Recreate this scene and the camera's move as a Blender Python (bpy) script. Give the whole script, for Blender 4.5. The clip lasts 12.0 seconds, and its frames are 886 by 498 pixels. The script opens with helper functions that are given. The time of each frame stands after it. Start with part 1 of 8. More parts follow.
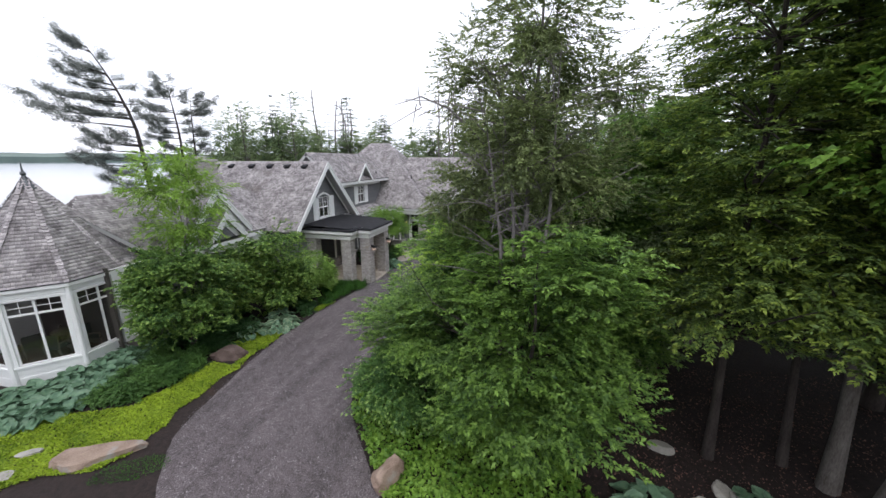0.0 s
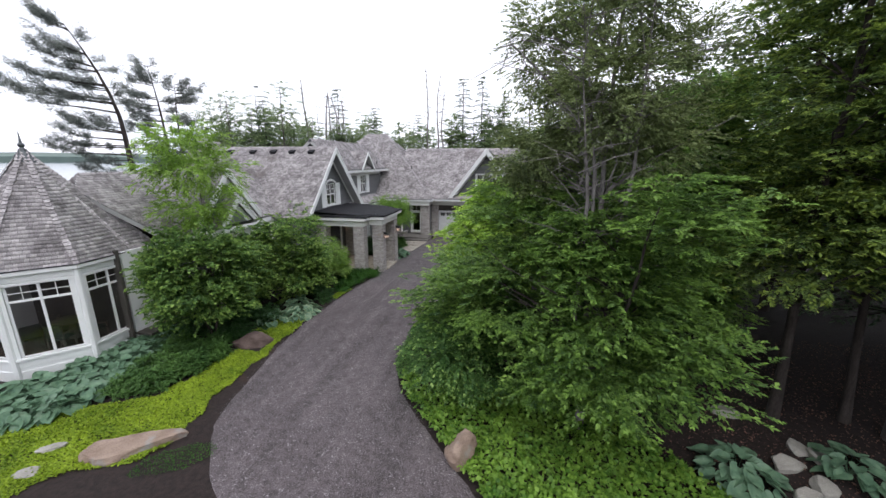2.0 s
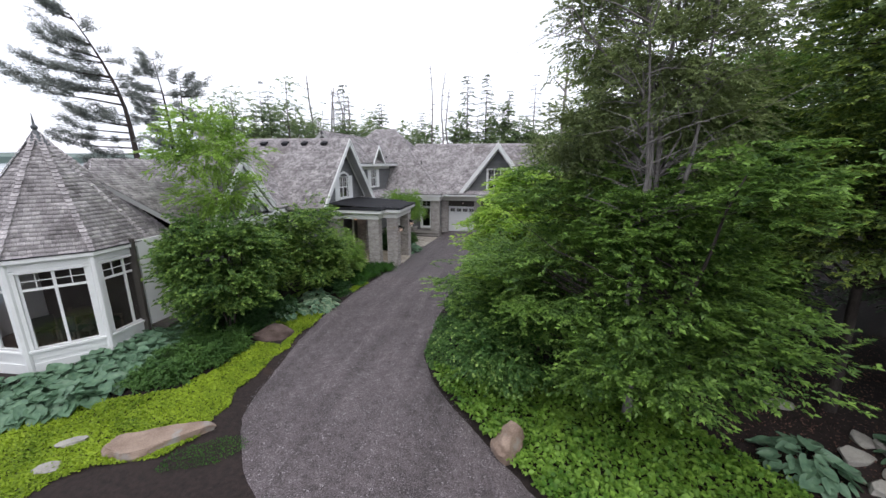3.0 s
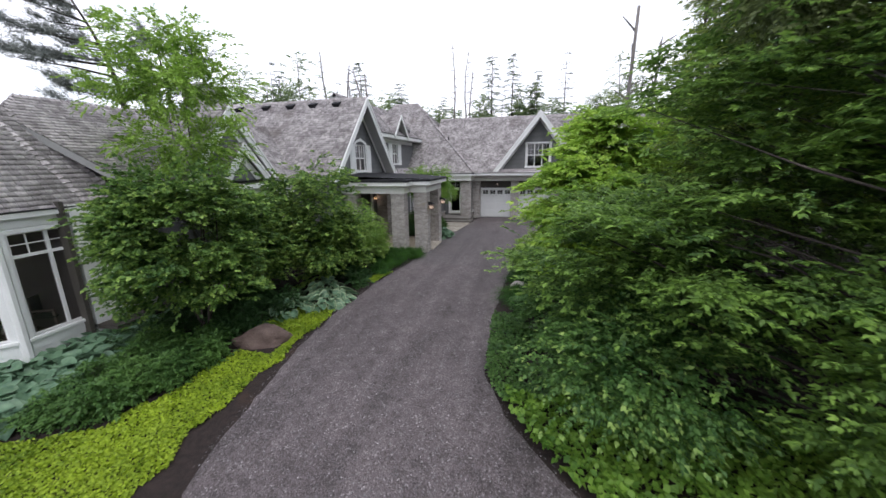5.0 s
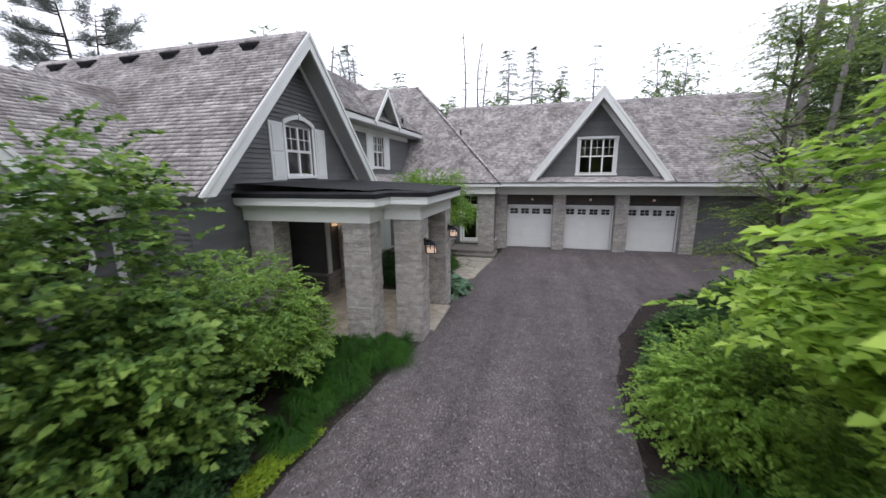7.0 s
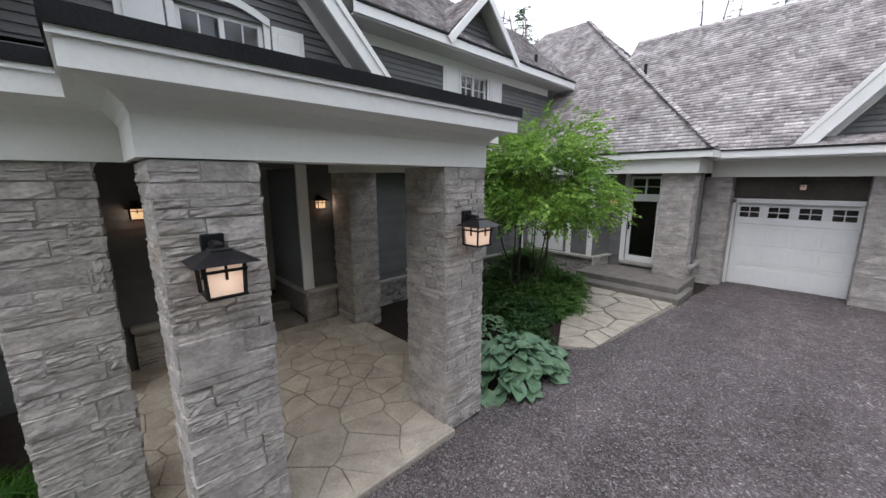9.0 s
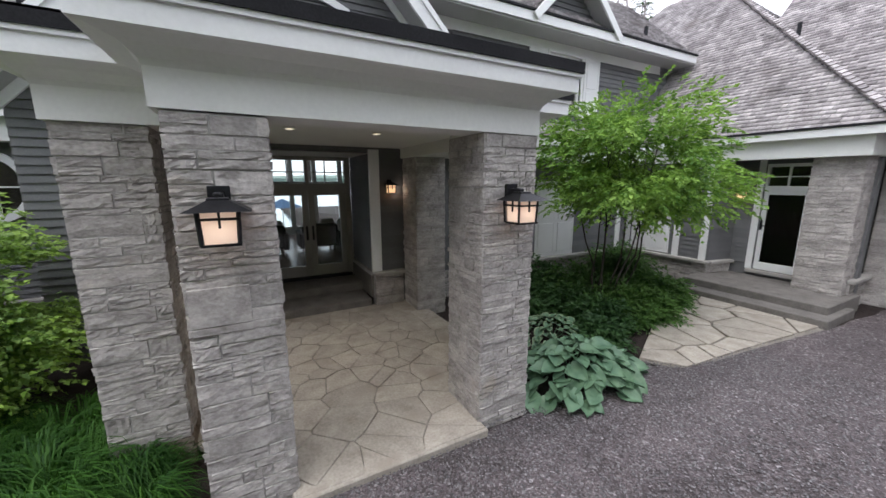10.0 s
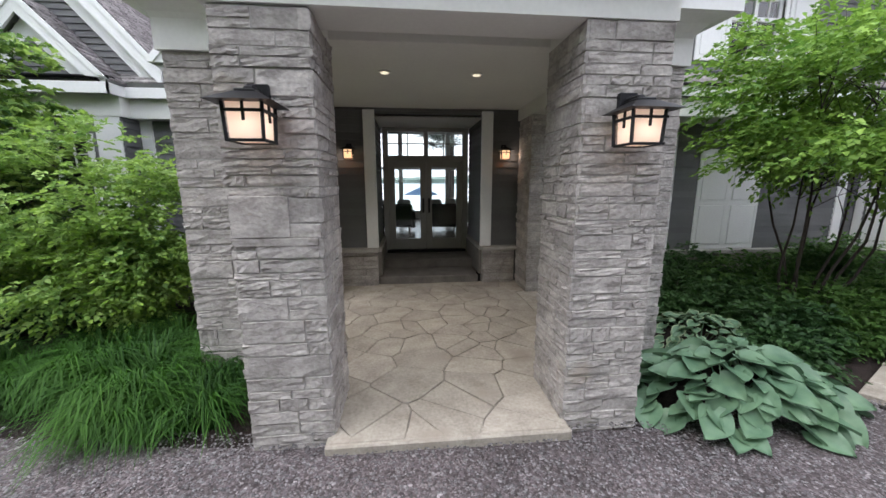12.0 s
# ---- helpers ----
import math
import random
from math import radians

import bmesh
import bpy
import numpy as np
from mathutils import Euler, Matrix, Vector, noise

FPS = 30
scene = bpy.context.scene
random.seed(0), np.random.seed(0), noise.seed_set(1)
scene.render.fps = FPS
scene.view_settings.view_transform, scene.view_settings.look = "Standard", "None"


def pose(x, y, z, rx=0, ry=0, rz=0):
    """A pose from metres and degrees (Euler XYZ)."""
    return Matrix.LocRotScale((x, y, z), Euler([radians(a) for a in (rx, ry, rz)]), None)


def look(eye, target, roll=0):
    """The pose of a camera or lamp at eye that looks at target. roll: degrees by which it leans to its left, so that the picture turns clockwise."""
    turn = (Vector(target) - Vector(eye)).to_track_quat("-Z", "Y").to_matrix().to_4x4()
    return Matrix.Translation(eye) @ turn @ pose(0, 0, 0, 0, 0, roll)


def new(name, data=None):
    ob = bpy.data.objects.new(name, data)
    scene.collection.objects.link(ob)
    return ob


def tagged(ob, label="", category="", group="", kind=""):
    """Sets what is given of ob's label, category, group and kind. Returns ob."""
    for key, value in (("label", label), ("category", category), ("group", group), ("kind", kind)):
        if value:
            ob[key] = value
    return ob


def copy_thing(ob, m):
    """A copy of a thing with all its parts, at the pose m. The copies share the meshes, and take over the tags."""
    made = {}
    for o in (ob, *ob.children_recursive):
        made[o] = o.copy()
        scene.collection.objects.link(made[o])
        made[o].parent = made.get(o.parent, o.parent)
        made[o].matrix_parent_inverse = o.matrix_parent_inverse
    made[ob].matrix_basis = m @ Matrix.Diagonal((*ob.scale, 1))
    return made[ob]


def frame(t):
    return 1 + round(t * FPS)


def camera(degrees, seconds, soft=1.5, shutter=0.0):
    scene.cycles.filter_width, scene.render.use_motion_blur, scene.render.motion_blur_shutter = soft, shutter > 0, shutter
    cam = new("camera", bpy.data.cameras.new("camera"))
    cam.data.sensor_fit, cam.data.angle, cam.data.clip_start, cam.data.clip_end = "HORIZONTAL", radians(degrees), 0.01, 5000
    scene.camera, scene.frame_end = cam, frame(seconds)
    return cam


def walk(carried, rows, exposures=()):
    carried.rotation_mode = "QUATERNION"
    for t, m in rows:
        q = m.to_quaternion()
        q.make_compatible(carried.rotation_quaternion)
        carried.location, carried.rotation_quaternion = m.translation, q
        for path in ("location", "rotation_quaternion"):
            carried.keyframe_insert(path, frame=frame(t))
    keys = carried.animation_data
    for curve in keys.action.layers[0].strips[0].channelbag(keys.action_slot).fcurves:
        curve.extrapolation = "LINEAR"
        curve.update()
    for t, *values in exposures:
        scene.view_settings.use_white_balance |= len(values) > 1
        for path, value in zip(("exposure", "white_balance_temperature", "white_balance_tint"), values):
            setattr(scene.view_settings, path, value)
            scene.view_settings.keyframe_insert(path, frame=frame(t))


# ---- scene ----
cam = camera(101.4, 12.0, shutter=0.15)
PATH = [
    (0, (10.226, -22.116, 7.808), (9.733, -20.238, 7.33), -0.0),
    (0.5, (9.615, -22.32, 7.571), (9.177, -20.426, 7.102), -0.0),
    (1, (9.008, -22.426, 7.331), (8.617, -20.522, 6.86), 0.1),
    (1.5, (8.44, -22.487, 7.094), (8.071, -20.579, 6.622), 0.2),
    (2, (7.874, -22.483, 6.814), (7.505, -20.574, 6.343), 0.2),
    (2.5, (7.263, -22.452, 6.547), (6.9, -20.541, 6.079), 0.3),
    (3, (6.723, -22.347, 6.254), (6.364, -20.435, 5.789), 0.3),
    (3.2, (6.535, -22.232, 6.174), (6.175, -20.322, 5.702), 0.2),
    (5, (4.863, -18.619, 4.412), (4.41, -16.729, 3.943), -0.9),
    (5.5, (4.14, -16.452, 4.29), (3.669, -14.565, 3.824), -1.3),
    (6, (3.387, -14.217, 4.19), (2.929, -12.32, 3.752), -1.1),
    (6.5, (2.731, -12.068, 4.182), (2.289, -10.162, 3.765), -0.8),
    (6.7, (2.538, -11.16, 4.148), (2.093, -9.254, 3.736), -0.7),
    (8.3, (2.614, -2.39, 3.03), (1.528, -0.753, 2.655), -0.5),
    (8.5, (2.635, -2.235, 2.978), (1.442, -0.673, 2.605), -0.4),
    (9, (2.67, -1.827, 2.84), (1.258, -0.461, 2.464), -0.2),
    (9.5, (2.752, -1.465, 2.686), (1.162, -0.309, 2.319), -0.1),
    (10, (2.815, -1.139, 2.538), (1.082, -0.213, 2.169), -0.1),
    (10.5, (2.836, -0.821, 2.379), (0.971, -0.191, 2.029), -0.1),
    (11, (2.747, -0.58, 2.236), (0.817, -0.2, 1.876), -0.1),
    (11.5, (2.61, -0.478, 2.088), (0.662, -0.224, 1.714), -0.0),
    (12, (2.487, -0.41, 1.922), (0.53, -0.214, 1.557), -0.1),
]
walk(cam, [(t, look(eye, target, roll)) for t, eye, target, roll in PATH],
     exposures=[(0.0, 0.4, 6400, 11), (6.5, 0.45, 6400, 11), (8.5, 0.66, 6400, 11), (10.0, 0.97, 6400, 11), (12.0, 1.34, 6400, 11)])

# ---- world and lights ----
SUN_EL, SUN_AZ = 64, 155
world = bpy.data.worlds.new("overcast")
scene.world = world
world.use_nodes = True
wn, wl = world.node_tree.nodes, world.node_tree.links
wn.clear()
w_out = wn.new("ShaderNodeOutputWorld")
w_bg = wn.new("ShaderNodeBackground")
w_sky = wn.new("ShaderNodeTexSky")
w_sky.sky_type, w_sky.sun_disc = "NISHITA", False
w_sky.sun_elevation, w_sky.sun_rotation = radians(SUN_EL), radians(SUN_AZ)
w_sky.dust_density, w_sky.air_density = 4.0, 1.5
w_gain = wn.new("ShaderNodeVectorMath")
w_gain.operation = "SCALE"
w_gain.inputs["Scale"].default_value = 0.10
w_co = wn.new("ShaderNodeTexCoord")
w_map = wn.new("ShaderNodeMapping")
w_map.inputs["Scale"].default_value = (1, 1, 3.5)
w_noise = wn.new("ShaderNodeTexNoise")
w_noise.inputs["Scale"].default_value, w_noise.inputs["Detail"].default_value = 1.6, 5
w_ramp = wn.new("ShaderNodeValToRGB")
w_ramp.color_ramp.elements[0].color = (0.83, 0.91, 1.03, 1)
w_ramp.color_ramp.elements[0].position = 0.36
w_ramp.color_ramp.elements[1].color = (1.10, 1.11, 1.215, 1)
w_ramp.color_ramp.elements[1].position = 0.56
w_mix = wn.new("ShaderNodeMix")
w_mix.data_type = "RGBA"
w_mix.inputs["Factor"].default_value = 0.88
wl.new(w_sky.outputs[0], w_gain.inputs[0])
wl.new(w_co.outputs["Generated"], w_map.inputs["Vector"])
wl.new(w_map.outputs[0], w_noise.inputs["Vector"])
wl.new(w_noise.outputs["Fac"], w_ramp.inputs[0])
wl.new(w_gain.outputs[0], w_mix.inputs[6])
wl.new(w_ramp.outputs[0], w_mix.inputs[7])
wl.new(w_mix.outputs[2], w_bg.inputs["Color"])
w_bg.inputs["Strength"].default_value = 1.08
wl.new(w_bg.outputs[0], w_out.inputs["Surface"])

sun = new("sun", bpy.data.lights.new("sun", "SUN"))
sun.data.energy, sun.data.angle, sun.data.color = 0.9, radians(50), (1.0, 0.98, 0.955)
_e, _a = radians(SUN_EL), radians(SUN_AZ)
sun.matrix_world = look((0, 0, 60), (-60 * math.cos(_e) * math.sin(_a) / math.sin(_e), -60 * math.cos(_e) * math.cos(_a) / math.sin(_e), 0))

# ---- materials ----
def material(name, dark, light, rough=0.8, scale=3.0, fine=40.0, bump=0.3, metal=0.0, rand="none", rand_amt=0.35,
             stretch=(1, 1, 1), stain=None, bump_dist=0.01, spec=0.4, distort=0.0):
    """Two colours mixed by coarse and fine noise, some random tone for each piece, and a fine relief."""
    m = bpy.data.materials.new(name)
    m.use_nodes = True
    n, l = m.node_tree.nodes, m.node_tree.links
    b = n["Principled BSDF"]
    b.inputs["Roughness"].default_value, b.inputs["Metallic"].default_value = rough, metal
    b.inputs["Specular IOR Level"].default_value = spec
    co = n.new("ShaderNodeTexCoord")
    geo = n.new("ShaderNodeNewGeometry")
    mp = n.new("ShaderNodeMapping")
    mp.inputs["Scale"].default_value = stretch
    l.new(geo.outputs["Position"], mp.inputs["Vector"])
    a = n.new("ShaderNodeTexNoise")
    a.inputs["Scale"].default_value, a.inputs["Detail"].default_value = scale, 6
    a.inputs["Distortion"].default_value = distort
    f = n.new("ShaderNodeTexNoise")
    f.inputs["Scale"].default_value, f.inputs["Detail"].default_value = fine, 4
    l.new(mp.outputs[0], a.inputs["Vector"])
    l.new(mp.outputs[0], f.inputs["Vector"])
    add = n.new("ShaderNodeMath")
    add.operation = "MULTIPLY_ADD"
    add.inputs[1].default_value = 0.45
    l.new(f.outputs["Fac"], add.inputs[0])
    half = n.new("ShaderNodeMath")
    half.operation = "MULTIPLY"
    half.inputs[1].default_value = 0.55
    l.new(a.outputs["Fac"], half.inputs[0])
    l.new(half.outputs[0], add.inputs[2])
    ramp = n.new("ShaderNodeValToRGB")
    ramp.color_ramp.elements[0].position, ramp.color_ramp.elements[1].position = 0.34, 0.66
    ramp.color_ramp.elements[0].color, ramp.color_ramp.elements[1].color = (*dark, 1), (*light, 1)
    l.new(add.outputs[0], ramp.inputs[0])
    col = ramp.outputs[0]
    if rand != "none":
        if rand == "object":
            src = n.new("ShaderNodeObjectInfo").outputs["Random"]
        else:
            src = geo.outputs["Random Per Island"]
        mr = n.new("ShaderNodeMapRange")
        mr.inputs["To Min"].default_value, mr.inputs["To Max"].default_value = 1 - rand_amt, 1 + rand_amt
        l.new(src, mr.inputs["Value"])
        sc = n.new("ShaderNodeVectorMath")
        sc.operation = "SCALE"
        l.new(col, sc.inputs[0])
        l.new(mr.outputs[0], sc.inputs["Scale"])
        col = sc.outputs[0]
    if stain:
        s = n.new("ShaderNodeTexNoise")
        s.inputs["Scale"].default_value, s.inputs["Detail"].default_value = stain[1], 5
        l.new(geo.outputs["Position"], s.inputs["Vector"])
        sr = n.new("ShaderNodeValToRGB")
        sr.color_ramp.elements[0].position, sr.color_ramp.elements[1].position = stain[2], stain[2] + 0.12
        l.new(s.outputs["Fac"], sr.inputs[0])
        mx = n.new("ShaderNodeMix")
        mx.data_type = "RGBA"
        mx.inputs[7].default_value = (*stain[0], 1)
        l.new(sr.outputs[0], mx.inputs["Factor"])
        l.new(col, mx.inputs[6])
        col = mx.outputs[2]
    l.new(col, b.inputs["Base Color"])
    if bump:
        bp = n.new("ShaderNodeBump")
        bp.inputs["Strength"].default_value, bp.inputs["Distance"].default_value = bump, bump_dist
        l.new(add.outputs[0], bp.inputs["Height"])
        l.new(bp.outputs[0], b.inputs["Normal"])
    return m


def leaf_material(name, dark, light, rough=0.5, through_light=0.35, patch=1.2):
    """Leaves: tone by leaf and by clump, some light shining through."""
    dark, light = [c * g for c, g in zip(dark, (1.62, 1.48, 1.7))], [c * g for c, g in zip(light, (1.57, 1.44, 1.66))]
    m = bpy.data.materials.new(name)
    m.use_nodes = True
    n, l = m.node_tree.nodes, m.node_tree.links
    b = n["Principled BSDF"]
    b.inputs["Roughness"].default_value = rough
    b.inputs["Specular IOR Level"].default_value = 0.35
    geo = n.new("ShaderNodeNewGeometry")
    ns = n.new("ShaderNodeTexNoise")
    ns.inputs["Scale"].default_value, ns.inputs["Detail"].default_value = patch, 3
    l.new(geo.outputs["Position"], ns.inputs["Vector"])
    mr = n.new("ShaderNodeMath")
    mr.operation = "MULTIPLY_ADD"
    mr.inputs[1].default_value = 0.55
    l.new(geo.outputs["Random Per Island"], mr.inputs[0])
    sub = n.new("ShaderNodeMath")
    sub.operation = "MULTIPLY_ADD"
    sub.inputs[1].default_value, sub.inputs[2].default_value = 1.3, -0.42
    l.new(ns.outputs["Fac"], sub.inputs[0])
    l.new(sub.outputs[0], mr.inputs[2])
    ramp = n.new("ShaderNodeValToRGB")
    ramp.color_ramp.elements[0].position, ramp.color_ramp.elements[1].position = 0.1, 0.95
    ramp.color_ramp.elements[0].color, ramp.color_ramp.elements[1].color = (*dark, 1), (*light, 1)
    l.new(mr.outputs[0], ramp.inputs[0])
    l.new(ramp.outputs[0], b.inputs["Base Color"])
    if through_light:
        tr = n.new("ShaderNodeBsdfTranslucent")
        l.new(ramp.outputs[0], tr.inputs["Color"])
        mx = n.new("ShaderNodeMixShader")
        mx.inputs[0].default_value = through_light
        l.new(b.outputs[0], mx.inputs[1])
        l.new(tr.outputs[0], mx.inputs[2])
        l.new(mx.outputs[0], n["Material Output"].inputs["Surface"])
    return m


def glow_material(name, colour, strength):
    m = bpy.data.materials.new(name)
    m.use_nodes = True
    b = m.node_tree.nodes["Principled BSDF"]
    b.inputs["Base Color"].default_value = (*colour, 1)
    b.inputs["Emission Color"].default_value = (*colour, 1)
    b.inputs["Emission Strength"].default_value = strength
    return m


STONE = material("limestone", (0.245, 0.224, 0.212), (0.51, 0.478, 0.455), 0.92, 5.5, 30, 0.75, rand="object", rand_amt=0.16, bump_dist=0.018, stretch=(1, 1, 1.5), stain=((0.35, 0.3, 0.25), 1.7, 0.64))
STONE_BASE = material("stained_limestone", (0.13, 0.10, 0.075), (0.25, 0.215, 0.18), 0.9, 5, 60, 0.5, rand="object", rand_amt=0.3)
MORTAR = material("mortar", (0.31, 0.295, 0.28), (0.43, 0.412, 0.395), 0.95, 8, 80, 0.4)
SILL = material("cut_stone_sill", (0.30, 0.29, 0.27), (0.43, 0.41, 0.39), 0.85, 4, 70, 0.25)
FLAG = material("flagstone", (0.275, 0.243, 0.205), (0.455, 0.415, 0.36), 0.8, 4.5, 38, 0.5, rand="object", rand_amt=0.11, stain=((0.3, 0.262, 0.22), 2.2, 0.56))
FLAG_JOINT = material("flagstone_joint", (0.17, 0.153, 0.132), (0.3, 0.274, 0.24), 0.95, 6, 60, 0.4)
STEP = material("bluestone_step", (0.105, 0.097, 0.09), (0.21, 0.195, 0.18), 0.85, 4, 50, 0.3)
SHINGLE = material("cedar_shingle", (0.19, 0.172, 0.174), (0.52, 0.485, 0.487), 0.85, 1.6, 22, 0.4, rand="island", rand_amt=0.33, stain=((0.17, 0.15, 0.14), 0.55, 0.62))
FELT = material("roof_board", (0.05, 0.045, 0.045), (0.09, 0.08, 0.08), 0.95, 4, 40, 0.2)
SIDING = material("grey_clapboard", (0.118, 0.12, 0.124), (0.165, 0.167, 0.171), 0.6, 2, 50, 0.15, rand="object", rand_amt=0.1)
WHITE = material("white_paint", (0.74, 0.745, 0.74), (0.82, 0.825, 0.82), 0.5, 1.4, 30, 0.06)
CREAM = material("cream_paint", (0.73, 0.73, 0.70), (0.80, 0.80, 0.77), 0.55, 1.2, 30, 0.06)
SOFFIT = material("grey_soffit", (0.36, 0.36, 0.355), (0.43, 0.43, 0.425), 0.6, 1.2, 30, 0.06)
SAGE = material("taupe_door_paint", (0.33, 0.325, 0.29), (0.40, 0.395, 0.36), 0.45, 2, 40, 0.05)
MEMBRANE = material("black_roof_membrane", (0.008, 0.008, 0.01), (0.022, 0.022, 0.025), 0.75, 3, 60, 0.3, spec=0.2, stain=((0.10, 0.096, 0.092), 3.4, 0.68))
IRON = material("black_iron", (0.012, 0.012, 0.014), (0.03, 0.03, 0.034), 0.45, 8, 80, 0.1, metal=0.6)
COPPER = material("dark_copper", (0.05, 0.055, 0.06), (0.12, 0.13, 0.135), 0.5, 5, 60, 0.15, metal=0.5)
# near-black colour stands in for the shade of unlit rooms
LINED = material("unlit_dark", (0.05, 0.045, 0.04), (0.09, 0.08, 0.07), 0.8, 2, 20, 0.1)
PLASTER = material("interior_plaster", (0.55, 0.53, 0.48), (0.62, 0.60, 0.55), 0.8, 2, 30, 0.05)
PLANK = material("dark_floor", (0.06, 0.042, 0.03), (0.12, 0.085, 0.06), 0.25, 3, 40, 0.05, stretch=(1, 8, 1))
FABRIC = material("dark_green_fabric", (0.022, 0.03, 0.024), (0.05, 0.06, 0.05), 0.9, 6, 160, 0.2)
LINEN = material("pale_linen", (0.50, 0.49, 0.45), (0.62, 0.61, 0.57), 0.9, 6, 160, 0.2)
TEAK = material("grey_teak", (0.10, 0.085, 0.07), (0.2, 0.17, 0.14), 0.7, 4, 60, 0.2, stretch=(1, 1, 6))
SOIL = material("dark_mulch", (0.009, 0.006, 0.0055), (0.034, 0.022, 0.019), 0.95, 9, 70, 0.9, bump_dist=0.03, stain=((0.07, 0.038, 0.024), 0.5, 0.66))


def gravel_material():
    """Crushed stone: cells of about two centimetres, each with its own tone, over packed fines with worn bands."""
    m = bpy.data.materials.new("grey_gravel")
    m.use_nodes = True
    n, l = m.node_tree.nodes, m.node_tree.links
    b = n["Principled BSDF"]
    b.inputs["Roughness"].default_value, b.inputs["Specular IOR Level"].default_value = 0.9, 0.3
    geo = n.new("ShaderNodeNewGeometry")

    def ramp(src, stops):
        r = n.new("ShaderNodeValToRGB")
        while len(r.color_ramp.elements) < len(stops):
            r.color_ramp.elements.new(0.5)
        for e, (p, c) in zip(r.color_ramp.elements, stops):
            e.position, e.color = p, (*c, 1)
        l.new(src, r.inputs[0])
        return r.outputs[0]

    def cells(scale, stops):
        v = n.new("ShaderNodeTexVoronoi")
        v.inputs["Scale"].default_value, v.inputs["Randomness"].default_value = scale, 1.0
        l.new(geo.outputs["Position"], v.inputs["Vector"])
        sp = n.new("ShaderNodeSeparateColor")
        l.new(v.outputs["Color"], sp.inputs[0])
        return ramp(sp.outputs[0], stops), v.outputs["Distance"]

    def mix(kind, f, a, c):
        x = n.new("ShaderNodeMix")
        x.data_type, x.blend_type = "RGBA", kind
        if isinstance(f, float):
            x.inputs["Factor"].default_value = f
        else:
            l.new(f, x.inputs["Factor"])
        l.new(a, x.inputs[6])
        l.new(c, x.inputs[7])
        return x.outputs[2]

    def cloud(scale, stops, detail=4):
        t = n.new("ShaderNodeTexNoise")
        t.inputs["Scale"].default_value, t.inputs["Detail"].default_value = scale, detail
        l.new(geo.outputs["Position"], t.inputs["Vector"])
        return ramp(t.outputs["Fac"], stops), t.outputs["Fac"]

    big, dist = cells(46, ((0.0, (0.045, 0.038, 0.039)), (0.5, (0.09, 0.079, 0.081)), (0.8, (0.135, 0.121, 0.125)), (0.93, (0.205, 0.19, 0.194)), (1.0, (0.36, 0.347, 0.35))))
    small, d2 = cells(95, ((0.0, (0.045, 0.038, 0.037)), (0.6, (0.095, 0.083, 0.085)), (1.0, (0.22, 0.2, 0.203))))
    where, _ = cloud(7, ((0.42, (0, 0, 0)), (0.6, (1, 1, 1))))
    col = mix("MIX", where, small, big)
    patch, _ = cloud(0.9, ((0.3, (0.86, 0.84, 0.84)), (0.5, (1.0, 0.98, 0.98)), (0.7, (1.16, 1.13, 1.13))), 6)
    col = mix("MULTIPLY", 1.0, col, patch)
    fleck, _ = cloud(4.5, ((0.35, (0.84, 0.83, 0.83)), (0.65, (1.16, 1.15, 1.16))), 5)
    col = mix("MULTIPLY", 1.0, col, fleck)
    track = n.new("ShaderNodeMapping")
    track.inputs["Scale"].default_value = (1.5, 0.1, 1)
    l.new(geo.outputs["Position"], track.inputs["Vector"])
    tn = n.new("ShaderNodeTexNoise")
    tn.inputs["Scale"].default_value, tn.inputs["Detail"].default_value = 1.0, 5
    l.new(track.outputs[0], tn.inputs["Vector"])
    col = mix("MULTIPLY", 1.0, col, ramp(tn.outputs["Fac"], ((0.34, (0.8, 0.79, 0.79)), (0.5, (1.0, 0.98, 0.99)), (0.66, (1.2, 1.18, 1.19)))))
    l.new(col, b.inputs["Base Color"])
    bp = n.new("ShaderNodeBump")
    bp.inputs["Strength"].default_value, bp.inputs["Distance"].default_value = 0.8, 0.012
    bp.invert = True
    l.new(dist, bp.inputs["Height"])
    l.new(bp.outputs[0], b.inputs["Normal"])
    return m


GRAVEL = gravel_material()
PEBBLE = material("pebble", (0.05, 0.046, 0.049), (0.22, 0.208, 0.214), 0.85, 30, 120, 0.2, rand="island", rand_amt=0.55)
BOULDER = material("red_granite", (0.17, 0.115, 0.085), (0.34, 0.255, 0.20), 0.85, 3, 40, 0.5, stain=((0.28, 0.27, 0.25), 2.0, 0.58), bump_dist=0.02)
BROWN_ROCK = material("brown_rock", (0.07, 0.047, 0.04), (0.16, 0.115, 0.1), 0.9, 3, 40, 0.5, bump_dist=0.02)
PALE_ROCK = material("pale_rock", (0.24, 0.225, 0.20), (0.40, 0.38, 0.34), 0.85, 3, 40, 0.5, bump_dist=0.02)
BARK = material("grey_bark", (0.07, 0.058, 0.05), (0.19, 0.17, 0.155), 0.95, 6, 40, 0.9, stretch=(1, 1, 0.25), bump_dist=0.02)
BARK_DARK = material("dark_bark", (0.022, 0.017, 0.015), (0.07, 0.056, 0.05), 0.95, 6, 40, 0.9, stretch=(1, 1, 0.25), bump_dist=0.02)
GREY_WOOD = material("dead_grey_wood", (0.13, 0.115, 0.11), (0.25, 0.23, 0.225), 0.95, 5, 40, 0.5, stretch=(1, 1, 0.3))
L_BEECH = leaf_material("beech_leaf", (0.024, 0.062, 0.016), (0.165, 0.29, 0.058), 0.5, 0.46)
L_ASH = leaf_material("ash_leaf", (0.06, 0.088, 0.034), (0.2, 0.265, 0.09), 0.5, 0.4)
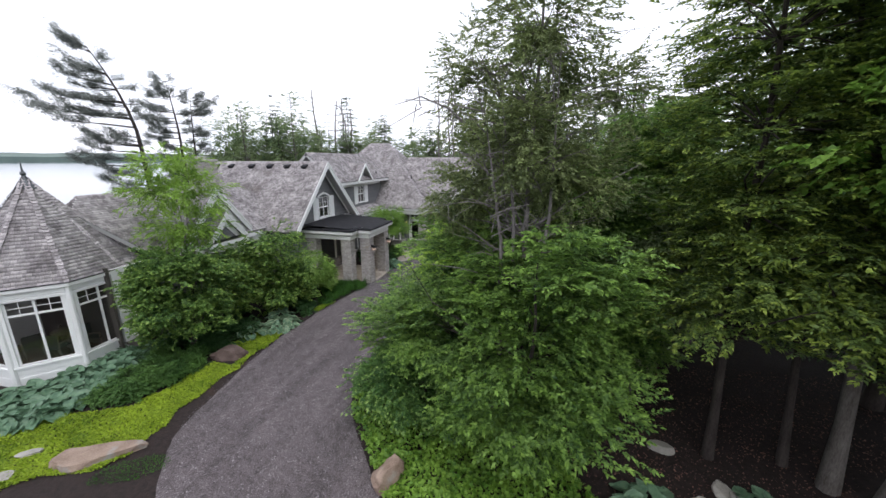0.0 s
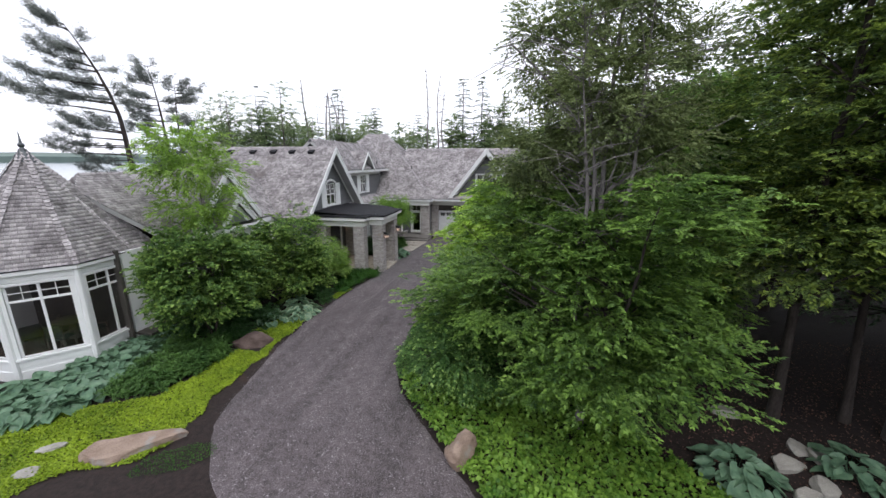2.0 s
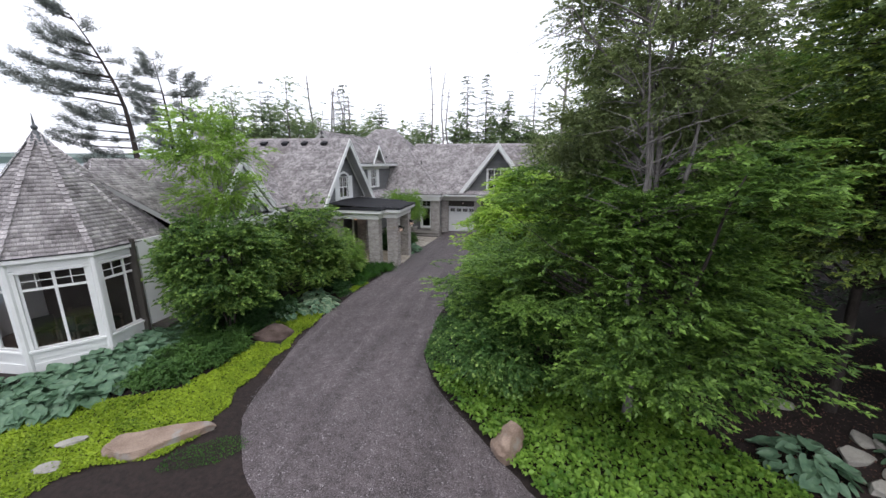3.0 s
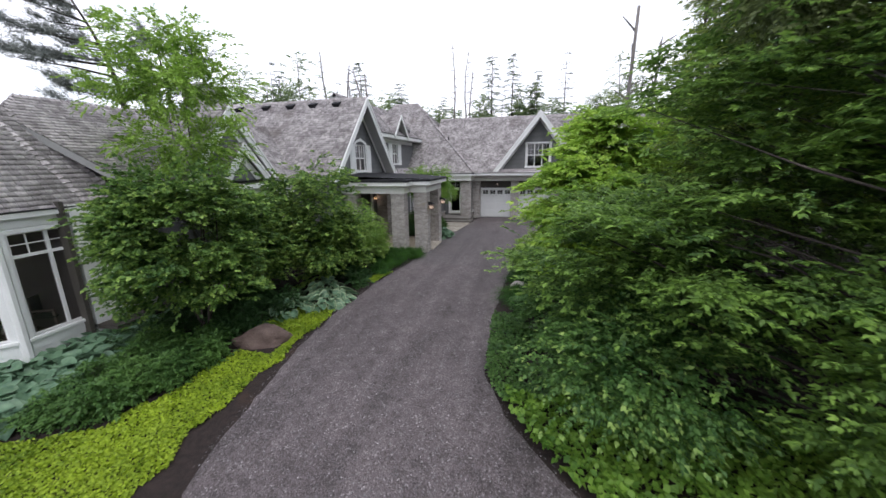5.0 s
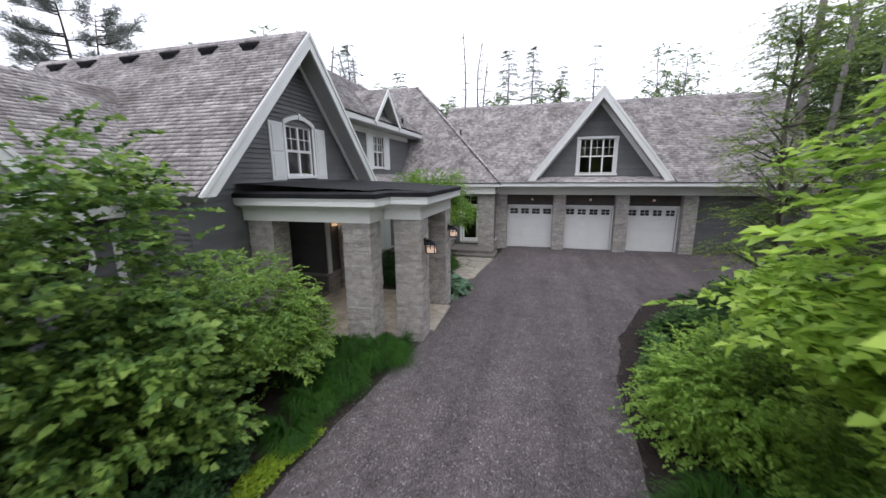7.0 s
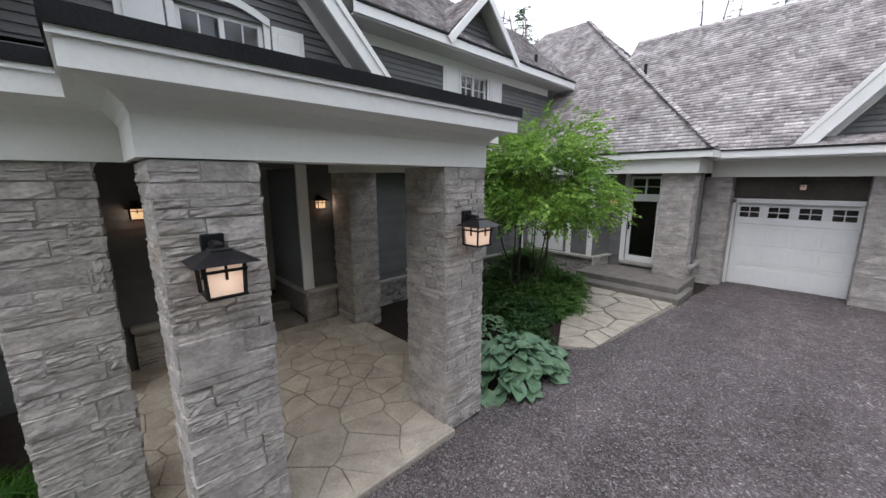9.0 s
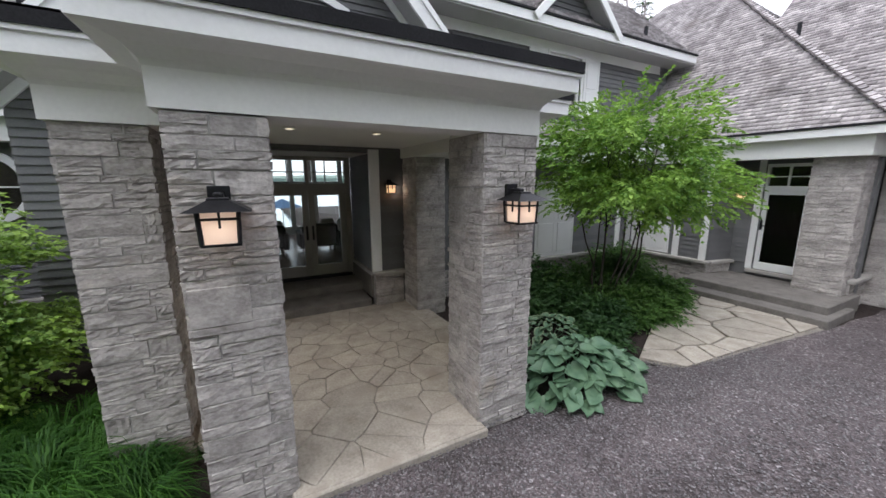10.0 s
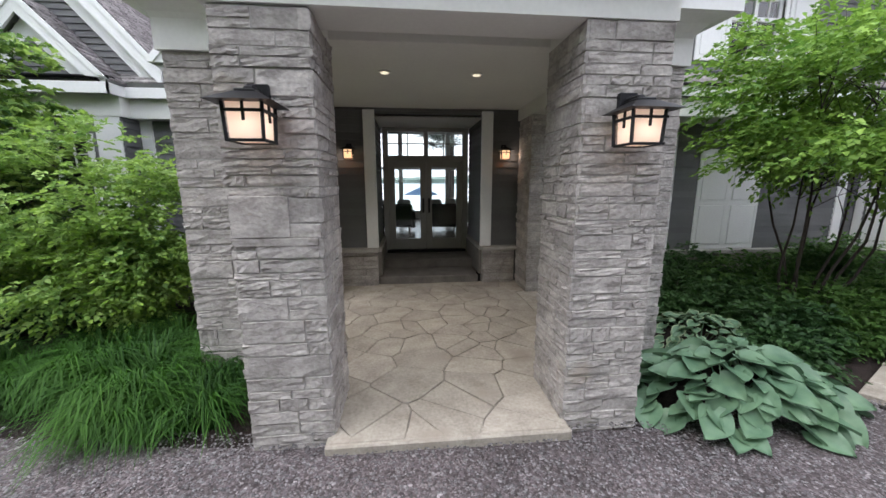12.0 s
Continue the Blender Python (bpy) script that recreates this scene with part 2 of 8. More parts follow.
L_BEECH_TIP = leaf_material("young_beech_leaf", (0.06, 0.13, 0.02), (0.21, 0.36, 0.065), 0.5, 0.42)
L_MAPLE = leaf_material("maple_leaf", (0.018, 0.055, 0.013), (0.135, 0.245, 0.05), 0.5, 0.4)
L_MAPLE_TIP = leaf_material("young_maple_leaf", (0.088, 0.160, 0.029), (0.224, 0.352, 0.072), 0.5, 0.45)
L_LIME = leaf_material("yellow_green_leaf", (0.085, 0.17, 0.024), (0.25, 0.41, 0.065), 0.5, 0.42)
L_VIBURNUM = leaf_material("broad_yellow_green_leaf", (0.105, 0.212, 0.026), (0.35, 0.52, 0.08), 0.45, 0.45, 0.9)
L_FRESH = leaf_material("fresh_leaf", (0.048, 0.125, 0.018), (0.19, 0.33, 0.05), 0.5, 0.4)
L_SHRUB = leaf_material("shrub_leaf", (0.022, 0.066, 0.015), (0.09, 0.185, 0.038), 0.5, 0.38)
L_GROUND = leaf_material("groundcover_leaf", (0.046, 0.122, 0.014), (0.19, 0.335, 0.044), 0.5, 0.4)
L_DARK = leaf_material("dark_shrub_leaf", (0.014, 0.042, 0.013), (0.05, 0.115, 0.03))
L_HOSTA = leaf_material("blue_green_hosta_leaf", (0.038, 0.09, 0.05), (0.125, 0.22, 0.115), 0.4, 0.22, 7.0)
L_EDGE = leaf_material("pale_edge", (0.13, 0.2, 0.1), (0.21, 0.28, 0.15), 0.5, 0.2)
L_GRASS = leaf_material("grass_blade", (0.007, 0.036, 0.004), (0.042, 0.125, 0.011), 0.7)
L_MOSS = leaf_material("lime_groundcover", (0.075, 0.14, 0.006), (0.25, 0.36, 0.022), 0.6, 0.3)
L_SPRUCE = leaf_material("spruce_needle", (0.03, 0.06, 0.028), (0.105, 0.165, 0.068), 0.6, 0.25)
L_HEMLOCK = leaf_material("hemlock_needle", (0.02, 0.047, 0.015), (0.175, 0.27, 0.062), 0.55, 0.45)
L_HEMLOCK_TIP = leaf_material("young_hemlock_needle", (0.09, 0.15, 0.025), (0.27, 0.37, 0.065), 0.55, 0.42)
L_PINE = leaf_material("pine_needle", (0.085, 0.105, 0.09), (0.2, 0.235, 0.18), 0.6, 0.5)
L_FAR = leaf_material("far_leaf", (0.06, 0.105, 0.042), (0.19, 0.265, 0.105), 0.6, 0.42, 0.4)
LITTER = leaf_material("dry_leaf", (0.045, 0.025, 0.017), (0.16, 0.09, 0.06), 0.8, 0.1)
# wooded shore colour lightened and greyed to stand in for distance haze
HAZED_SHORE = material("hazed_far_shore", (0.12, 0.16, 0.145), (0.17, 0.22, 0.19), 1.0, 0.004, 0.03, 0)
PANE_GLOW = glow_material("frosted_lamp_glass", (1.0, 0.76, 0.63), 0.13)
AMBER_GLOW = glow_material("amber_lamp_glass", (1.0, 0.62, 0.33), 0.5)
_n, _l = PANE_GLOW.node_tree.nodes, PANE_GLOW.node_tree.links
_t, _x = _n.new("ShaderNodeBsdfTranslucent"), _n.new("ShaderNodeMixShader")
_t.inputs["Color"].default_value, _x.inputs[0].default_value = (0.95, 0.86, 0.78, 1), 0.6
_l.new(_n["Principled BSDF"].outputs[0], _x.inputs[1])
_l.new(_t.outputs[0], _x.inputs[2])
_l.new(_x.outputs[0], _n["Material Output"].inputs["Surface"])
SPOT_GLOW = glow_material("spot_glow", (1.0, 0.88, 0.66), 0.35)
L_MID = leaf_material("light_shrub_leaf", (0.078, 0.165, 0.036), (0.26, 0.4, 0.095), 0.5, 0.45)
BLUE = material("blue_canvas", (0.03, 0.07, 0.14), (0.05, 0.10, 0.19), 0.8, 3, 40, 0.1)
WATER = bpy.data.materials.new("lake_water")
WATER.use_nodes = True
_b = WATER.node_tree.nodes["Principled BSDF"]
_b.inputs["Base Color"].default_value, _b.inputs["Roughness"].default_value = (0.16, 0.21, 0.25, 1), 0.12
_wn = WATER.node_tree.nodes.new("ShaderNodeTexNoise")
_wn.inputs["Scale"].default_value = 0.6
_bp = WATER.node_tree.nodes.new("ShaderNodeBump")
_bp.inputs["Strength"].default_value = 0.25
_wg = WATER.node_tree.nodes.new("ShaderNodeNewGeometry")
WATER.node_tree.links.new(_wg.outputs["Position"], _wn.inputs["Vector"])
WATER.node_tree.links.new(_wn.outputs["Fac"], _bp.inputs["Height"])
WATER.node_tree.links.new(_bp.outputs[0], _b.inputs["Normal"])
GLASS = bpy.data.materials.new("window_glass")
GLASS.use_nodes = True
_b = GLASS.node_tree.nodes["Principled BSDF"]
_b.inputs["Transmission Weight"].default_value, _b.inputs["Roughness"].default_value = 1.0, 0.02
_b.inputs["IOR"].default_value = 1.45
DOOR_GLASS = GLASS.copy()
DOOR_GLASS.name = "tinted_door_glass"
DOOR_GLASS.node_tree.nodes["Principled BSDF"].inputs["Base Color"].default_value = (0.8, 0.88, 0.85, 1)

# ---- building helpers ----
def link(name, me, mat, parent=None, label=""):
    mats = mat if isinstance(mat, (list, tuple)) else [mat]
    for m in mats:
        me.materials.append(m)
    ob = new(name, me)
    if parent is not None:
        ob.parent = parent
        ob.matrix_parent_inverse = parent.matrix_basis.inverted()
    if label:
        ob["label"] = label
    return ob


def part(name, bm, mat, parent=None, label=""):
    """Links a bmesh, given in world places, as one mesh object under a thing or a part."""
    me = bpy.data.meshes.new(name)
    bm.to_mesh(me)
    bm.free()
    return link(name, me, mat, parent, label)


def thing(name, at, label, category, group="", kind=""):
    ob = new(name)
    ob.empty_display_size = 0.2
    ob.matrix_basis = Matrix.Translation(at)
    return tagged(ob, label, category, group, kind)


def bx(bm, x0, x1, y0, y1, z0, z1, m=None, b=0.0):
    """Adds a box, with chamfered edges if b is given."""
    geom = bmesh.ops.create_cube(bm, size=1.0)
    vs = geom["verts"]
    for v in vs:
        v.co = Vector((x0 if v.co.x < 0 else x1, y0 if v.co.y < 0 else y1, z0 if v.co.z < 0 else z1))
    if b:
        es = list({e for v in vs for e in v.link_edges})
        r = bmesh.ops.bevel(bm, geom=es, offset=b, segments=1, affect="EDGES")
        vs = list({v for f in r["faces"] for v in f.verts} | {v for v in vs if v.is_valid})
    if m is not None:
        bmesh.ops.transform(bm, matrix=m, verts=vs)
    return vs


def box_part(name, x0, x1, y0, y1, z0, z1, mat, parent=None, label="", b=0.006, m=None):
    bm = bmesh.new()
    bx(bm, x0, x1, y0, y1, z0, z1, m, b)
    return part(name, bm, mat, parent, label)


def bar(bm, p, q, w, h, up=(0, 0, 1), b=0.0):
    """A beam of width w and height h from p to q; its top lies along the line."""
    p, q = Vector(p), Vector(q)
    d = (q - p).normalized()
    s = d.cross(Vector(up)).normalized()
    u = s.cross(d)
    m = Matrix((d, s, u)).transposed().to_4x4()
    m.translation = p
    return bx(bm, 0, (q - p).length, -w / 2, w / 2, -h, 0, m, b)


def tube(vs, fs, pts, radii, sides=6):
    """Appends a tapered tube along points to vertex and face lists."""
    base = len(vs)
    n = len(pts)
    for i in range(n):
        a = pts[max(i - 1, 0)]
        c = pts[min(i + 1, n - 1)]
        d = (Vector(c) - Vector(a)).normalized()
        s = d.orthogonal().normalized()
        t = d.cross(s)
        for k in range(sides):
            an = 2 * math.pi * k / sides
            vs.append(tuple(Vector(pts[i]) + radii[i] * (math.cos(an) * s + math.sin(an) * t)))
    for i in range(n - 1):
        for k in range(sides):
            k2 = (k + 1) % sides
            fs.append((base + i * sides + k, base + i * sides + k2, base + (i + 1) * sides + k2, base + (i + 1) * sides + k))
    vs.append(tuple(pts[-1]))
    for k in range(sides):
        fs.append((base + (n - 1) * sides + k, base + (n - 1) * sides + (k + 1) % sides, len(vs) - 1))


def from_lists(name, vs, fs, mat, parent=None, label="", smooth=False):
    me = bpy.data.meshes.new(name)
    me.from_pydata(vs, [], fs)
    if smooth:
        me.polygons.foreach_set("use_smooth", [True] * len(me.polygons))
    return link(name, me, mat, parent, label)


def quads(name, co, mat, parent=None, label="", smooth=False):
    """A mesh of free quads or triangles from an array (count, corners, 3)."""
    co = np.asarray(co, dtype=np.float32)
    n, k = co.shape[0], co.shape[1]
    me = bpy.data.meshes.new(name)
    me.vertices.add(n * k)
    me.vertices.foreach_set("co", co.reshape(-1))
    me.loops.add(n * k)
    me.loops.foreach_set("vertex_index", np.arange(n * k, dtype=np.int32))
    me.polygons.add(n)
    me.polygons.foreach_set("loop_start", np.arange(0, n * k, k, dtype=np.int32))
    me.update(calc_edges=True)
    return link(name, me, mat, parent, label)


RNG = np.random.default_rng(7)


def leaf_faces(pos, along, side, length, width, fold=0.25):
    """Pointed leaves: two bent halves each, as an indexed mesh (4 corners, 2 triangles)."""
    n = len(pos)
    L, W = np.asarray(length).reshape(-1, 1), np.asarray(width).reshape(-1, 1)
    nor = np.cross(along, side)
    mid = pos + along * L * 0.42
    v = np.empty((n, 4, 3), np.float32)
    v[:, 0] = pos
    v[:, 1] = mid + side * W * 0.5 + nor * W * fold
    v[:, 2] = pos + along * L - nor * L * 0.08
    v[:, 3] = mid - side * W * 0.5 + nor * W * fold
    return v


def leaf_mesh(name, v, mat, parent=None, label="", tip=None, per=1, share=0.3):
    """Leaves as one mesh; with tip, the outer leaves of each spray of per leaves take that second material."""
    n = len(v)
    me = bpy.data.meshes.new(name)
    me.vertices.add(n * 4)
    me.vertices.foreach_set("co", v.reshape(-1))
    idx = (np.arange(n, dtype=np.int32) * 4).reshape(-1, 1) + np.array([0, 1, 2, 0, 2, 3], np.int32)
    me.loops.add(n * 6)
    me.loops.foreach_set("vertex_index", idx.reshape(-1))
    me.polygons.add(n * 2)
    me.polygons.foreach_set("loop_start", np.arange(0, n * 6, 3, dtype=np.int32))
    if tip is not None:
        k = (np.arange(n) % per >= per * (1 - share)) & (RNG.uniform(0, 1, n) < 0.85)
        me.polygons.foreach_set("material_index", np.repeat(k.astype(np.int32), 2))
        mat = [mat, tip]
    me.update(calc_edges=True)
    return link(name, me, mat, parent, label)


def unit(a):
    return a / np.maximum(np.linalg.norm(a, axis=1, keepdims=True), 1e-6)

# ---- ground, drive, lake ----
def height(x, y):
    """Height of the ground: level round the house, falling to the lake in the west."""
    z = -0.06 - 0.025 * max(0.0, -y - 7.0)
    z = max(z, -0.6)
    if x < -15:
        z -= min((-15 - x) * (0.28 - 0.22 * min(1.0, max(0.0, (y - 4.0) / 6.0))), 12.0)
    if x > 9:
        z += min((x - 9) * 0.05, 1.4)
    return z


def ground_sheet():
    xs = np.unique(np.concatenate([np.array([-4000, -1500, -600, -250, -120, -80]), np.arange(-60, -16, 2.0), np.arange(-16, 24, 0.5), np.arange(24, 60, 3.0), np.array([90, 200, 600, 1500, 4000])]))
    ys = np.unique(np.concatenate([np.array([-4000, -1500, -600, -250, -120, -70]), np.arange(-50, -26, 3.0), np.arange(-26, 20, 0.5), np.arange(20, 60, 3.0), np.array([90, 200, 600, 1500, 4000])]))
    vs, fs = [], []
    for x in xs:
        for y in ys:
            near = -16 < x < 24 and -26 < y < 20
            vs.append((x, y, height(x, y) + (0.035 * noise.noise((x * 0.9, y * 0.9, 0)) if near else 0)))
    ny = len(ys)
    for i in range(len(xs) - 1):
        for j in range(ny - 1):
            fs.append((i * ny + j, (i + 1) * ny + j, (i + 1) * ny + j + 1, i * ny + j + 1))
    return tagged(from_lists("ground", vs, fs, SOIL, smooth=True), "dark brown mulched soil round the house", "ground", kind="structure")


ground_sheet()
water = from_lists("water", [(-5000, -5000, -8), (-27, -5000, -8), (-27, 5000, -8), (-5000, 5000, -8)], [(0, 1, 2, 3)], WATER)
tagged(water, "calm pale grey lake behind the house", "lake", kind="structure")


def hazed_far_shore():
    vs, fs = [], []
    n = 90
    for i in range(n + 1):
        a = radians(80 + 190 * i / n)
        r = 3000 + 200 * noise.noise((i * 0.15, 0, 5))
        top = 27 + 36 * (0.5 + 0.5 * noise.noise((i * 0.11, 3, 0))) + 5 * noise.noise((i * 0.9, 0, 0))
        vs += [(r * math.cos(a), r * math.sin(a), -9), (r * math.cos(a), r * math.sin(a), top * 0.5), ((r + 250) * math.cos(a), (r + 250) * math.sin(a), top)]
    for i in range(n):
        for k in (0, 1):
            fs.append((i * 3 + k, i * 3 + k + 1, (i + 1) * 3 + k + 1, (i + 1) * 3 + k))
    return tagged(from_lists("backdrop", vs, fs, HAZED_SHORE), "low wooded far shore across the lake", "shore", kind="structure")


hazed_far_shore()

# plan of the drive: left and right edge, walking from the garage to the south
LEFT = [(1.0, 10.9), (0.75, 8.3), (0.62, 7.3), (0.3, 5.0), (-0.02, 3.5), (0.04, 1.6), (0.02, 0.0), (-0.05, -1.6), (-0.4, -4.0), (-0.72, -6.6), (-0.85, -9.0), (-0.72, -11.3), (-0.4, -13.2), (0.05, -15.3), (1.25, -16.7), (4.0, -18.8), (8.0, -22.5), (14.0, -28.0)]
RIGHT = [(15.0, 10.9), (15.0, 8.5), (14.5, 7.0), (11.0, 5.5), (8.0, 4.2), (5.9, 2.5), (4.7, -0.2), (4.25, -2.5), (4.15, -4.5), (4.0, -6.8), (3.95, -9.0), (4.05, -11.5), (4.7, -13.0), (5.8, -14.3), (7.1, -15.8), (9.0, -17.7), (12.5, -20.5), (18.0, -25.5)]


def drive_sheet():
    vs, fs = [], []
    rows, cols = 120, 24
    def along(line, s):
        k = min(int(s * (len(line) - 1)), len(line) - 2)
        f = s * (len(line) - 1) - k
        f2 = f * f * (3 - 2 * f) * 0.5 + f * 0.5
        return Vector(line[k]).lerp(Vector(line[k + 1]), f2)
    for i in range(rows + 1):
        a, b = along(LEFT, i / rows), along(RIGHT, i / rows)
        for j in range(cols + 1):
            p = a.lerp(b, j / cols)
            e = 0.10 * noise.noise((p.x * 2.2, p.y * 2.2, 3)) if j in (0, cols) else 0
            x, y = p.x + e, p.y
            d = (p - a).length / max((b - a).length, 0.1)
            rut = -0.02 * (math.exp(-((d - 0.3) / 0.08) ** 2) + math.exp(-((d - 0.68) / 0.08) ** 2))
            edge = -0.035 if j in (0, cols) else 0.0
            vs.append((x, y, height(x, y) + 0.055 + rut + edge + 0.012 * noise.noise((x * 1.5, y * 1.5, 8))))
    for i in range(rows):
        for j in range(cols):
            a = i * (cols + 1) + j
            fs.append((a, a + cols + 1, a + cols + 2, a + 1))
    return tagged(from_lists("road", vs, fs, GRAVEL, smooth=True), "grey crushed gravel drive with faint wheel tracks", "drive", kind="structure")


drive_sheet()


def pebbles(name, count, x0, x1, y0, y1, r0, r1, lift, keep):
    """Loose gravel: many small angular stones in one mesh."""
    octa = np.array([[1, 0, 0], [0, 1, 0], [-1, 0, 0], [0, -1, 0], [0, 0, 0.7], [0, 0, -0.7]], np.float32)
    tri = np.array([[0, 1, 4], [1, 2, 4], [2, 3, 4], [3, 0, 4]], np.int32)
    p = []
    while len(p) < count:
        x, y = random.uniform(x0, x1), random.uniform(y0, y1)
        if keep(x, y):
            p.append((x, y, height(x, y) + lift))
    p = np.array(p, np.float32)
    n = len(p)
    s = RNG.uniform(r0, r1, (n, 1, 1)) * RNG.uniform(0.6, 1.3, (n, 1, 3))
    a = RNG.uniform(0, 6.28, n)
    rot = np.zeros((n, 3, 3), np.float32)
    rot[:, 0, 0], rot[:, 0, 1], rot[:, 1, 0], rot[:, 1, 1], rot[:, 2, 2] = np.cos(a), -np.sin(a), np.sin(a), np.cos(a), 1
    v = np.einsum("nij,nkj->nki", rot, octa[None] * s + RNG.uniform(-0.2, 0.2, (n, 6, 3)) * s) + p[:, None]
    f = (np.arange(n, dtype=np.int32) * 6)[:, None, None] + tri[None]
    me = bpy.data.meshes.new(name)
    me.vertices.add(n * 6)
    me.vertices.foreach_set("co", v.astype(np.float32).reshape(-1))
    me.loops.add(n * 12)
    me.loops.foreach_set("vertex_index", f.reshape(-1).astype(np.int32))
    me.polygons.add(n * 4)
    me.polygons.foreach_set("loop_start", np.arange(0, n * 12, 3, dtype=np.int32))
    me.update(calc_edges=True)
    return tagged(link(name, me, PEBBLE), "loose grey crushed gravel stones on the drive", "gravel", kind="stuff")


def left_edge(y):
    for (xa, ya), (xb, yb) in zip(LEFT, LEFT[1:]):
        if yb <= y <= ya:
            return xa + (xb - xa) * (y - ya) / (yb - ya)
    return 0.5


def right_edge(y):
    for (xa, ya), (xb, yb) in zip(RIGHT, RIGHT[1:]):
        if yb <= y <= ya:
            return xa + (xb - xa) * (y - ya) / (yb - ya)
    return 15.0


pebbles("gravel", 30000, -0.3, 4.6, -3.6, 5.5, 0.005, 0.014, 0.058, lambda x, y: left_edge(y) - 0.1 < x < right_edge(y) and random.random() < math.exp(-max(0, x - 0.6) * 0.5))
pebbles("gravel", 26000, -1.0, 6.0, -15.0, 8.0, 0.006, 0.016, 0.058, lambda x, y: left_edge(y) - 0.1 < x < right_edge(y) + 0.1)

# ---- roofs ----
def roof(name, label):
    ob = thing(name, (0, 0, 0), label, "roof", kind="structure")
    return ob


def roof_face(root, pts, thick=0.2, exposure=0.13, under=None):
    """One slope: a deck with a soffit below, and courses of single shingles. pts: the eave from left to right, then the top."""
    P = [Vector(p) for p in pts]
    u = (P[1] - P[0]).normalized()
    nrm = u.cross(P[2] - P[0]).normalized()
    v = nrm.cross(u)
    low = [p - nrm * thick for p in P]
    k = len(P)
    vs = [tuple(p) for p in P] + [tuple(p) for p in low]
    fs = [tuple(range(k)), tuple(range(2 * k - 1, k - 1, -1))] + [(i, k + i, k + (i + 1) % k, (i + 1) % k) for i in range(k)]
    deck = from_lists("deck", vs, fs, [FELT, under or SOFFIT], root)
    deck.data.polygons.foreach_set("material_index", [0] + [1] * (k + 1))
    flat = [((p - P[0]).dot(u), (p - P[0]).dot(v)) for p in P]
    top = max(b for a, b in flat)
    out = []
    row = 0
    z = -0.02
    while z < top - 0.02:
        m = min(max(z + exposure * 0.5, 0.001), top - 0.001)
        xs = []
        for (a0, b0), (a1, b1) in zip(flat, flat[1:] + flat[:1]):
            if (b0 - m) * (b1 - m) < 0:
                xs.append(a0 + (a1 - a0) * (m - b0) / (b1 - b0))
        if len(xs) >= 2:
            lo, hi = min(xs), max(xs)
            x = lo - random.uniform(0, 0.12)
            while x < hi:
                w = random.uniform(0.08, 0.2)
                x0, x1 = max(x + 0.004, lo), min(x + w, hi)
                if x1 - x0 > 0.015:
                    d = random.uniform(-0.012, 0.006)
                    t = random.uniform(0.026, 0.042)
                    b0, b1 = z + d, min(z + exposure + 0.03, top + 0.02)
                    out.append([(x0, b0, t), (x1, b0, t * random.uniform(0.8, 1.15)), (x1, b1, 0.003), (x0, b1, 0.003), (x0, b0, -0.004), (x1, b0, -0.004)])
                x += w
        z += exposure
        row += 1
    a = np.array(out, np.float64)
    o = np.array(P[0])
    co = o + a[..., 0:1] * np.array(u) + a[..., 1:2] * np.array(v) + a[..., 2:3] * np.array(nrm)
    n = len(co)
    me = bpy.data.meshes.new("shingles")
    me.vertices.add(n * 6)
    me.vertices.foreach_set("co", co.astype(np.float32).reshape(-1))
    idx = (np.arange(n, dtype=np.int32) * 6)[:, None] + np.array([0, 1, 2, 3, 4, 5, 1, 0], np.int32)
    me.loops.add(n * 8)
    me.loops.foreach_set("vertex_index", idx.reshape(-1))
    me.polygons.add(n * 2)
    me.polygons.foreach_set("loop_start", np.arange(0, n * 8, 4, dtype=np.int32))
    me.update(calc_edges=True)
    tagged(link("shingles", me, SHINGLE, root, "weathered grey cedar shingles"), kind="stuff")
    return P, u, v, nrm


def caps(root, p, q, n1, n2, step=0.15, half=0.13, mat=None):
    """Cap shingles over a ridge or hip from p (low) to q (high)."""
    p, q = Vector(p), Vector(q)
    d = (q - p).normalized()
    s1 = (Vector(n1).cross(d)).normalized()
    s2 = (d.cross(Vector(n2))).normalized()
    up = (Vector(n1) + Vector(n2)).normalized()
    L = (q - p).length
    vs, fs = [], []
    for i in range(int(L / step) + 1):
        a, b = p + d * (i * step), p + d * min(i * step + step + 0.03, L)
        t = 0.035 + random.uniform(0, 0.012)
        h = half * random.uniform(0.85, 1.1)
        k = len(vs)
        for c, e in ((a, t), (b, 0.012)):
            vs += [tuple(c + s1 * h + Vector(n1) * (e - 0.01)), tuple(c + up * e * 1.3), tuple(c + s2 * h + Vector(n2) * (e - 0.01))]
        fs += [(k, k + 3, k + 4, k + 1), (k + 1, k + 4, k + 5, k + 2)]
        vs += [tuple(a + s1 * h), tuple(a), tuple(a + s2 * h)]
        fs += [(k, k + 1, k + 7, k + 6), (k + 1, k + 2, k + 8, k + 7)]
    return tagged(from_lists("ridge_caps", vs, fs, mat or SHINGLE, root), kind="stuff")


def board_part(name, p, q, w, h, mat, root, label="", up=(0, 0, 1)):
    bm = bmesh.new()
    bar(bm, p, q, w, h, up, 0.006)
    return part(name, bm, mat, root, label)


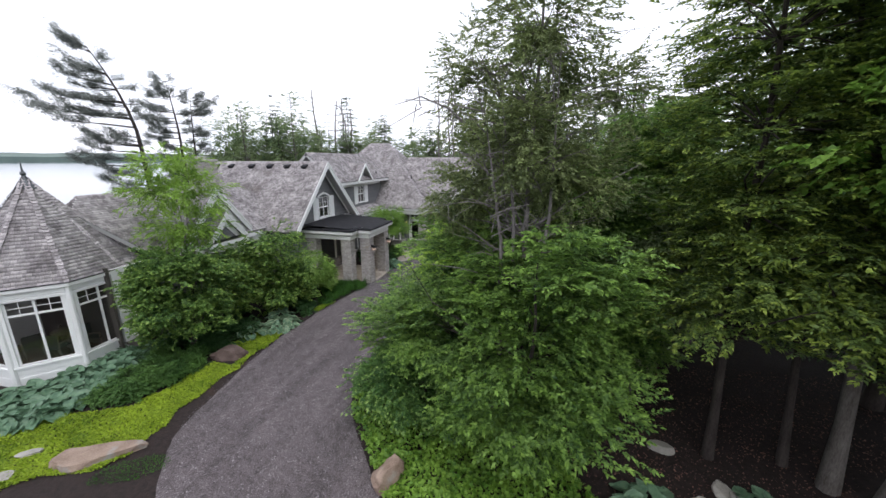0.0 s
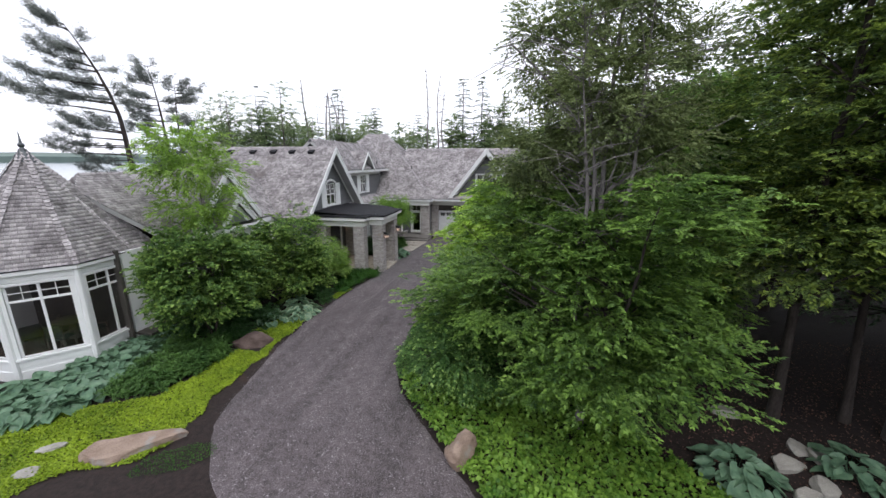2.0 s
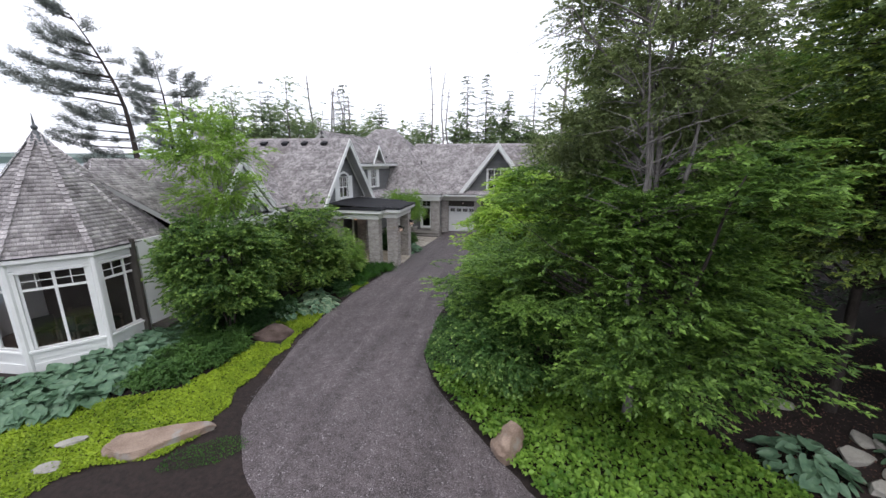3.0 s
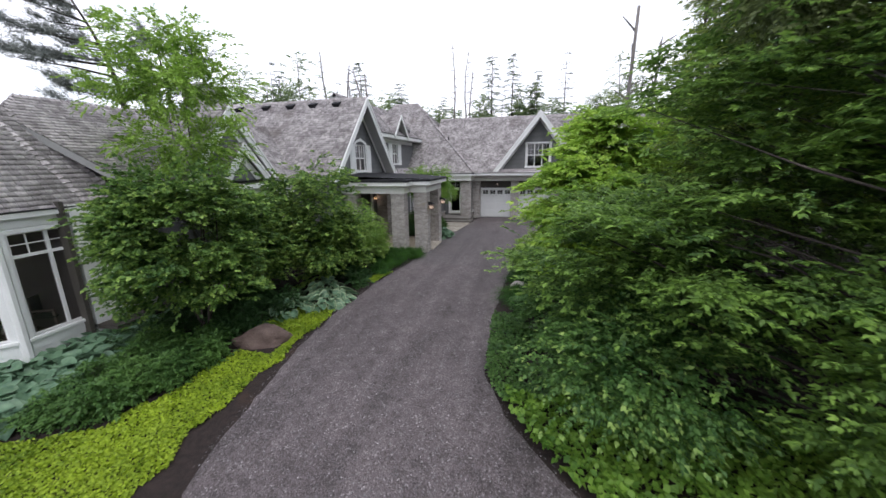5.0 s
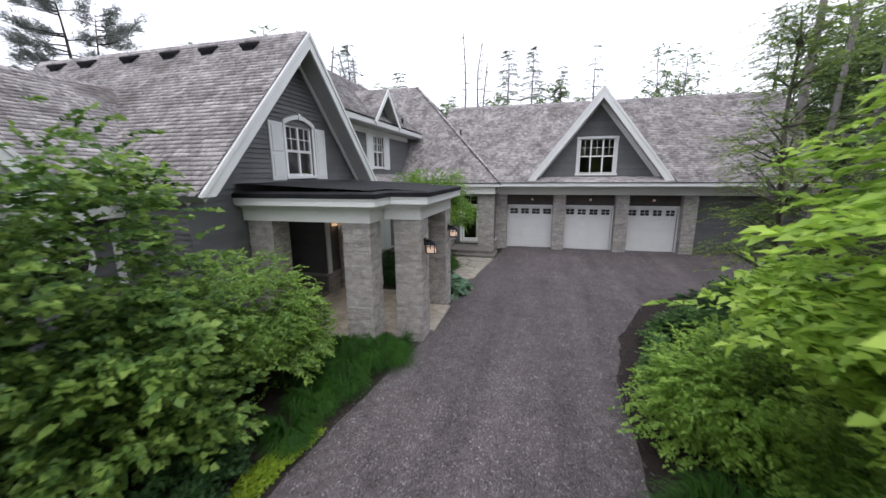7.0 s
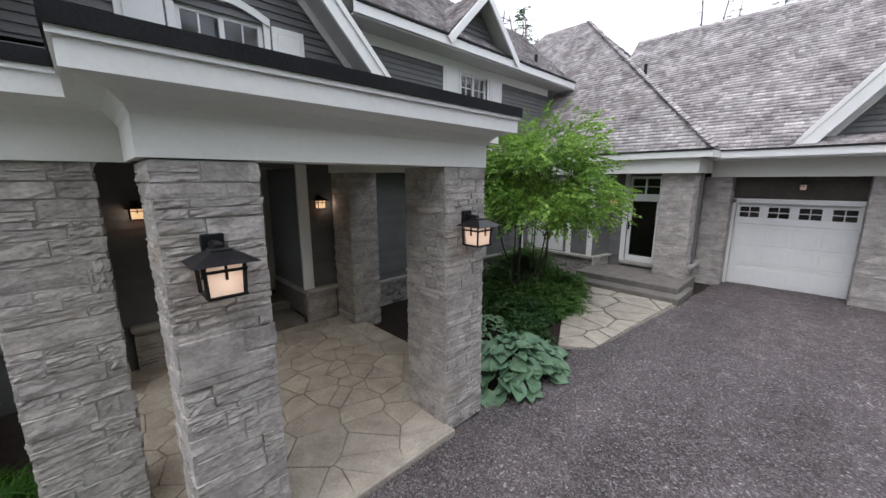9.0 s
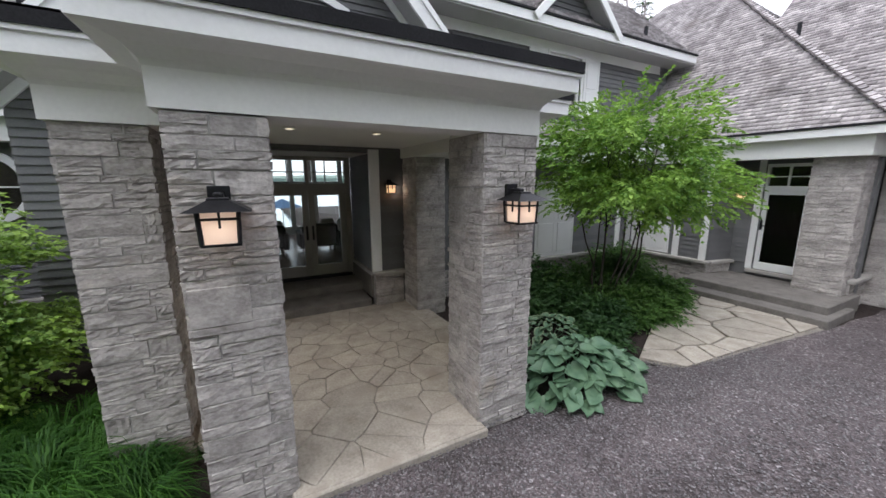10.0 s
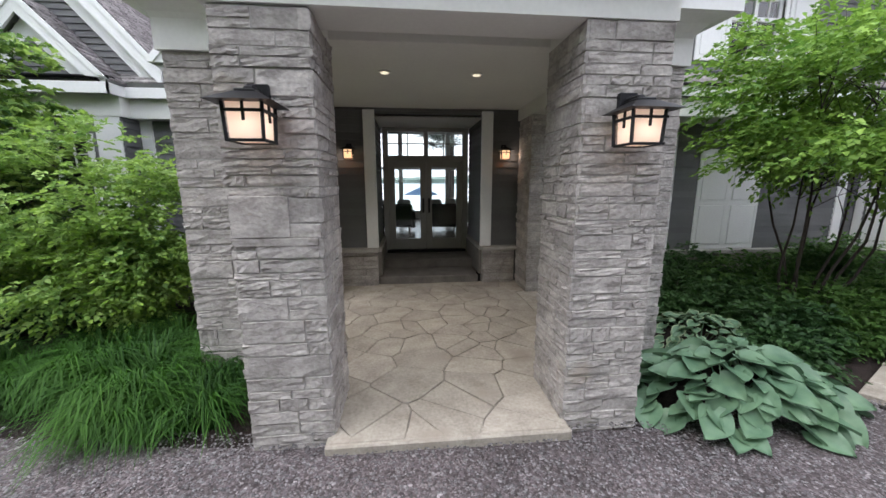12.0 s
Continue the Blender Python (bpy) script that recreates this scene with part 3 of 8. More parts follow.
def apex_fill(root, apex, axis, angle, h, w):
    """Closes the mitre of two rake boards below the apex. axis: the plan direction along the gable."""
    a = radians(angle)
    ax = Vector(axis)
    t = ax.cross(Vector((0, 0, 1)))
    P = Vector(apex)
    ring2 = [P + Vector((0, 0, 0.002)), P - ax * h * math.sin(a) - Vector((0, 0, h * math.cos(a))), P - Vector((0, 0, h / math.cos(a))), P + ax * h * math.sin(a) - Vector((0, 0, h * math.cos(a)))]
    vs = [tuple(q + t * s * (w / 2 + 0.005)) for s in (-1, 1) for q in ring2]
    fs = [(0, 1, 2, 3), (7, 6, 5, 4)] + [(i, 4 + i, 4 + (i + 1) % 4, (i + 1) % 4) for i in range(4)]
    return from_lists("rake_joint", vs, fs, WHITE, root)


def rake(name, root, x0, x1, mid, top, slope, half, drop, foot, mat=None, start=0.0):
    """Two sloping boards of an east-facing gable, mitred at the apex and cut level at the foot."""
    low = top - half * slope
    for s in (-1, 1):
        end = (top - drop - foot) / slope
        pts = [(0, top - start), (half - start / slope, low), (half, low)] if start == 0 else [(0, top - start), (min(half, (top - start - foot) / slope), max(low - start, foot))]
        if end < half:
            pts += ([(half, foot)] if start == 0 and low > foot + 0.01 else []) + [(end, foot)]
        else:
            pts += [(half, low - drop)]
        pts = list(dict.fromkeys(pts + [(0, top - drop)]))
        bm = bmesh.new()
        rings = [[bm.verts.new((x, mid + s * u, z)) for u, z in pts] for x in (x0, x1)]
        n = len(pts)
        bm.faces.new(rings[0])
        bm.faces.new(rings[1])
        for i in range(n):
            bm.faces.new((rings[0][i], rings[0][(i + 1) % n], rings[1][(i + 1) % n], rings[1][i]))
        bmesh.ops.recalc_face_normals(bm, faces=bm.faces)
        part(name, bm, mat or WHITE, root)


# main east-facing gable over the entry
YC, XR = -0.12, -3.5
ZR, SL = 7.67, 1.035
rm = roof("roof_1", "steep grey cedar shingle gable roof over the entry")
HALF = 3.9
roof_face(rm, [(-13.5, YC - HALF, ZR - HALF * SL), (XR, YC - HALF, ZR - HALF * SL), (XR, YC, ZR), (-13.5, YC, ZR)])
roof_face(rm, [(XR, YC + HALF, ZR - HALF * SL), (-13.5, YC + HALF, ZR - HALF * SL), (-13.5, YC, ZR), (XR, YC, ZR)])
caps(rm, (-13.5, YC, ZR), (XR, YC, ZR), (0, 0.707, 0.707), (0, -0.707, 0.707))
for s in (-1, 1):
    board_part("inner_rake_board", (-4.03, YC + s * (HALF - 0.15), ZR - HALF * SL - 0.13), (-4.03, YC, ZR - 0.28), 0.05, 0.12, WHITE, rm)

rake("rake_board", rm, XR + 0.005, XR + 0.055, YC, ZR - 0.02, SL, HALF, 0.38, 3.6)
rake("rake_trim", rm, XR + 0.055, XR + 0.085, YC, ZR + 0.02, SL, HALF, 0.13, 3.6)

# upper storey north of the gable, with its own eave and a small gable
rd = roof("roof_2", "grey cedar shingle roof over the upper storey with a small gable")
roof_face(rd, [(-3.9, 1.5, 6.15), (-3.9, 10.95, 6.15), (-6.2, 10.95, 8.29), (-6.2, 1.5, 8.29)])
roof_face(rd, [(-8.5, 10.95, 6.15), (-8.5, 1.5, 6.15), (-6.2, 1.5, 8.29), (-6.2, 10.95, 8.29)])
caps(rd, (-6.2, 1.5, 8.29), (-6.2, 10.95, 8.29), (-0.68, 0, 0.73), (0.68, 0, 0.73))
board_part("fascia", (-3.88, 2.2, 6.14), (-3.88, 10.97, 6.14), 0.04, 0.2, WHITE, rd)
board_part("gutter_edge", (-3.85, 2.2, 6.19), (-3.85, 10.97, 6.19), 0.05, 0.05, MEMBRANE, rd)
box_part("soffit", -4.52, -3.9, 2.2, 10.95, 5.9, 5.94, SOFFIT, rd)
box_part("frieze", -4.5, -4.46, 2.6, 10.2, 5.68, 5.9, WHITE, rd)
GY, GZ, GH = 6.08, 7.55, 1.45
roof_face(rd, [(-6.0, GY - GH, GZ - GH), (-3.85, GY - GH, GZ - GH), (-3.85, GY, GZ), (-6.0, GY, GZ)], 0.1)
roof_face(rd, [(-3.85, GY + GH, GZ - GH), (-6.0, GY + GH, GZ - GH), (-6.0, GY, GZ), (-3.85, GY, GZ)], 0.1)
for s in (-1, 1):
    board_part("rake_board", (-3.82, GY + s * GH, GZ - GH - 0.01), (-3.82, GY, GZ - 0.01), 0.05, 0.17, WHITE, rd)

apex_fill(rd, (-3.82, GY, GZ - 0.01), (0, 1, 0), 45, 0.17, 0.05)

# hip roof over the side door
rh = roof("roof_3", "tall hipped grey cedar shingle roof over the side door")
EC = (0.78, 8.65, 3.52)
roof_face(rh, [(-13.2, 8.65, 3.52), EC, (-5.3, 14.6, 9.47), (-7.3, 14.6, 9.47)])
roof_face(rh, [EC, (0.78, 20.55, 3.52), (-5.3, 14.6, 9.47)])
roof_face(rh, [(-13.2, 20.55, 3.52), (-13.2, 8.65, 3.52), (-7.3, 14.6, 9.47)])
caps(rh, EC, (-5.3, 14.6, 9.47), (0.707, 0, 0.707), (0, -0.707, 0.707))
caps(rh, (-7.3, 14.6, 9.47), (-5.3, 14.6, 9.47), (0, 0.707, 0.707), (0, -0.707, 0.707))
board_part("fascia", (-3.8, 8.63, 3.5), (0.82, 8.63, 3.5), 0.04, 0.16, WHITE, rh)
board_part("fascia", (0.8, 8.63, 3.5), (0.8, 9.7, 3.5), 0.04, 0.16, WHITE, rh)
board_part("gutter_edge", (-3.8, 8.6, 3.54), (0.83, 8.6, 3.54), 0.05, 0.04, MEMBRANE, rh)

# garage roof with its front gable
rg = roof("roof_4", "long grey cedar shingle garage roof with a steep front gable")
GX, GA, GB = 5.4, 7.9, 3.45
roof_face(rg, [(-3.0, 9.5, 3.5), (GX - GB, 9.5, 3.5), (GX, 14.1, 7.9), (GX, 14.2, 8.0), (-3.0, 14.2, 8.0)])
roof_face(rg, [(GX + GB, 9.5, 3.5), (14.5, 9.5, 3.5), (14.5, 14.2, 8.0), (GX, 14.2, 8.0), (GX, 14.1, 7.9)])
roof_face(rg, [(14.5, 18.9, 3.5), (-3.0, 18.9, 3.5), (-3.0, 14.2, 8.0), (14.5, 14.2, 8.0)])
roof_face(rg, [(GX - GB, 9.5, 3.5), (GX + GB, 9.5, 3.5), (GX + GB - 0.4, 10.62, 3.78), (GX - GB + 0.4, 10.62, 3.78)], 0.1)
caps(rg, (-3.0, 14.2, 8.0), (14.5, 14.2, 8.0), (0, 0.707, 0.707), (0, -0.707, 0.707))
GS = (GA - 3.45) / GB
roof_face(rg, [(GX - GB, 14.4, 3.45), (GX - GB, 9.85, 3.45), (GX, 9.85, GA), (GX, 14.4, GA)])
roof_face(rg, [(GX + GB, 9.85, 3.45), (GX + GB, 14.4, 3.45), (GX, 14.4, GA), (GX, 9.85, GA)])
for s in (-1, 1):
    board_part("rake_board", (GX + s * GB, 9.82, 3.44), (GX, 9.82, GA - 0.01), 0.05, 0.3, WHITE, rg)
    board_part("rake_trim", (GX + s * GB, 9.785, 3.48), (GX, 9.785, GA + 0.03), 0.03, 0.1, WHITE, rg)
for s in (-1, 1):
    board_part("inner_rake_board", (GX + s * 2.95, 10.58, 7.57 - 2.95 * GS), (GX, 10.58, 7.57), 0.05, 0.2, WHITE, rg)
apex_fill(rg, (GX, 9.82, GA - 0.01), (1, 0, 0), math.degrees(math.atan(GS)), 0.3, 0.05)
apex_fill(rg, (GX, 9.785, GA + 0.03), (1, 0, 0), math.degrees(math.atan(GS)), 0.1, 0.03)
board_part("fascia", (0.6, 9.48, 3.49), (14.5, 9.48, 3.49), 0.04, 0.16, WHITE, rg)
board_part("gutter_edge", (0.7, 9.45, 3.53), (14.5, 9.45, 3.53), 0.05, 0.035, MEMBRANE, rg)

# south wing: a long roof along the drive with two nested gables
rl = roof("roof_5", "grey cedar shingle roof of the south wing with nested gables")
LX, LZ, EZ = -8.6, 6.3, 3.83
roof_face(rl, [(-5.6, -10.7, EZ), (-5.6, -0.6, EZ), (LX, -0.6, LZ), (LX, -11.2, LZ), (-7.9, -11.9, EZ + 2.3 / 3 * (LZ - EZ))])
roof_face(rl, [(-11.6, -0.6, EZ), (-11.6, -12.2, EZ), (LX, -11.2, LZ), (LX, -0.6, LZ)])
roof_face(rl, [(-11.6, -12.4, EZ), (-7.9, -12.4, EZ), (LX, -11.2, LZ)])
caps(rl, (LX, -11.2, LZ), (LX, -1.4, LZ), (-0.68, 0, 0.73), (0.68, 0, 0.73))
WY = -7.12
for (gx, top, gh, gsl, back, th, drop) in ((-5.6, 6.45, 2.02, 1.16, -9.0, 0.2, 0.36), (-5.2, 5.17, 1.3, 1.06, -6.6, 0.12, 0.33)):
    roof_face(rl, [(back, WY - gh, top - gh * gsl), (gx, WY - gh, top - gh * gsl), (gx, WY, top), (back, WY, top)], th)
    roof_face(rl, [(gx, WY + gh, top - gh * gsl), (back, WY + gh, top - gh * gsl), (back, WY, top), (gx, WY, top)], th)
    rake("rake_board", rl, gx, gx + 0.05, WY, top, gsl, gh, drop, EZ)
    rake("rake_trim", rl, gx + 0.05, gx + 0.08, WY, top + 0.03, gsl, gh, 0.12, EZ)
    rake("rake_frieze", rl, gx - 0.17, gx - 0.13, WY, top, gsl, gh, drop * 2, EZ, start=drop * 0.9)
for p, q in (((-5.58, -10.7), (-5.58, -8.42)), ((-5.6, -8.42), (-5.15, -8.42)), ((-5.17, -8.44), (-5.17, -5.8)), ((-5.15, -5.82), (-5.6, -5.82)), ((-5.58, -5.82), (-5.58, -4.3))):
    board_part("fascia", (*p, EZ - 0.1), (*q, EZ - 0.1), 0.04, 0.2, WHITE, rl)
box_part("soffit", -6.0, -5.19, -8.4, -5.84, EZ - 0.19, EZ - 0.16, SOFFIT, rl)
box_part("soffit", -6.0, -5.6, -5.84, -4.3, EZ - 0.19, EZ - 0.16, SOFFIT, rl)
box_part("soffit", -6.0, -5.6, -10.7, -8.4, EZ - 0.19, EZ - 0.16, SOFFIT, rl)
box_part("pent_cap", -5.36, -5.16, -8.44, -5.8, EZ, EZ + 0.02, MEMBRANE, rl, "dark flashing under the small gable")

# roof vents below the main ridge
for i, x in enumerate((-12.2, -10.9, -9.2, -7.7, -6.35, -5.0)):
    bm = bmesh.new()
    m = Matrix.Translation((x, YC - 0.32, ZR - 0.30)) @ Matrix.Rotation(radians(22), 4, "X")
    bx(bm, -0.2, 0.2, -0.22, 0.16, 0.0, 0.1, m, 0.02)
    bx(bm, -0.16, 0.16, -0.2, 0.1, -0.1, 0.0, m)
    tagged(part("roof_vent", bm, MEMBRANE), "low black metal vent on the shingle roof", "roof vent", "vents below the ridge")
for y in (-4.6, -6.2):
    bm = bmesh.new()
    m = Matrix.Translation((LX + 0.32, y, LZ - 0.26)) @ Matrix.Rotation(radians(22), 4, "Y")
    bx(bm, -0.16, 0.22, -0.2, 0.2, 0.0, 0.1, m, 0.02)
    bx(bm, -0.1, 0.2, -0.16, 0.16, -0.1, 0.0, m)
    tagged(part("roof_vent", bm, MEMBRANE), "low black metal vent on the shingle roof", "roof vent", "vents below the ridge")
for (x, y, z, h) in ((-1.7, 11.3, 6.0, 0.75), (-4.35, 9.2, 6.5, 0.6)):
    bm = bmesh.new()
    bmesh.ops.create_cone(bm, cap_ends=True, segments=12, radius1=0.05, radius2=0.05, depth=h, matrix=Matrix.Translation((x, y, z)))
    bmesh.ops.create_cone(bm, cap_ends=True, segments=12, radius1=0.1, radius2=0.06, depth=0.08, matrix=Matrix.Translation((x, y, z - h / 2 + 0.2)))
    tagged(part("vent_pipe", bm, IRON), "thin black vent pipe rising from the shingles", "vent pipe", "vent pipes")

# ---- walls ----
def face_m(x, y, z=0.0, turn=0.0):
    """A wall's own axes: x to the right seen from outside, y into the wall, z up. turn 0 faces south, 90 faces east."""
    return Matrix.Translation((x, y, z)) @ Matrix.Rotation(radians(turn), 4, "Z")


def clapboard_mesh():
    me = bpy.data.meshes.new("clapboard")
    vs = [(0, -0.034, 0), (1, -0.034, 0), (1, 0.002, 0), (0, 0.002, 0), (0, -0.006, 1.08), (1, -0.006, 1.08), (1, 0.002, 1.08), (0, 0.002, 1.08)]
    me.from_pydata(vs, [], [(0, 1, 5, 4), (3, 2, 1, 0), (4, 5, 6, 7), (1, 2, 6, 5), (0, 4, 7, 3)])
    me.materials.append(SIDING)
    return me


CLAP = clapboard_mesh()
EXPO = 0.118


def wall(name, m, width, z0, z1, label, holes=(), clip=None, clad=True, thick=0.2, clad_from=None, base=None, inner=None):
    """A wall with thickness, openings that go through it, and clapboards. holes: (u0, u1, z0, z1). clip: z -> (u0, u1)."""
    cuts = sorted({z0, z1, *[h[2] for h in holes], *[h[3] for h in holes]} | (set(np.arange(z0, z1, 0.12).round(3)) if clip else set()))
    cuts = [c for c in cuts if z0 <= c <= z1]
    def free(za, zb):
        lo, hi = clip((za + zb) / 2) if clip else (0.0, width)
        segs = [(lo, hi)]
        for h in holes:
            if h[2] < (za + zb) / 2 < h[3]:
                nxt = []
                for a, b in segs:
                    if h[1] <= a or h[0] >= b:
                        nxt.append((a, b))
                    else:
                        if h[0] > a:
                            nxt.append((a, h[0]))
                        if h[1] < b:
                            nxt.append((h[1], b))
                segs = nxt
        return [(a, b) for a, b in segs if b - a > 0.01]
    vs, fs = [], []
    for za, zb in zip(cuts, cuts[1:]):
        for a, b in free(za, zb):
            k = len(vs)
            vs += [tuple(m @ Vector(c)) for c in ((a, 0.0, za), (b, 0.0, za), (b, thick, za), (a, thick, za), (a, 0.0, zb), (b, 0.0, zb), (b, thick, zb), (a, thick, zb))]
            fs += [(k, k + 1, k + 5, k + 4), (k + 2, k + 3, k + 7, k + 6), (k + 1, k + 2, k + 6, k + 5), (k + 3, k, k + 4, k + 7), (k + 4, k + 5, k + 6, k + 7), (k + 3, k + 2, k + 1, k)]
    root = tagged(from_lists(name, vs, fs, base or SIDING), label, "wall", kind="structure")
    if clad:
        z = clad_from if clad_from is not None else z0
        while z < z1:
            for a, b in free(z, z + EXPO):
                ob = new("clapboard", CLAP)
                ob.parent = root
                ob.matrix_basis = m @ Matrix.Translation((a, 0, z)) @ Matrix.Diagonal((b - a, 1, EXPO, 1))
            z += EXPO
    return root


def window(name, m, w, h, label, lights=2, transom=0.0, grid=(2, 2), casing=0.1, full_grid=False, arch=0.0, sill=True, mat=None):
    """A framed window at m (lower left corner of the opening). transom: share of the height taken by the gridded top lights."""
    mat = mat or WHITE
    root = thing(name, m.translation, label, "window", kind="structure")
    bm = bmesh.new()
    for a in ((-casing, 0.0, -casing * 0.4, h + casing), (w, w + casing, -casing * 0.4, h + casing)):
        bx(bm, a[0], a[1], -0.045, 0.05, a[2], a[3], m, 0.005)
    if arch:
        n = 8
        for i in range(n):
            t0, t1 = i / n, (i + 1) / n
            za, zb = h + arch * math.sin(math.pi * t0), h + arch * math.sin(math.pi * t1)
            xa, xb = -casing + (w + 2 * casing) * t0, -casing + (w + 2 * casing) * t1
            k = [bm.verts.new(m @ Vector(c)) for c in ((xa, -0.07, za), (xb, -0.07, zb), (xb, -0.07, zb + casing * 1.2), (xa, -0.07, za + casing * 1.2), (xa, 0.05, za), (xb, 0.05, zb), (xb, 0.05, zb + casing * 1.2), (xa, 0.05, za + casing * 1.2))]
            for f in ((0, 1, 2, 3), (4, 7, 6, 5), (0, 4, 5, 1), (3, 2, 6, 7)):
                bm.faces.new([k[j] for j in f])
        bx(bm, w / 2 - 0.05, w / 2 + 0.05, -0.09, 0.02, h + arch - 0.02, h + arch + casing * 1.6, m, 0.005)
    else:
        bx(bm, -casing * 1.15, w + casing * 1.15, -0.06, 0.05, h, h + casing, m, 0.005)
    part("window_frame", bm, mat, root)
    if sill:
        bm = bmesh.new()
        bx(bm, -casing * 1.3, w + casing * 1.3, -0.09, 0.06, -casing * 0.9, 0, m, 0.008)
        part("window_sill", bm, mat, root)
    t = h * (1 - transom) if transom else h
    lw = w / lights
    bm = bmesh.new()
    s = 0.035
    bx(bm, 0, w, 0.03, 0.08, 0, s * 1.3, m)
    bx(bm, 0, w, 0.03, 0.08, h - s, h + arch * 0.9, m)
    for i in range(lights + 1):
        c = min(max(i * lw, s), w - s)
        bx(bm, c - s, c + s, 0.024, 0.086, 0, h, m)
    if transom:
        bx(bm, 0, w, 0.02, 0.09, t - s, t + s, m)
    part("sash", bm, mat, root)
    bm = bmesh.new()
    gz0, gz1 = (0, h) if full_grid else (t, h)
    if transom or full_grid:
        for i in range(lights):
            for a in range(1, grid[0]):
                c = i * lw + lw * a / grid[0]
                bx(bm, c - 0.011, c + 0.011, 0.034, 0.07, gz0, gz1, m)
            for b in range(1, grid[1]):
                c = gz0 + (gz1 - gz0) * b / grid[1]
                bx(bm, i * lw, i * lw + lw, 0.034, 0.07, c - 0.011, c + 0.011, m)
        part("muntins", bm, mat, root)
    else:
        bm.free()
    for i in range(lights):
        for a, b in (((0, t), (t, h)) if transom else ((0, h),)):
            bm = bmesh.new()
            bx(bm, i * lw + 0.02, i * lw + lw - 0.02, 0.05, 0.056, a + 0.02, b - 0.02, m)
            part("pane", bm, GLASS, root).visible_shadow = False
    return root


def shutter(m, w, h, label="white panelled shutter beside the upper window"):
    root = thing("shutter", m.translation, label, "shutter", "white shutters")
    bm = bmesh.new()
    bx(bm, 0, w, -0.05, -0.02, 0, h, m, 0.005)
    part("board", bm, WHITE, root)
    for za, zb in ((0.1, h * 0.44), (h * 0.5, h - 0.1)):
        bm = bmesh.new()
        bx(bm, 0.08, w - 0.08, -0.062, -0.05, za, zb, m, 0.01)
        part("panel", bm, WHITE, root)
    return root


# entry wall with the recess and the tall gable above
XE = -4.1
EW = 7.3
EY = YC - EW / 2
m_e = face_m(XE, EY, 0, 90)
def gable_clip(zr, half_at_base, zbase, mid):
    def f(z):
        h = half_at_base if z <= zbase else max(0.0, (zr - z))
        return (mid - min(h, half_at_base), mid + min(h, half_at_base))
    return f
U0 = -EY
wall("wall_1", m_e, EW, -0.3, 7.35, "dark grey clapboard entry wall rising into a gable",
     holes=[(U0 - 0.95, U0 + 1.0, 0.0, 3.06), (U0 - 0.6, U0 + 0.6, 3.98, 5.36)],
     clip=gable_clip(ZR - 0.27, EW / 2, ZR - 0.27 - EW / 2, EW / 2), clad_from=0.75)
window("window_1", face_m(XE, -0.6, 3.98, 90), 1.2, 1.34, "white arched window with gridded upper lights in the entry gable", 2, 0.5, (2, 2), 0.1, arch=0.2)
shutter(face_m(XE, -1.27, 3.86, 90), 0.54, 1.5)
shutter(face_m(XE, 0.73, 3.86, 90), 0.54, 1.5)

# upper storey wall and the wall below it
wall("wall_2", face_m(-4.5, 3.0, 0, 90), 7.6, 3.3, 6.0, "dark grey clapboard upper wall under a white eave", holes=[(2.78, 3.88, 4.3, 5.72 - 0.05)], clad_from=3.9)
window("window_2", face_m(-4.5, 5.78, 4.3, 90), 1.1, 1.36, "white two-light window with gridded upper sashes", 2, 0.5, (2, 2), 0.08)
shutter(face_m(-4.5, 5.1, 4.2, 90), 0.58, 1.5, "white panelled shutter beside the small upper window")
shutter(face_m(-4.5, 6.98, 4.2, 90), 0.58, 1.5, "white panelled shutter beside the small upper window")
wall("wall_3", face_m(-4.28, GY - 1.2, 0, 90), 2.4, 6.0, 7.4, "small grey clapboard gable above the upper eave", clip=lambda z: (1.2 - max(0, min(1.2, 7.38 - z)), 1.2 + max(0, min(1.2, 7.38 - z))), thick=0.1)
wall("wall_4", face_m(-4.2, 2.2, 0, 90), 6.65, -0.3, 3.4, "grey clapboard ground floor wall with white panels", clad_from=0.55, thick=0.25)
pent = roof("roof_6", "narrow shingled pent roof above the ground floor wall")
roof_face(pent, [(-3.45, 2.3, 3.48), (-3.45, 8.65, 3.48), (-4.5, 8.65, 3.98), (-4.5, 2.3, 3.98)], 0.1)
board_part("fascia", (-3.43, 2.3, 3.47), (-3.43, 8.65, 3.47), 0.04, 0.16, WHITE, pent)
board_part("gutter_edge", (-3.4, 2.3, 3.51), (-3.4, 8.65, 3.51), 0.05, 0.035, MEMBRANE, pent)
box_part("frieze", -4.2, -3.5, 2.3, 8.6, 3.0, 3.3, CREAM, pent)

# white panelled shutters and corner boards on the ground floor wall
def panel_front(m, w, h, label):
    root = thing("panel_front", m.translation, label, "panelled front", "white panelled fronts")
    bm = bmesh.new()
    bx(bm, 0, w, -0.05, -0.02, 0, h, m, 0.004)
    part("board", bm, WHITE, root)
    n = 2
    for i in range(n):
        for za, zb in ((0.1, h * 0.45), (h * 0.5, h - 0.1)):
            bm = bmesh.new()
            bx(bm, w * i / n + 0.07, w * (i + 1) / n - 0.07, -0.066, -0.05, za, zb, m, 0.012)
            part("panel", bm, WHITE, root)
    return root


panel_front(face_m(-4.2, 5.25, 0.58, 90), 1.35, 1.95, "white panelled timber front on the clapboard wall")


def trim_board(m, w, z0, z1, label="white corner board on the clapboard wall"):
    bm = bmesh.new()
    bx(bm, 0, w, -0.045, 0.02, z0, z1, m, 0.006)
    return tagged(part("trim", bm, WHITE), label, "trim", kind="structure")


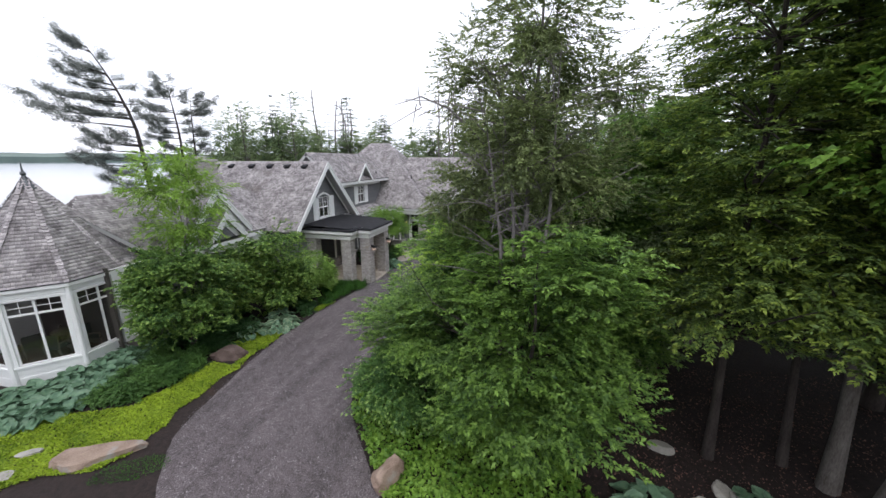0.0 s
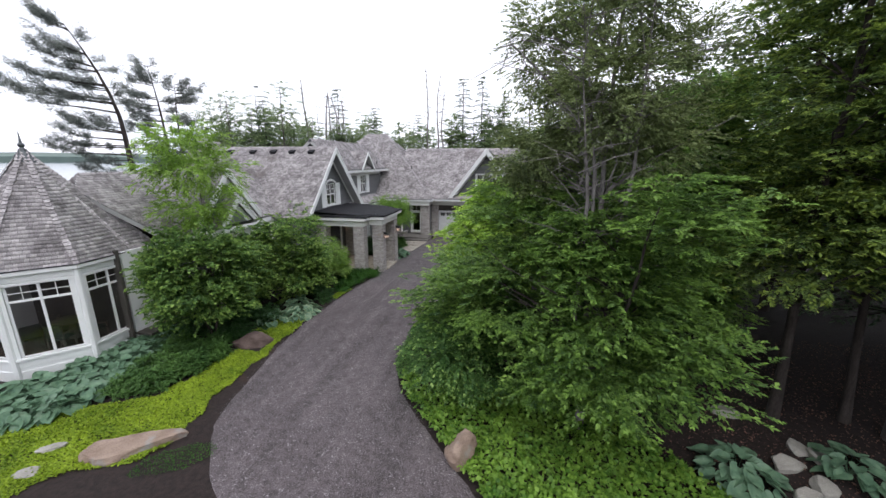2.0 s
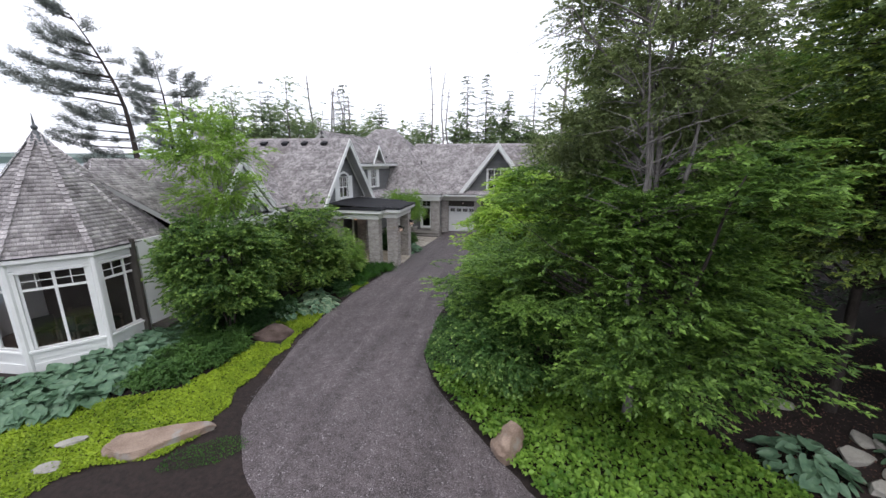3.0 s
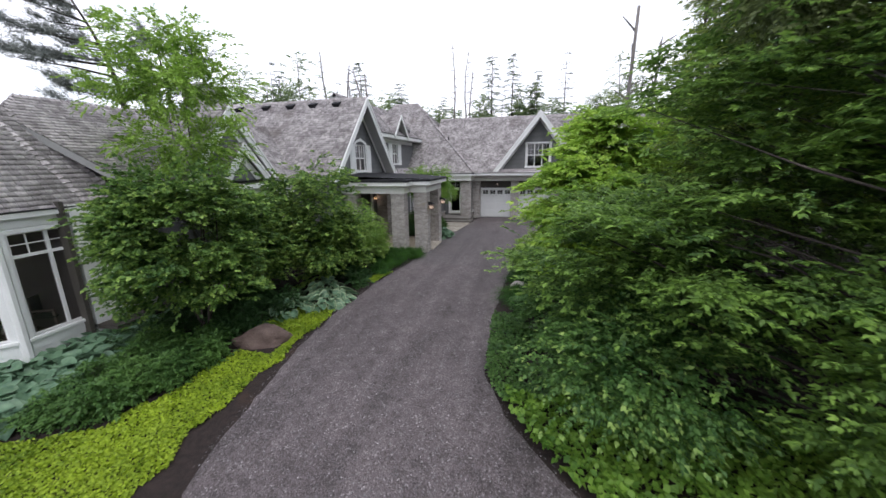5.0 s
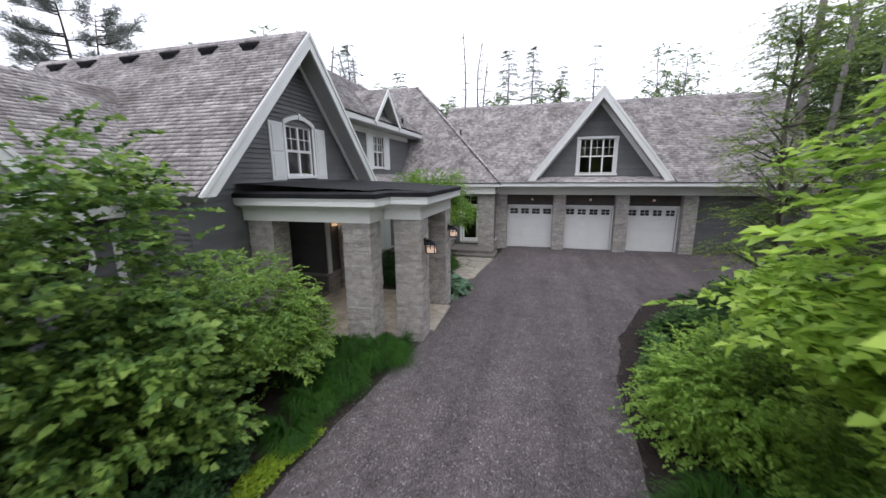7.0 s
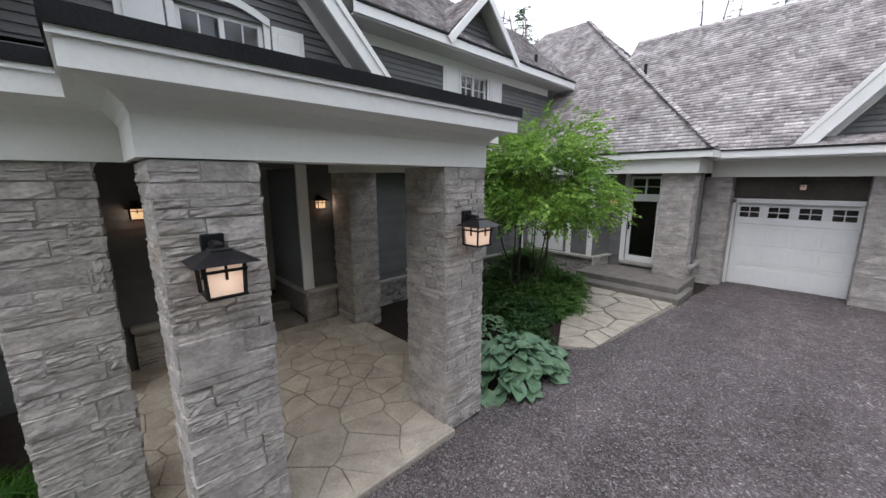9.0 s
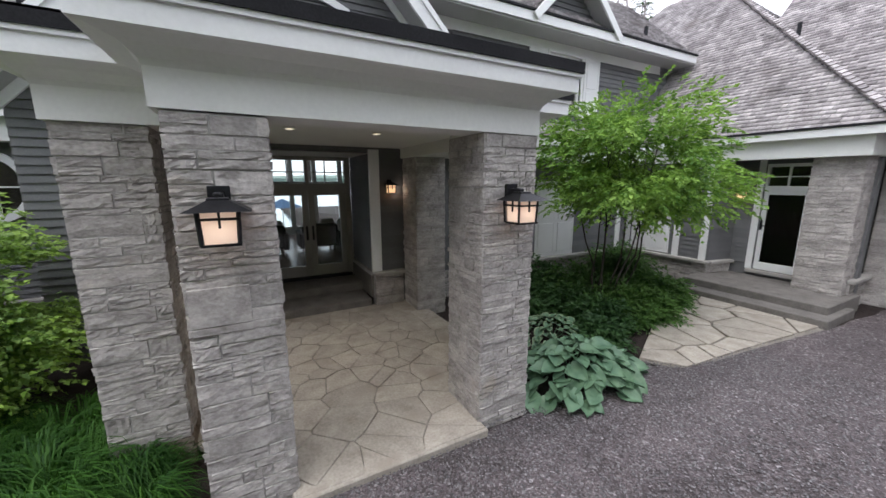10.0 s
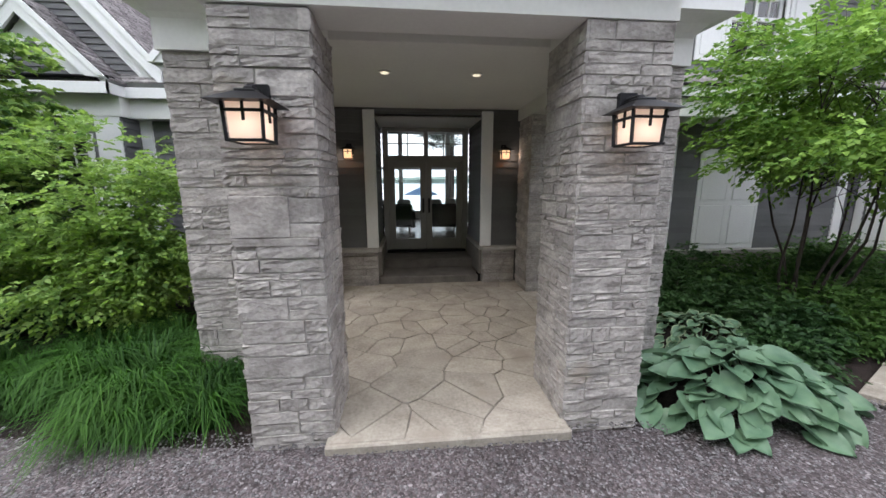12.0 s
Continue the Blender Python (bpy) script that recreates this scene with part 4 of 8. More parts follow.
trim_board(face_m(-4.2, 8.35, 0, 90), 0.2, 0.55, 3.0)
trim_board(face_m(-4.2, 4.6, 0, 90), 0.14, 0.55, 3.0)

# bay and side door
YS, YD = 8.85, 9.6
wall("wall_5", face_m(-4.2, YS, 0, 0), 2.3, -0.3, 3.4, "grey clapboard bay wall with white trim", clad_from=0.55)
wall("wall_6", face_m(-1.9, YS, 0, 78), 0.8, -0.3, 3.4, "narrow angled clapboard return of the bay", clad_from=0.55)
wall("wall_7", face_m(-1.9, YD, 0, 0), 2.4, -0.3, 3.4, "grey clapboard wall beside the glazed side door", holes=[(0.66, 1.48, 0.42, 2.92)], clad_from=0.55)
for x, w in ((-4.15, 0.14), (-2.75, 0.16), (-2.08, 0.16)):
    trim_board(face_m(x, YS, 0, 0), w, 0.55, 3.0)
panel_front(face_m(-3.95, YS, 0.6, 0), 1.1, 1.95, "white panelled timber front on the bay wall")
trim_board(face_m(-1.88, YD, 0, 0), 0.14, 0.5, 3.0)
trim_board(face_m(-1.38, YD, 0, 0), 0.13, 0.42, 3.0, "white casing beside the side door")
trim_board(face_m(-0.41, YD, 0, 0), 0.13, 0.42, 3.0, "white casing beside the side door")


def side_door():
    m = face_m(-1.24, YD, 0.42, 0)
    root = thing("door_2", m.translation, "white glazed side door with a two-light transom, closed", "door", kind="structure")
    w = 0.82
    bm = bmesh.new()
    for a, b, c, d in ((0, 0.09, 0, 1.89), (w - 0.09, w, 0, 1.89), (0.09, w - 0.09, 0, 0.18), (0.09, w - 0.09, 1.79, 1.89)):
        bx(bm, a, b, 0.03, 0.08, c, d, m, 0.004)
    leaf = part("door_leaf", bm, WHITE, root)
    bm = bmesh.new()
    bx(bm, 0.08, w - 0.08, 0.05, 0.056, 0.17, 1.8, m)
    part("pane", bm, GLASS, root).visible_shadow = False
    bm = bmesh.new()
    bx(bm, 0, w, 0.01, 0.1, 1.89, 1.99, m, 0.004)
    bx(bm, 0, w, 0.01, 0.1, 2.42, 2.5, m, 0.004)
    bx(bm, 0, 0.05, 0.01, 0.1, 1.99, 2.42, m)
    bx(bm, w - 0.05, w, 0.01, 0.1, 1.99, 2.42, m)
    bx(bm, w / 2 - 0.02, w / 2 + 0.02, 0.03, 0.09, 1.99, 2.42, m)
    bx(bm, 0.05, w - 0.05, 0.035, 0.08, 2.19, 2.21, m)
    part("transom_frame", bm, WHITE, root)
    bm = bmesh.new()
    bx(bm, 0.03, w - 0.03, 0.05, 0.056, 1.97, 2.44, m)
    part("pane", bm, GLASS, root).visible_shadow = False
    bm = bmesh.new()
    bx(bm, 0.025, 0.06, -0.03, 0.03, 0.95, 1.2, m, 0.006)
    bx(bm, 0.035, 0.13, -0.05, -0.03, 1.05, 1.075, m, 0.004)
    part("door_handle", bm, IRON, root, "dark lever handle")
    bm = bmesh.new()
    bx(bm, -0.1, w + 0.1, -0.12, 0.1, -0.08, 0.0, m, 0.008)
    part("threshold", bm, SILL, root)


side_door()

# frieze band under the eaves of the side wing and the garage
for nm, a in (("trim_1", (-4.1, 0.55, 8.78, 8.98, 2.98, 3.36)), ("trim_2", (0.35, 0.55, 8.98, 10.4, 2.98, 3.36)), ("trim_3", (0.55, 14.4, 10.28, 10.75, 2.88, 3.36))):
    tagged(box_part(nm, *a, CREAM), "cream painted frieze board under the eave", "trim", kind="structure")
tagged(box_part("soffit_1", -4.1, 0.64, 8.66, 9.2, 3.36, 3.4, CREAM), "cream painted soffit", "soffit", kind="structure")
tagged(box_part("soffit_2", 0.6, 14.4, 9.5, 10.8, 3.3, 3.34, CREAM), "cream painted soffit", "soffit", kind="structure")

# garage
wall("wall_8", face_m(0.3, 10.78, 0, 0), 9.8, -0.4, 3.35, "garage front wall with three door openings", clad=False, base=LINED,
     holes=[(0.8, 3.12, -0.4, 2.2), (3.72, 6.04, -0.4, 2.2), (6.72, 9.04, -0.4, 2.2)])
wall("wall_34", face_m(10.1, 10.78, 0, 0), 4.2, -0.4, 3.35, "grey clapboard wall beside the garage doors", clad_from=0.3)
wall("wall_9", face_m(GX - 2.75, 10.62, 0, 0), 5.5, 3.6, 7.35, "dark grey clapboard garage gable", holes=[(2.75 - 0.86, 2.75 + 0.82, 3.95, 5.62)],
     clip=lambda z: (2.75 - max(0, min(2.75, (7.3 - z) / GS)), 2.75 + max(0, min(2.75, (7.3 - z) / GS))))
window("window_3", face_m(GX - 0.86, 10.62, 3.95, 0), 1.68, 1.67, "white three-light gridded window in the garage gable", 3, 0.5, (2, 2), 0.12)


def garage_door(x):
    z0 = height(x, 10.8) + 0.03
    root = thing("garage_door", (x + 1.16, 10.85, z0), "white panelled overhead garage door with four small gridded windows, closed", "garage door", "garage doors")
    w, h = 2.32, 2.2 - z0
    rows = 4
    for r in range(rows):
        a, b = z0 + h * r / rows, z0 + h * (r + 1) / rows
        bm = bmesh.new()
        if r < rows - 1:
            bx(bm, x, x + w, 10.86, 10.91, a + 0.006, b, None, 0.004)
            for k in range(4):
                bx(bm, x + 0.1 + k * (w - 0.2) / 4 + 0.05, x + 0.1 + (k + 1) * (w - 0.2) / 4 - 0.05, 10.848, 10.862, a + 0.09, b - 0.09, None, 0.006)
        else:
            c0, c1 = a + 0.18, b - 0.1
            bx(bm, x, x + w, 10.86, 10.91, a + 0.006, c0, None, 0.004)
            bx(bm, x, x + w, 10.86, 10.91, c1, b)
            e = [x] + [x + w * (k + 0.5) / 4 + s * 0.2 for k in range(4) for s in (-1, 1)] + [x + w]
            for k in range(0, len(e), 2):
                bx(bm, e[k], e[k + 1], 10.86, 10.91, c0, c1)
        p = part("section", bm, WHITE, root)
        if r == rows - 1:
            for k in range(4):
                c = x + w * (k + 0.5) / 4
                bm = bmesh.new()
                bx(bm, c - 0.2, c + 0.2, 10.885, 10.89, c0, c1)
                part("pane", bm, GLASS, p)
                bm = bmesh.new()
                bx(bm, c - 0.011, c + 0.011, 10.865, 10.9, c0, c1)
                bx(bm, c - 0.2, c + 0.2, 10.865, 10.9, (c0 + c1) / 2 - 0.011, (c0 + c1) / 2 + 0.011)
                part("muntins", bm, WHITE, p)
    bm = bmesh.new()
    for a, b in ((x - 0.07, x), (x + w, x + w + 0.07)):
        bx(bm, a, b, 10.74, 10.9, z0, 2.28, None, 0.004)
    bx(bm, x - 0.07, x + w + 0.07, 10.74, 10.9, 2.2, 2.32, None, 0.004)
    part("door_frame", bm, WHITE, root)


for x in (1.1, 4.02, 7.02):
    garage_door(x)

# south wing walls
wall("wall_10", face_m(-6.0, -10.5, 0, 90), 6.9, -0.4, 3.5, "grey clapboard wall of the south wing", clad_from=0.5)
wall("wall_35", face_m(-6.3, -12.0, 0, 90), 1.6, -0.4, 3.5, "white painted wall between the pavilion and the south wing", clad=False, base=WHITE, thick=0.15)
wall("wall_11", face_m(-6.0, -3.75, 0, 0), 1.9, -0.4, 3.8, "grey clapboard return wall beside the entry", clad_from=0.5)
wall("wall_12", face_m(-5.8, WY - 1.9, 0, 90), 3.8, 3.5, 6.2, "grey clapboard gable of the south wing", clip=lambda z: (1.9 - max(0, min(1.9, (6.15 - z) / 1.16)), 1.9 + max(0, min(1.9, (6.15 - z) / 1.16))), thick=0.1)
wall("wall_13", face_m(-5.5, -8.7, 0, 90), 2.8, -0.4, 3.45, "clapboard bay of the south wing with a white window", holes=[(0.25, 2.15, 0.75, 2.75)], clad_from=0.5)
wall("wall_14", face_m(-5.38, WY - 1.2, 0, 90), 2.4, 3.78, 4.9, "small grey clapboard gable over the bay", clip=lambda z: (1.2 - max(0, min(1.2, (4.92 - z) / 1.06)), 1.2 + max(0, min(1.2, (4.92 - z) / 1.06))), thick=0.08)
wall("wall_15", face_m(-5.5, -5.9, 0, 180), 0.55, -0.4, 3.45, "clapboard return of the bay", clad_from=0.5)
wall("wall_16", face_m(-6.05, -8.7, 0, 0), 0.55, -0.4, 3.45, "clapboard return of the bay", clad_from=0.5)
window("window_4", face_m(-5.5, -8.45, 0.75, 90), 1.9, 2.0, "white window with gridded top lights in the bay", 3, 0.28, (2, 2), 0.1)
for m_, w_ in ((face_m(-5.5, -6.37, 0, 90), 0.46), (face_m(-6.0, -5.88, 0, 90), 0.24), (face_m(-6.0, -3.95, 0, 90), 0.16)):
    trim_board(m_, w_, 0.5, 3.2)
tagged(box_part("trim_4", -5.97, -5.44, -8.75, -5.84, 3.17, 3.58, CREAM), "cream frieze over the bay", "trim", kind="structure")
tagged(box_part("trim_5", -5.97, -5.7, -5.84, -3.7, 3.17, 3.58, CREAM), "cream frieze under the eave", "trim", kind="structure")


def oval_window(x, y, z, ry, rz):
    root = thing("window_6", (x, y, z), "oval white-framed window in the clapboard wall", "window", kind="structure")
    vs, fs = [], []
    n = 32
    for i in range(n):
        a = 2 * math.pi * i / n
        for r, dx in ((1.0, 0.0), (1.0, 0.07), (0.78, 0.07), (0.78, 0.0)):
            vs.append((x + dx, y + ry * r * math.cos(a), z + rz * r * math.sin(a)))
    for i in range(n):
        j = (i + 1) % n
        for k in range(3):
            fs.append((i * 4 + k, j * 4 + k, j * 4 + k + 1, i * 4 + k + 1))
    from_lists("window_frame", vs, fs, WHITE, root)
    vs = [(x + 0.03, y + ry * 0.79 * math.cos(2 * math.pi * i / n), z + rz * 0.79 * math.sin(2 * math.pi * i / n)) for i in range(n)]
    from_lists("pane", vs, [tuple(range(n))], GLASS, root)
    vs = [(x + 0.027, a, b) for x0, a, b in vs]
    # dark disc added behind the pane in place of a shaded room
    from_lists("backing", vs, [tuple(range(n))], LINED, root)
    bm = bmesh.new()
    bx(bm, x + 0.02, x + 0.05, y - 0.012, y + 0.012, z - rz * 0.79, z + rz * 0.79)
    bx(bm, x + 0.02, x + 0.05, y - ry * 0.79, y + ry * 0.79, z - 0.012, z + 0.012)
    part("muntins", bm, WHITE, root)


oval_window(-5.97, -4.75, 2.45, 0.42, 0.58)

# ---- stone columns ----
def rock_meshes(mat, count=10):
    """Unit blocks with a rough split face towards -y: x 0..1, z 0..1, depth 0..1."""
    out = []
    for k in range(count):
        us, ws = (0, 0.012, 0.2, 0.41, 0.62, 0.81, 0.988, 1), (0, 0.035, 0.36, 0.68, 0.965, 1)
        nx, nz = len(us) - 1, len(ws) - 1
        vs, fs = [], []
        for j in range(nz + 1):
            for i in range(nx + 1):
                u, w = us[i], ws[j]
                e = (0.0 if i in (0, nx) else 1.0) * (0.0 if j in (0, nz) else 1.0)
                d = -0.16 - e * (0.26 + 0.46 * abs(noise.noise((u * 3.4 + k * 7.3, w * 1.2, k * 1.7))) + 0.3 * abs(noise.noise((u * 9 + k * 3.1, w * 3, k))))
                vs.append((0.001 + u * 0.998 + (0.06 * noise.noise((u * 9, w * 9, k)) if 1 < i < nx - 1 and 1 < j < nz - 1 else 0.004 * noise.noise((u * 9, w * 9, k))), d, 0.004 + w * 0.992 + 0.02 * noise.noise((u * 4, w * 7, k + 5)) * (1 if 0 < j < nz else 0.5)))
        for j in range(nz):
            for i in range(nx):
                a = j * (nx + 1) + i
                fs.append((a, a + 1, a + nx + 2, a + nx + 1))
        rim = [i for i in range(nx + 1)] + [(j + 1) * (nx + 1) - 1 for j in range(1, nz + 1)] + [nz * (nx + 1) + i for i in range(nx - 1, -1, -1)] + [j * (nx + 1) for j in range(nz - 1, 0, -1)]
        b = len(vs)
        for r in rim:
            vs.append((vs[r][0], 1.0, vs[r][2]))
        for i in range(len(rim)):
            i2 = (i + 1) % len(rim)
            fs.append((rim[i], b + i, b + i2, rim[i2]))
        me = bpy.data.meshes.new("stone")
        me.from_pydata(vs, [], fs)
        me.materials.append(mat)
        out.append(me)
    return out


ROCKS, ROCKS_STAINED = rock_meshes(STONE), rock_meshes(STONE_BASE)
COURSES = (0.07, 0.1, 0.055, 0.14, 0.065, 0.11, 0.05, 0.17, 0.08, 0.06, 0.12, 0.055, 0.095, 0.075)


def courses(z0, z1, seed):
    r = random.Random(seed)
    out, z = [], z0
    while z < z1 - 0.05:
        h = r.choice(COURSES)
        if z + h > z1 - 0.05:
            h = z1 - z
        out.append((z, h))
        z += h
    return out


def lay_stones(root, m, width, z0, z1, seed, depth=0.045, over=0.0, lo=0.12, hi=0.46, stained=-9.0):
    """Courses of split stones on one face; m as in face_m."""
    r = random.Random(seed)
    for i, (z, h) in enumerate(courses(z0, z1, seed // 10)):
        a = -over if i % 2 else -0.004
        end = width + (0.004 if i % 2 else over)
        while a < end - 0.01:
            w = r.uniform(lo, hi) * (1.2 if h > 0.13 else 1.0)
            if end - (a + w) < lo * 0.7:
                w = end - a
            parts = [(z, h)]
            if h > 0.1 and w < 0.3 and r.random() < 0.6:
                parts = [(z, h * 0.45), (z + h * 0.45, h * 0.55)]
            for zz, hh in parts:
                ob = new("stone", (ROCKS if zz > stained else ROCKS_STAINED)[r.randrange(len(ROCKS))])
                ob.parent = root
                ob.matrix_parent_inverse = root.matrix_basis.inverted()
                ob.matrix_basis = m @ Matrix.Translation((a, 0, zz)) @ Matrix.Diagonal((w - 0.008, depth * r.uniform(0.8, 1.25), hh - 0.007, 1))
            a += w


def stone_column(x0, x1, y0, y1, z0, z1, seed, label, faces="eswn", group="stone columns", stained=-9.0):
    """A square pier of split limestone round a mortar core; x1 is its east face."""
    root = thing("stone_column", ((x0 + x1) / 2, (y0 + y1) / 2, z0), label, "stone column", group)
    d = 0.022
    box_part("core", x0 + 0.006, x1 - 0.006, y0 + 0.006, y1 - 0.006, z0, z1, MORTAR, root, b=0.0)
    for f in faces:
        if f == "e":
            m, w = face_m(x1 - d, y0 + d, 0, 90), y1 - y0 - 2 * d
        elif f == "w":
            m, w = face_m(x0 + d, y1 - d, 0, 270), y1 - y0 - 2 * d
        elif f == "s":
            m, w = face_m(x0 + d, y0 + d, 0, 0), x1 - x0 - 2 * d
        else:
            m, w = face_m(x1 - d, y1 - d, 0, 180), x1 - x0 - 2 * d
        lay_stones(root, m, w, z0, z1, seed * 10 + "eswn".index(f), 0.045, 0.026, stained=stained)
    return root


column_a = stone_column(-0.66, 0.0, -1.565, -0.975, -0.1, 2.96, 1, "square grey split-limestone column carrying the porch beside a lantern", group="porch columns")
stone_column(-0.66, 0.0, 0.79, 1.41, -0.1, 2.97, 2, "square grey split-limestone column carrying the porch beside a lantern", group="porch columns")
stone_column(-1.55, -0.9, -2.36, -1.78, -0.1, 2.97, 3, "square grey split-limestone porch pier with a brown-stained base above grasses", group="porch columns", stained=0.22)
stone_column(-1.55, -0.9, 1.6, 2.2, -0.1, 2.97, 4, "square grey split-limestone porch pier beside the planting", group="porch columns")
stone_column(-4.0, -3.35, -2.36, -1.76, -0.1, 2.97, 5, "grey split-limestone pier against the entry wall", "ens", "porch columns")
stone_column(-4.0, -3.35, 1.6, 2.2, -0.1, 2.97, 6, "grey split-limestone pier against the entry wall", "ens", "porch columns")
stone_column(-0.3, 0.45, 9.0, 9.7, -0.1, 2.98, 7, "grey split-limestone column beside the side door", "es", "side columns")
for i, x in enumerate((0.42, 3.42, 6.42, 9.42)):
    stone_column(x, x + 0.6, 10.3, 10.85, -0.3, 2.88, 8 + i, "grey split-limestone pier between the garage doors", "esw", "garage piers")

# one large smooth block in the lantern column, with a thin band below it
box_part("cut_block", -0.02, 0.021, -1.55, -1.18, 1.56, 1.83, STONE, column_a, "large smooth limestone block", b=0.004)
box_part("cut_block", -0.02, 0.019, -1.55, -1.0, 1.5, 1.555, STONE, column_a, b=0.004)


def chimney():
    root = thing("chimney", (-9.6, -4.0, 5.0), "square grey split-limestone chimney above the roof", "chimney")
    box_part("core", -10.25, -9.05, -4.45, -3.55, 4.8, 7.75, MORTAR, root, b=0.0)
    lay_stones(root, face_m(-10.3, -4.45, 0, 0), 1.3, 5.2, 7.7, 301, 0.05, 0.03, 0.3, 0.8)
    lay_stones(root, face_m(-9.05, -4.5, 0, 90), 1.0, 5.2, 7.7, 302, 0.05, 0.03, 0.3, 0.8)
    box_part("cap", -10.4, -8.95, -4.6, -3.45, 7.7, 7.84, SILL, root, b=0.02)
    box_part("flue", -9.9, -9.4, -4.2, -3.8, 7.84, 8.0, SILL, root, b=0.02)


chimney()


def knee_wall(name, m, width, z0, z1, seed, label, sill=True):
    root = thing(name, m.translation, label, "stone base", kind="structure")
    bm = bmesh.new()
    bx(bm, 0, width, 0, 0.12, z0, z1, m)
    part("core", bm, MORTAR, root)
    lay_stones(root, m, width, z0, z1, seed, 0.04, 0.0, 0.25, 0.6)
    if sill:
        bm = bmesh.new()
        bx(bm, -0.03, width + 0.03, -0.1, 0.14, z1, z1 + 0.075, m, 0.01)
        part("sill", bm, SILL, root)
    return root


knee_wall("stone_base_1", face_m(-4.02, -1.62, 0, 90), 0.68, 0.05, 0.68, 211, "stone base and sill beside the entry steps")
knee_wall("stone_base_2", face_m(-4.02, 0.98, 0, 90), 0.6, 0.05, 0.68, 221, "stone base and sill beside the entry steps")
knee_wall("stone_base_3", face_m(-4.12, 2.2, 0, 90), 6.65, -0.3, 0.5, 231, "stone base under the ground floor wall")
knee_wall("stone_base_4", face_m(-4.2, YS - 0.08, 0, 0), 2.36, -0.3, 0.5, 241, "stone base under the bay")
knee_wall("stone_base_5", face_m(-1.84, YS, 0, 78), 0.7, -0.3, 0.5, 251, "stone base under the bay return")
knee_wall("stone_base_6", face_m(-5.92, -5.9, 0, 90), 2.1, -0.4, 0.45, 261, "stone base under the south wing")
knee_wall("stone_base_7", face_m(-5.42, -8.7, 0, 90), 2.8, -0.4, 0.45, 271, "stone base under the bay of the south wing")
knee_wall("stone_base_8", face_m(0.47, 9.3, 0, 90), 1.0, -0.3, 0.5, 281, "stone base beside the side door")

# ---- porch ----
def ring(d, z):
    F, R, S = 0.0, -1.0, 0.0
    pts = [(-4.08, -2.38 - d), (-0.88 + d, -2.38 - d), (-0.88 + d, -1.6 - d), (0.0 + d, -1.6 - d), (0.0 + d, 1.41 + d), (-0.88 + d, 1.41 + d), (-0.88 + d, 2.22 + d), (-4.08, 2.22 + d)]
    return [(x, y, z) for x, y in pts]


def band(name, steps, mat, root, cap=None):
    vs, fs = [], []
    for d, z in steps:
        vs += ring(d, z)
    for i in range(len(steps) - 1):
        for k in range(7):
            a = i * 8 + k
            fs.append((a, a + 1, a + 9, a + 8))
    if cap:
        fs.append(tuple(range(len(vs) - 8, len(vs))))
    return from_lists(name, vs, fs, mat, root)


porch = thing("porch_roof", (-2, -0.1, 3.0), "flat black membrane porch roof with a deep white cornice", "porch roof", kind="structure")
band("frieze", [(-0.02, 2.97), (0.012, 2.97), (0.012, 3.2), (0.03, 3.24), (0.09, 3.30), (0.2, 3.335), (0.24, 3.34)], CREAM, porch)
band("fascia", [(0.22, 3.34), (0.25, 3.34), (0.25, 3.47), (0.27, 3.47), (0.27, 3.51), (0.2, 3.51)], WHITE, porch)
band("drip_edge", [(0.23, 3.505), (0.285, 3.505), (0.285, 3.6), (0.2, 3.625), (0.1, 3.64)], MEMBRANE, porch)
vs = [(x, y, 3.636 - 0.045 * x) for x, y, z in ring(0.12, 0)]
from_lists("membrane", vs, [tuple(range(8))], MEMBRANE, porch)
for nm, a in (("front_beam", (-0.38, -0.004, -1.58, 1.39, 2.972, 3.34)), ("side_beam", (-4.05, -0.9, -2.37, -1.75, 2.972, 3.34)), ("side_beam", (-4.05, -0.9, 1.58, 2.2, 2.972, 3.34)),
              ("corner_beam", (-0.66, -0.384, -1.58, -0.99, 2.972, 3.34)), ("corner_beam", (-0.66, -0.384, 0.8, 1.39, 2.972, 3.34)), ("cross_beam", (-1.06, -0.88, -1.745, 1.575, 3.09, 3.34))):
    box_part(nm, *a, CREAM, porch, b=0.004)
tagged(box_part("ceiling", -4.08, -1.064, -1.745, 1.575, 3.16, 3.22, CREAM), "cream painted porch ceiling", "ceiling", kind="structure")
tagged(box_part("ceiling_4", -0.876, -0.384, -1.58, 1.39, 3.16, 3.22, CREAM), "cream painted porch ceiling behind the front beam", "ceiling", kind="structure")
for y in (-0.63, 0.44):
    root = thing("recessed_light", (-2.0, y, 3.16), "small round recessed light in the porch ceiling, lit", "recessed light", "porch ceiling lights")
    bm = bmesh.new()
    bmesh.ops.create_cone(bm, cap_ends=True, segments=20, radius1=0.075, radius2=0.07, depth=0.012, matrix=Matrix.Translation((-2.0, y, 3.154)))
    part("trim_ring", bm, WHITE, root)
    bm = bmesh.new()
    bmesh.ops.create_cone(bm, cap_ends=True, segments=16, radius1=0.045, radius2=0.045, depth=0.006, matrix=Matrix.Translation((-2.0, y, 3.144)))
    part("lens", bm, SPOT_GLOW, root)
    lamp = new("downlight_bulb", bpy.data.lights.new("downlight_bulb", "SPOT"))
    lamp.data.energy, lamp.data.color, lamp.data.spot_size, lamp.data.spot_blend = 24, (1.0, 0.86, 0.68), radians(120), 0.8
    lamp.data.shadow_soft_size = 0.05
    lamp.location = (-2.0, y, 3.13)

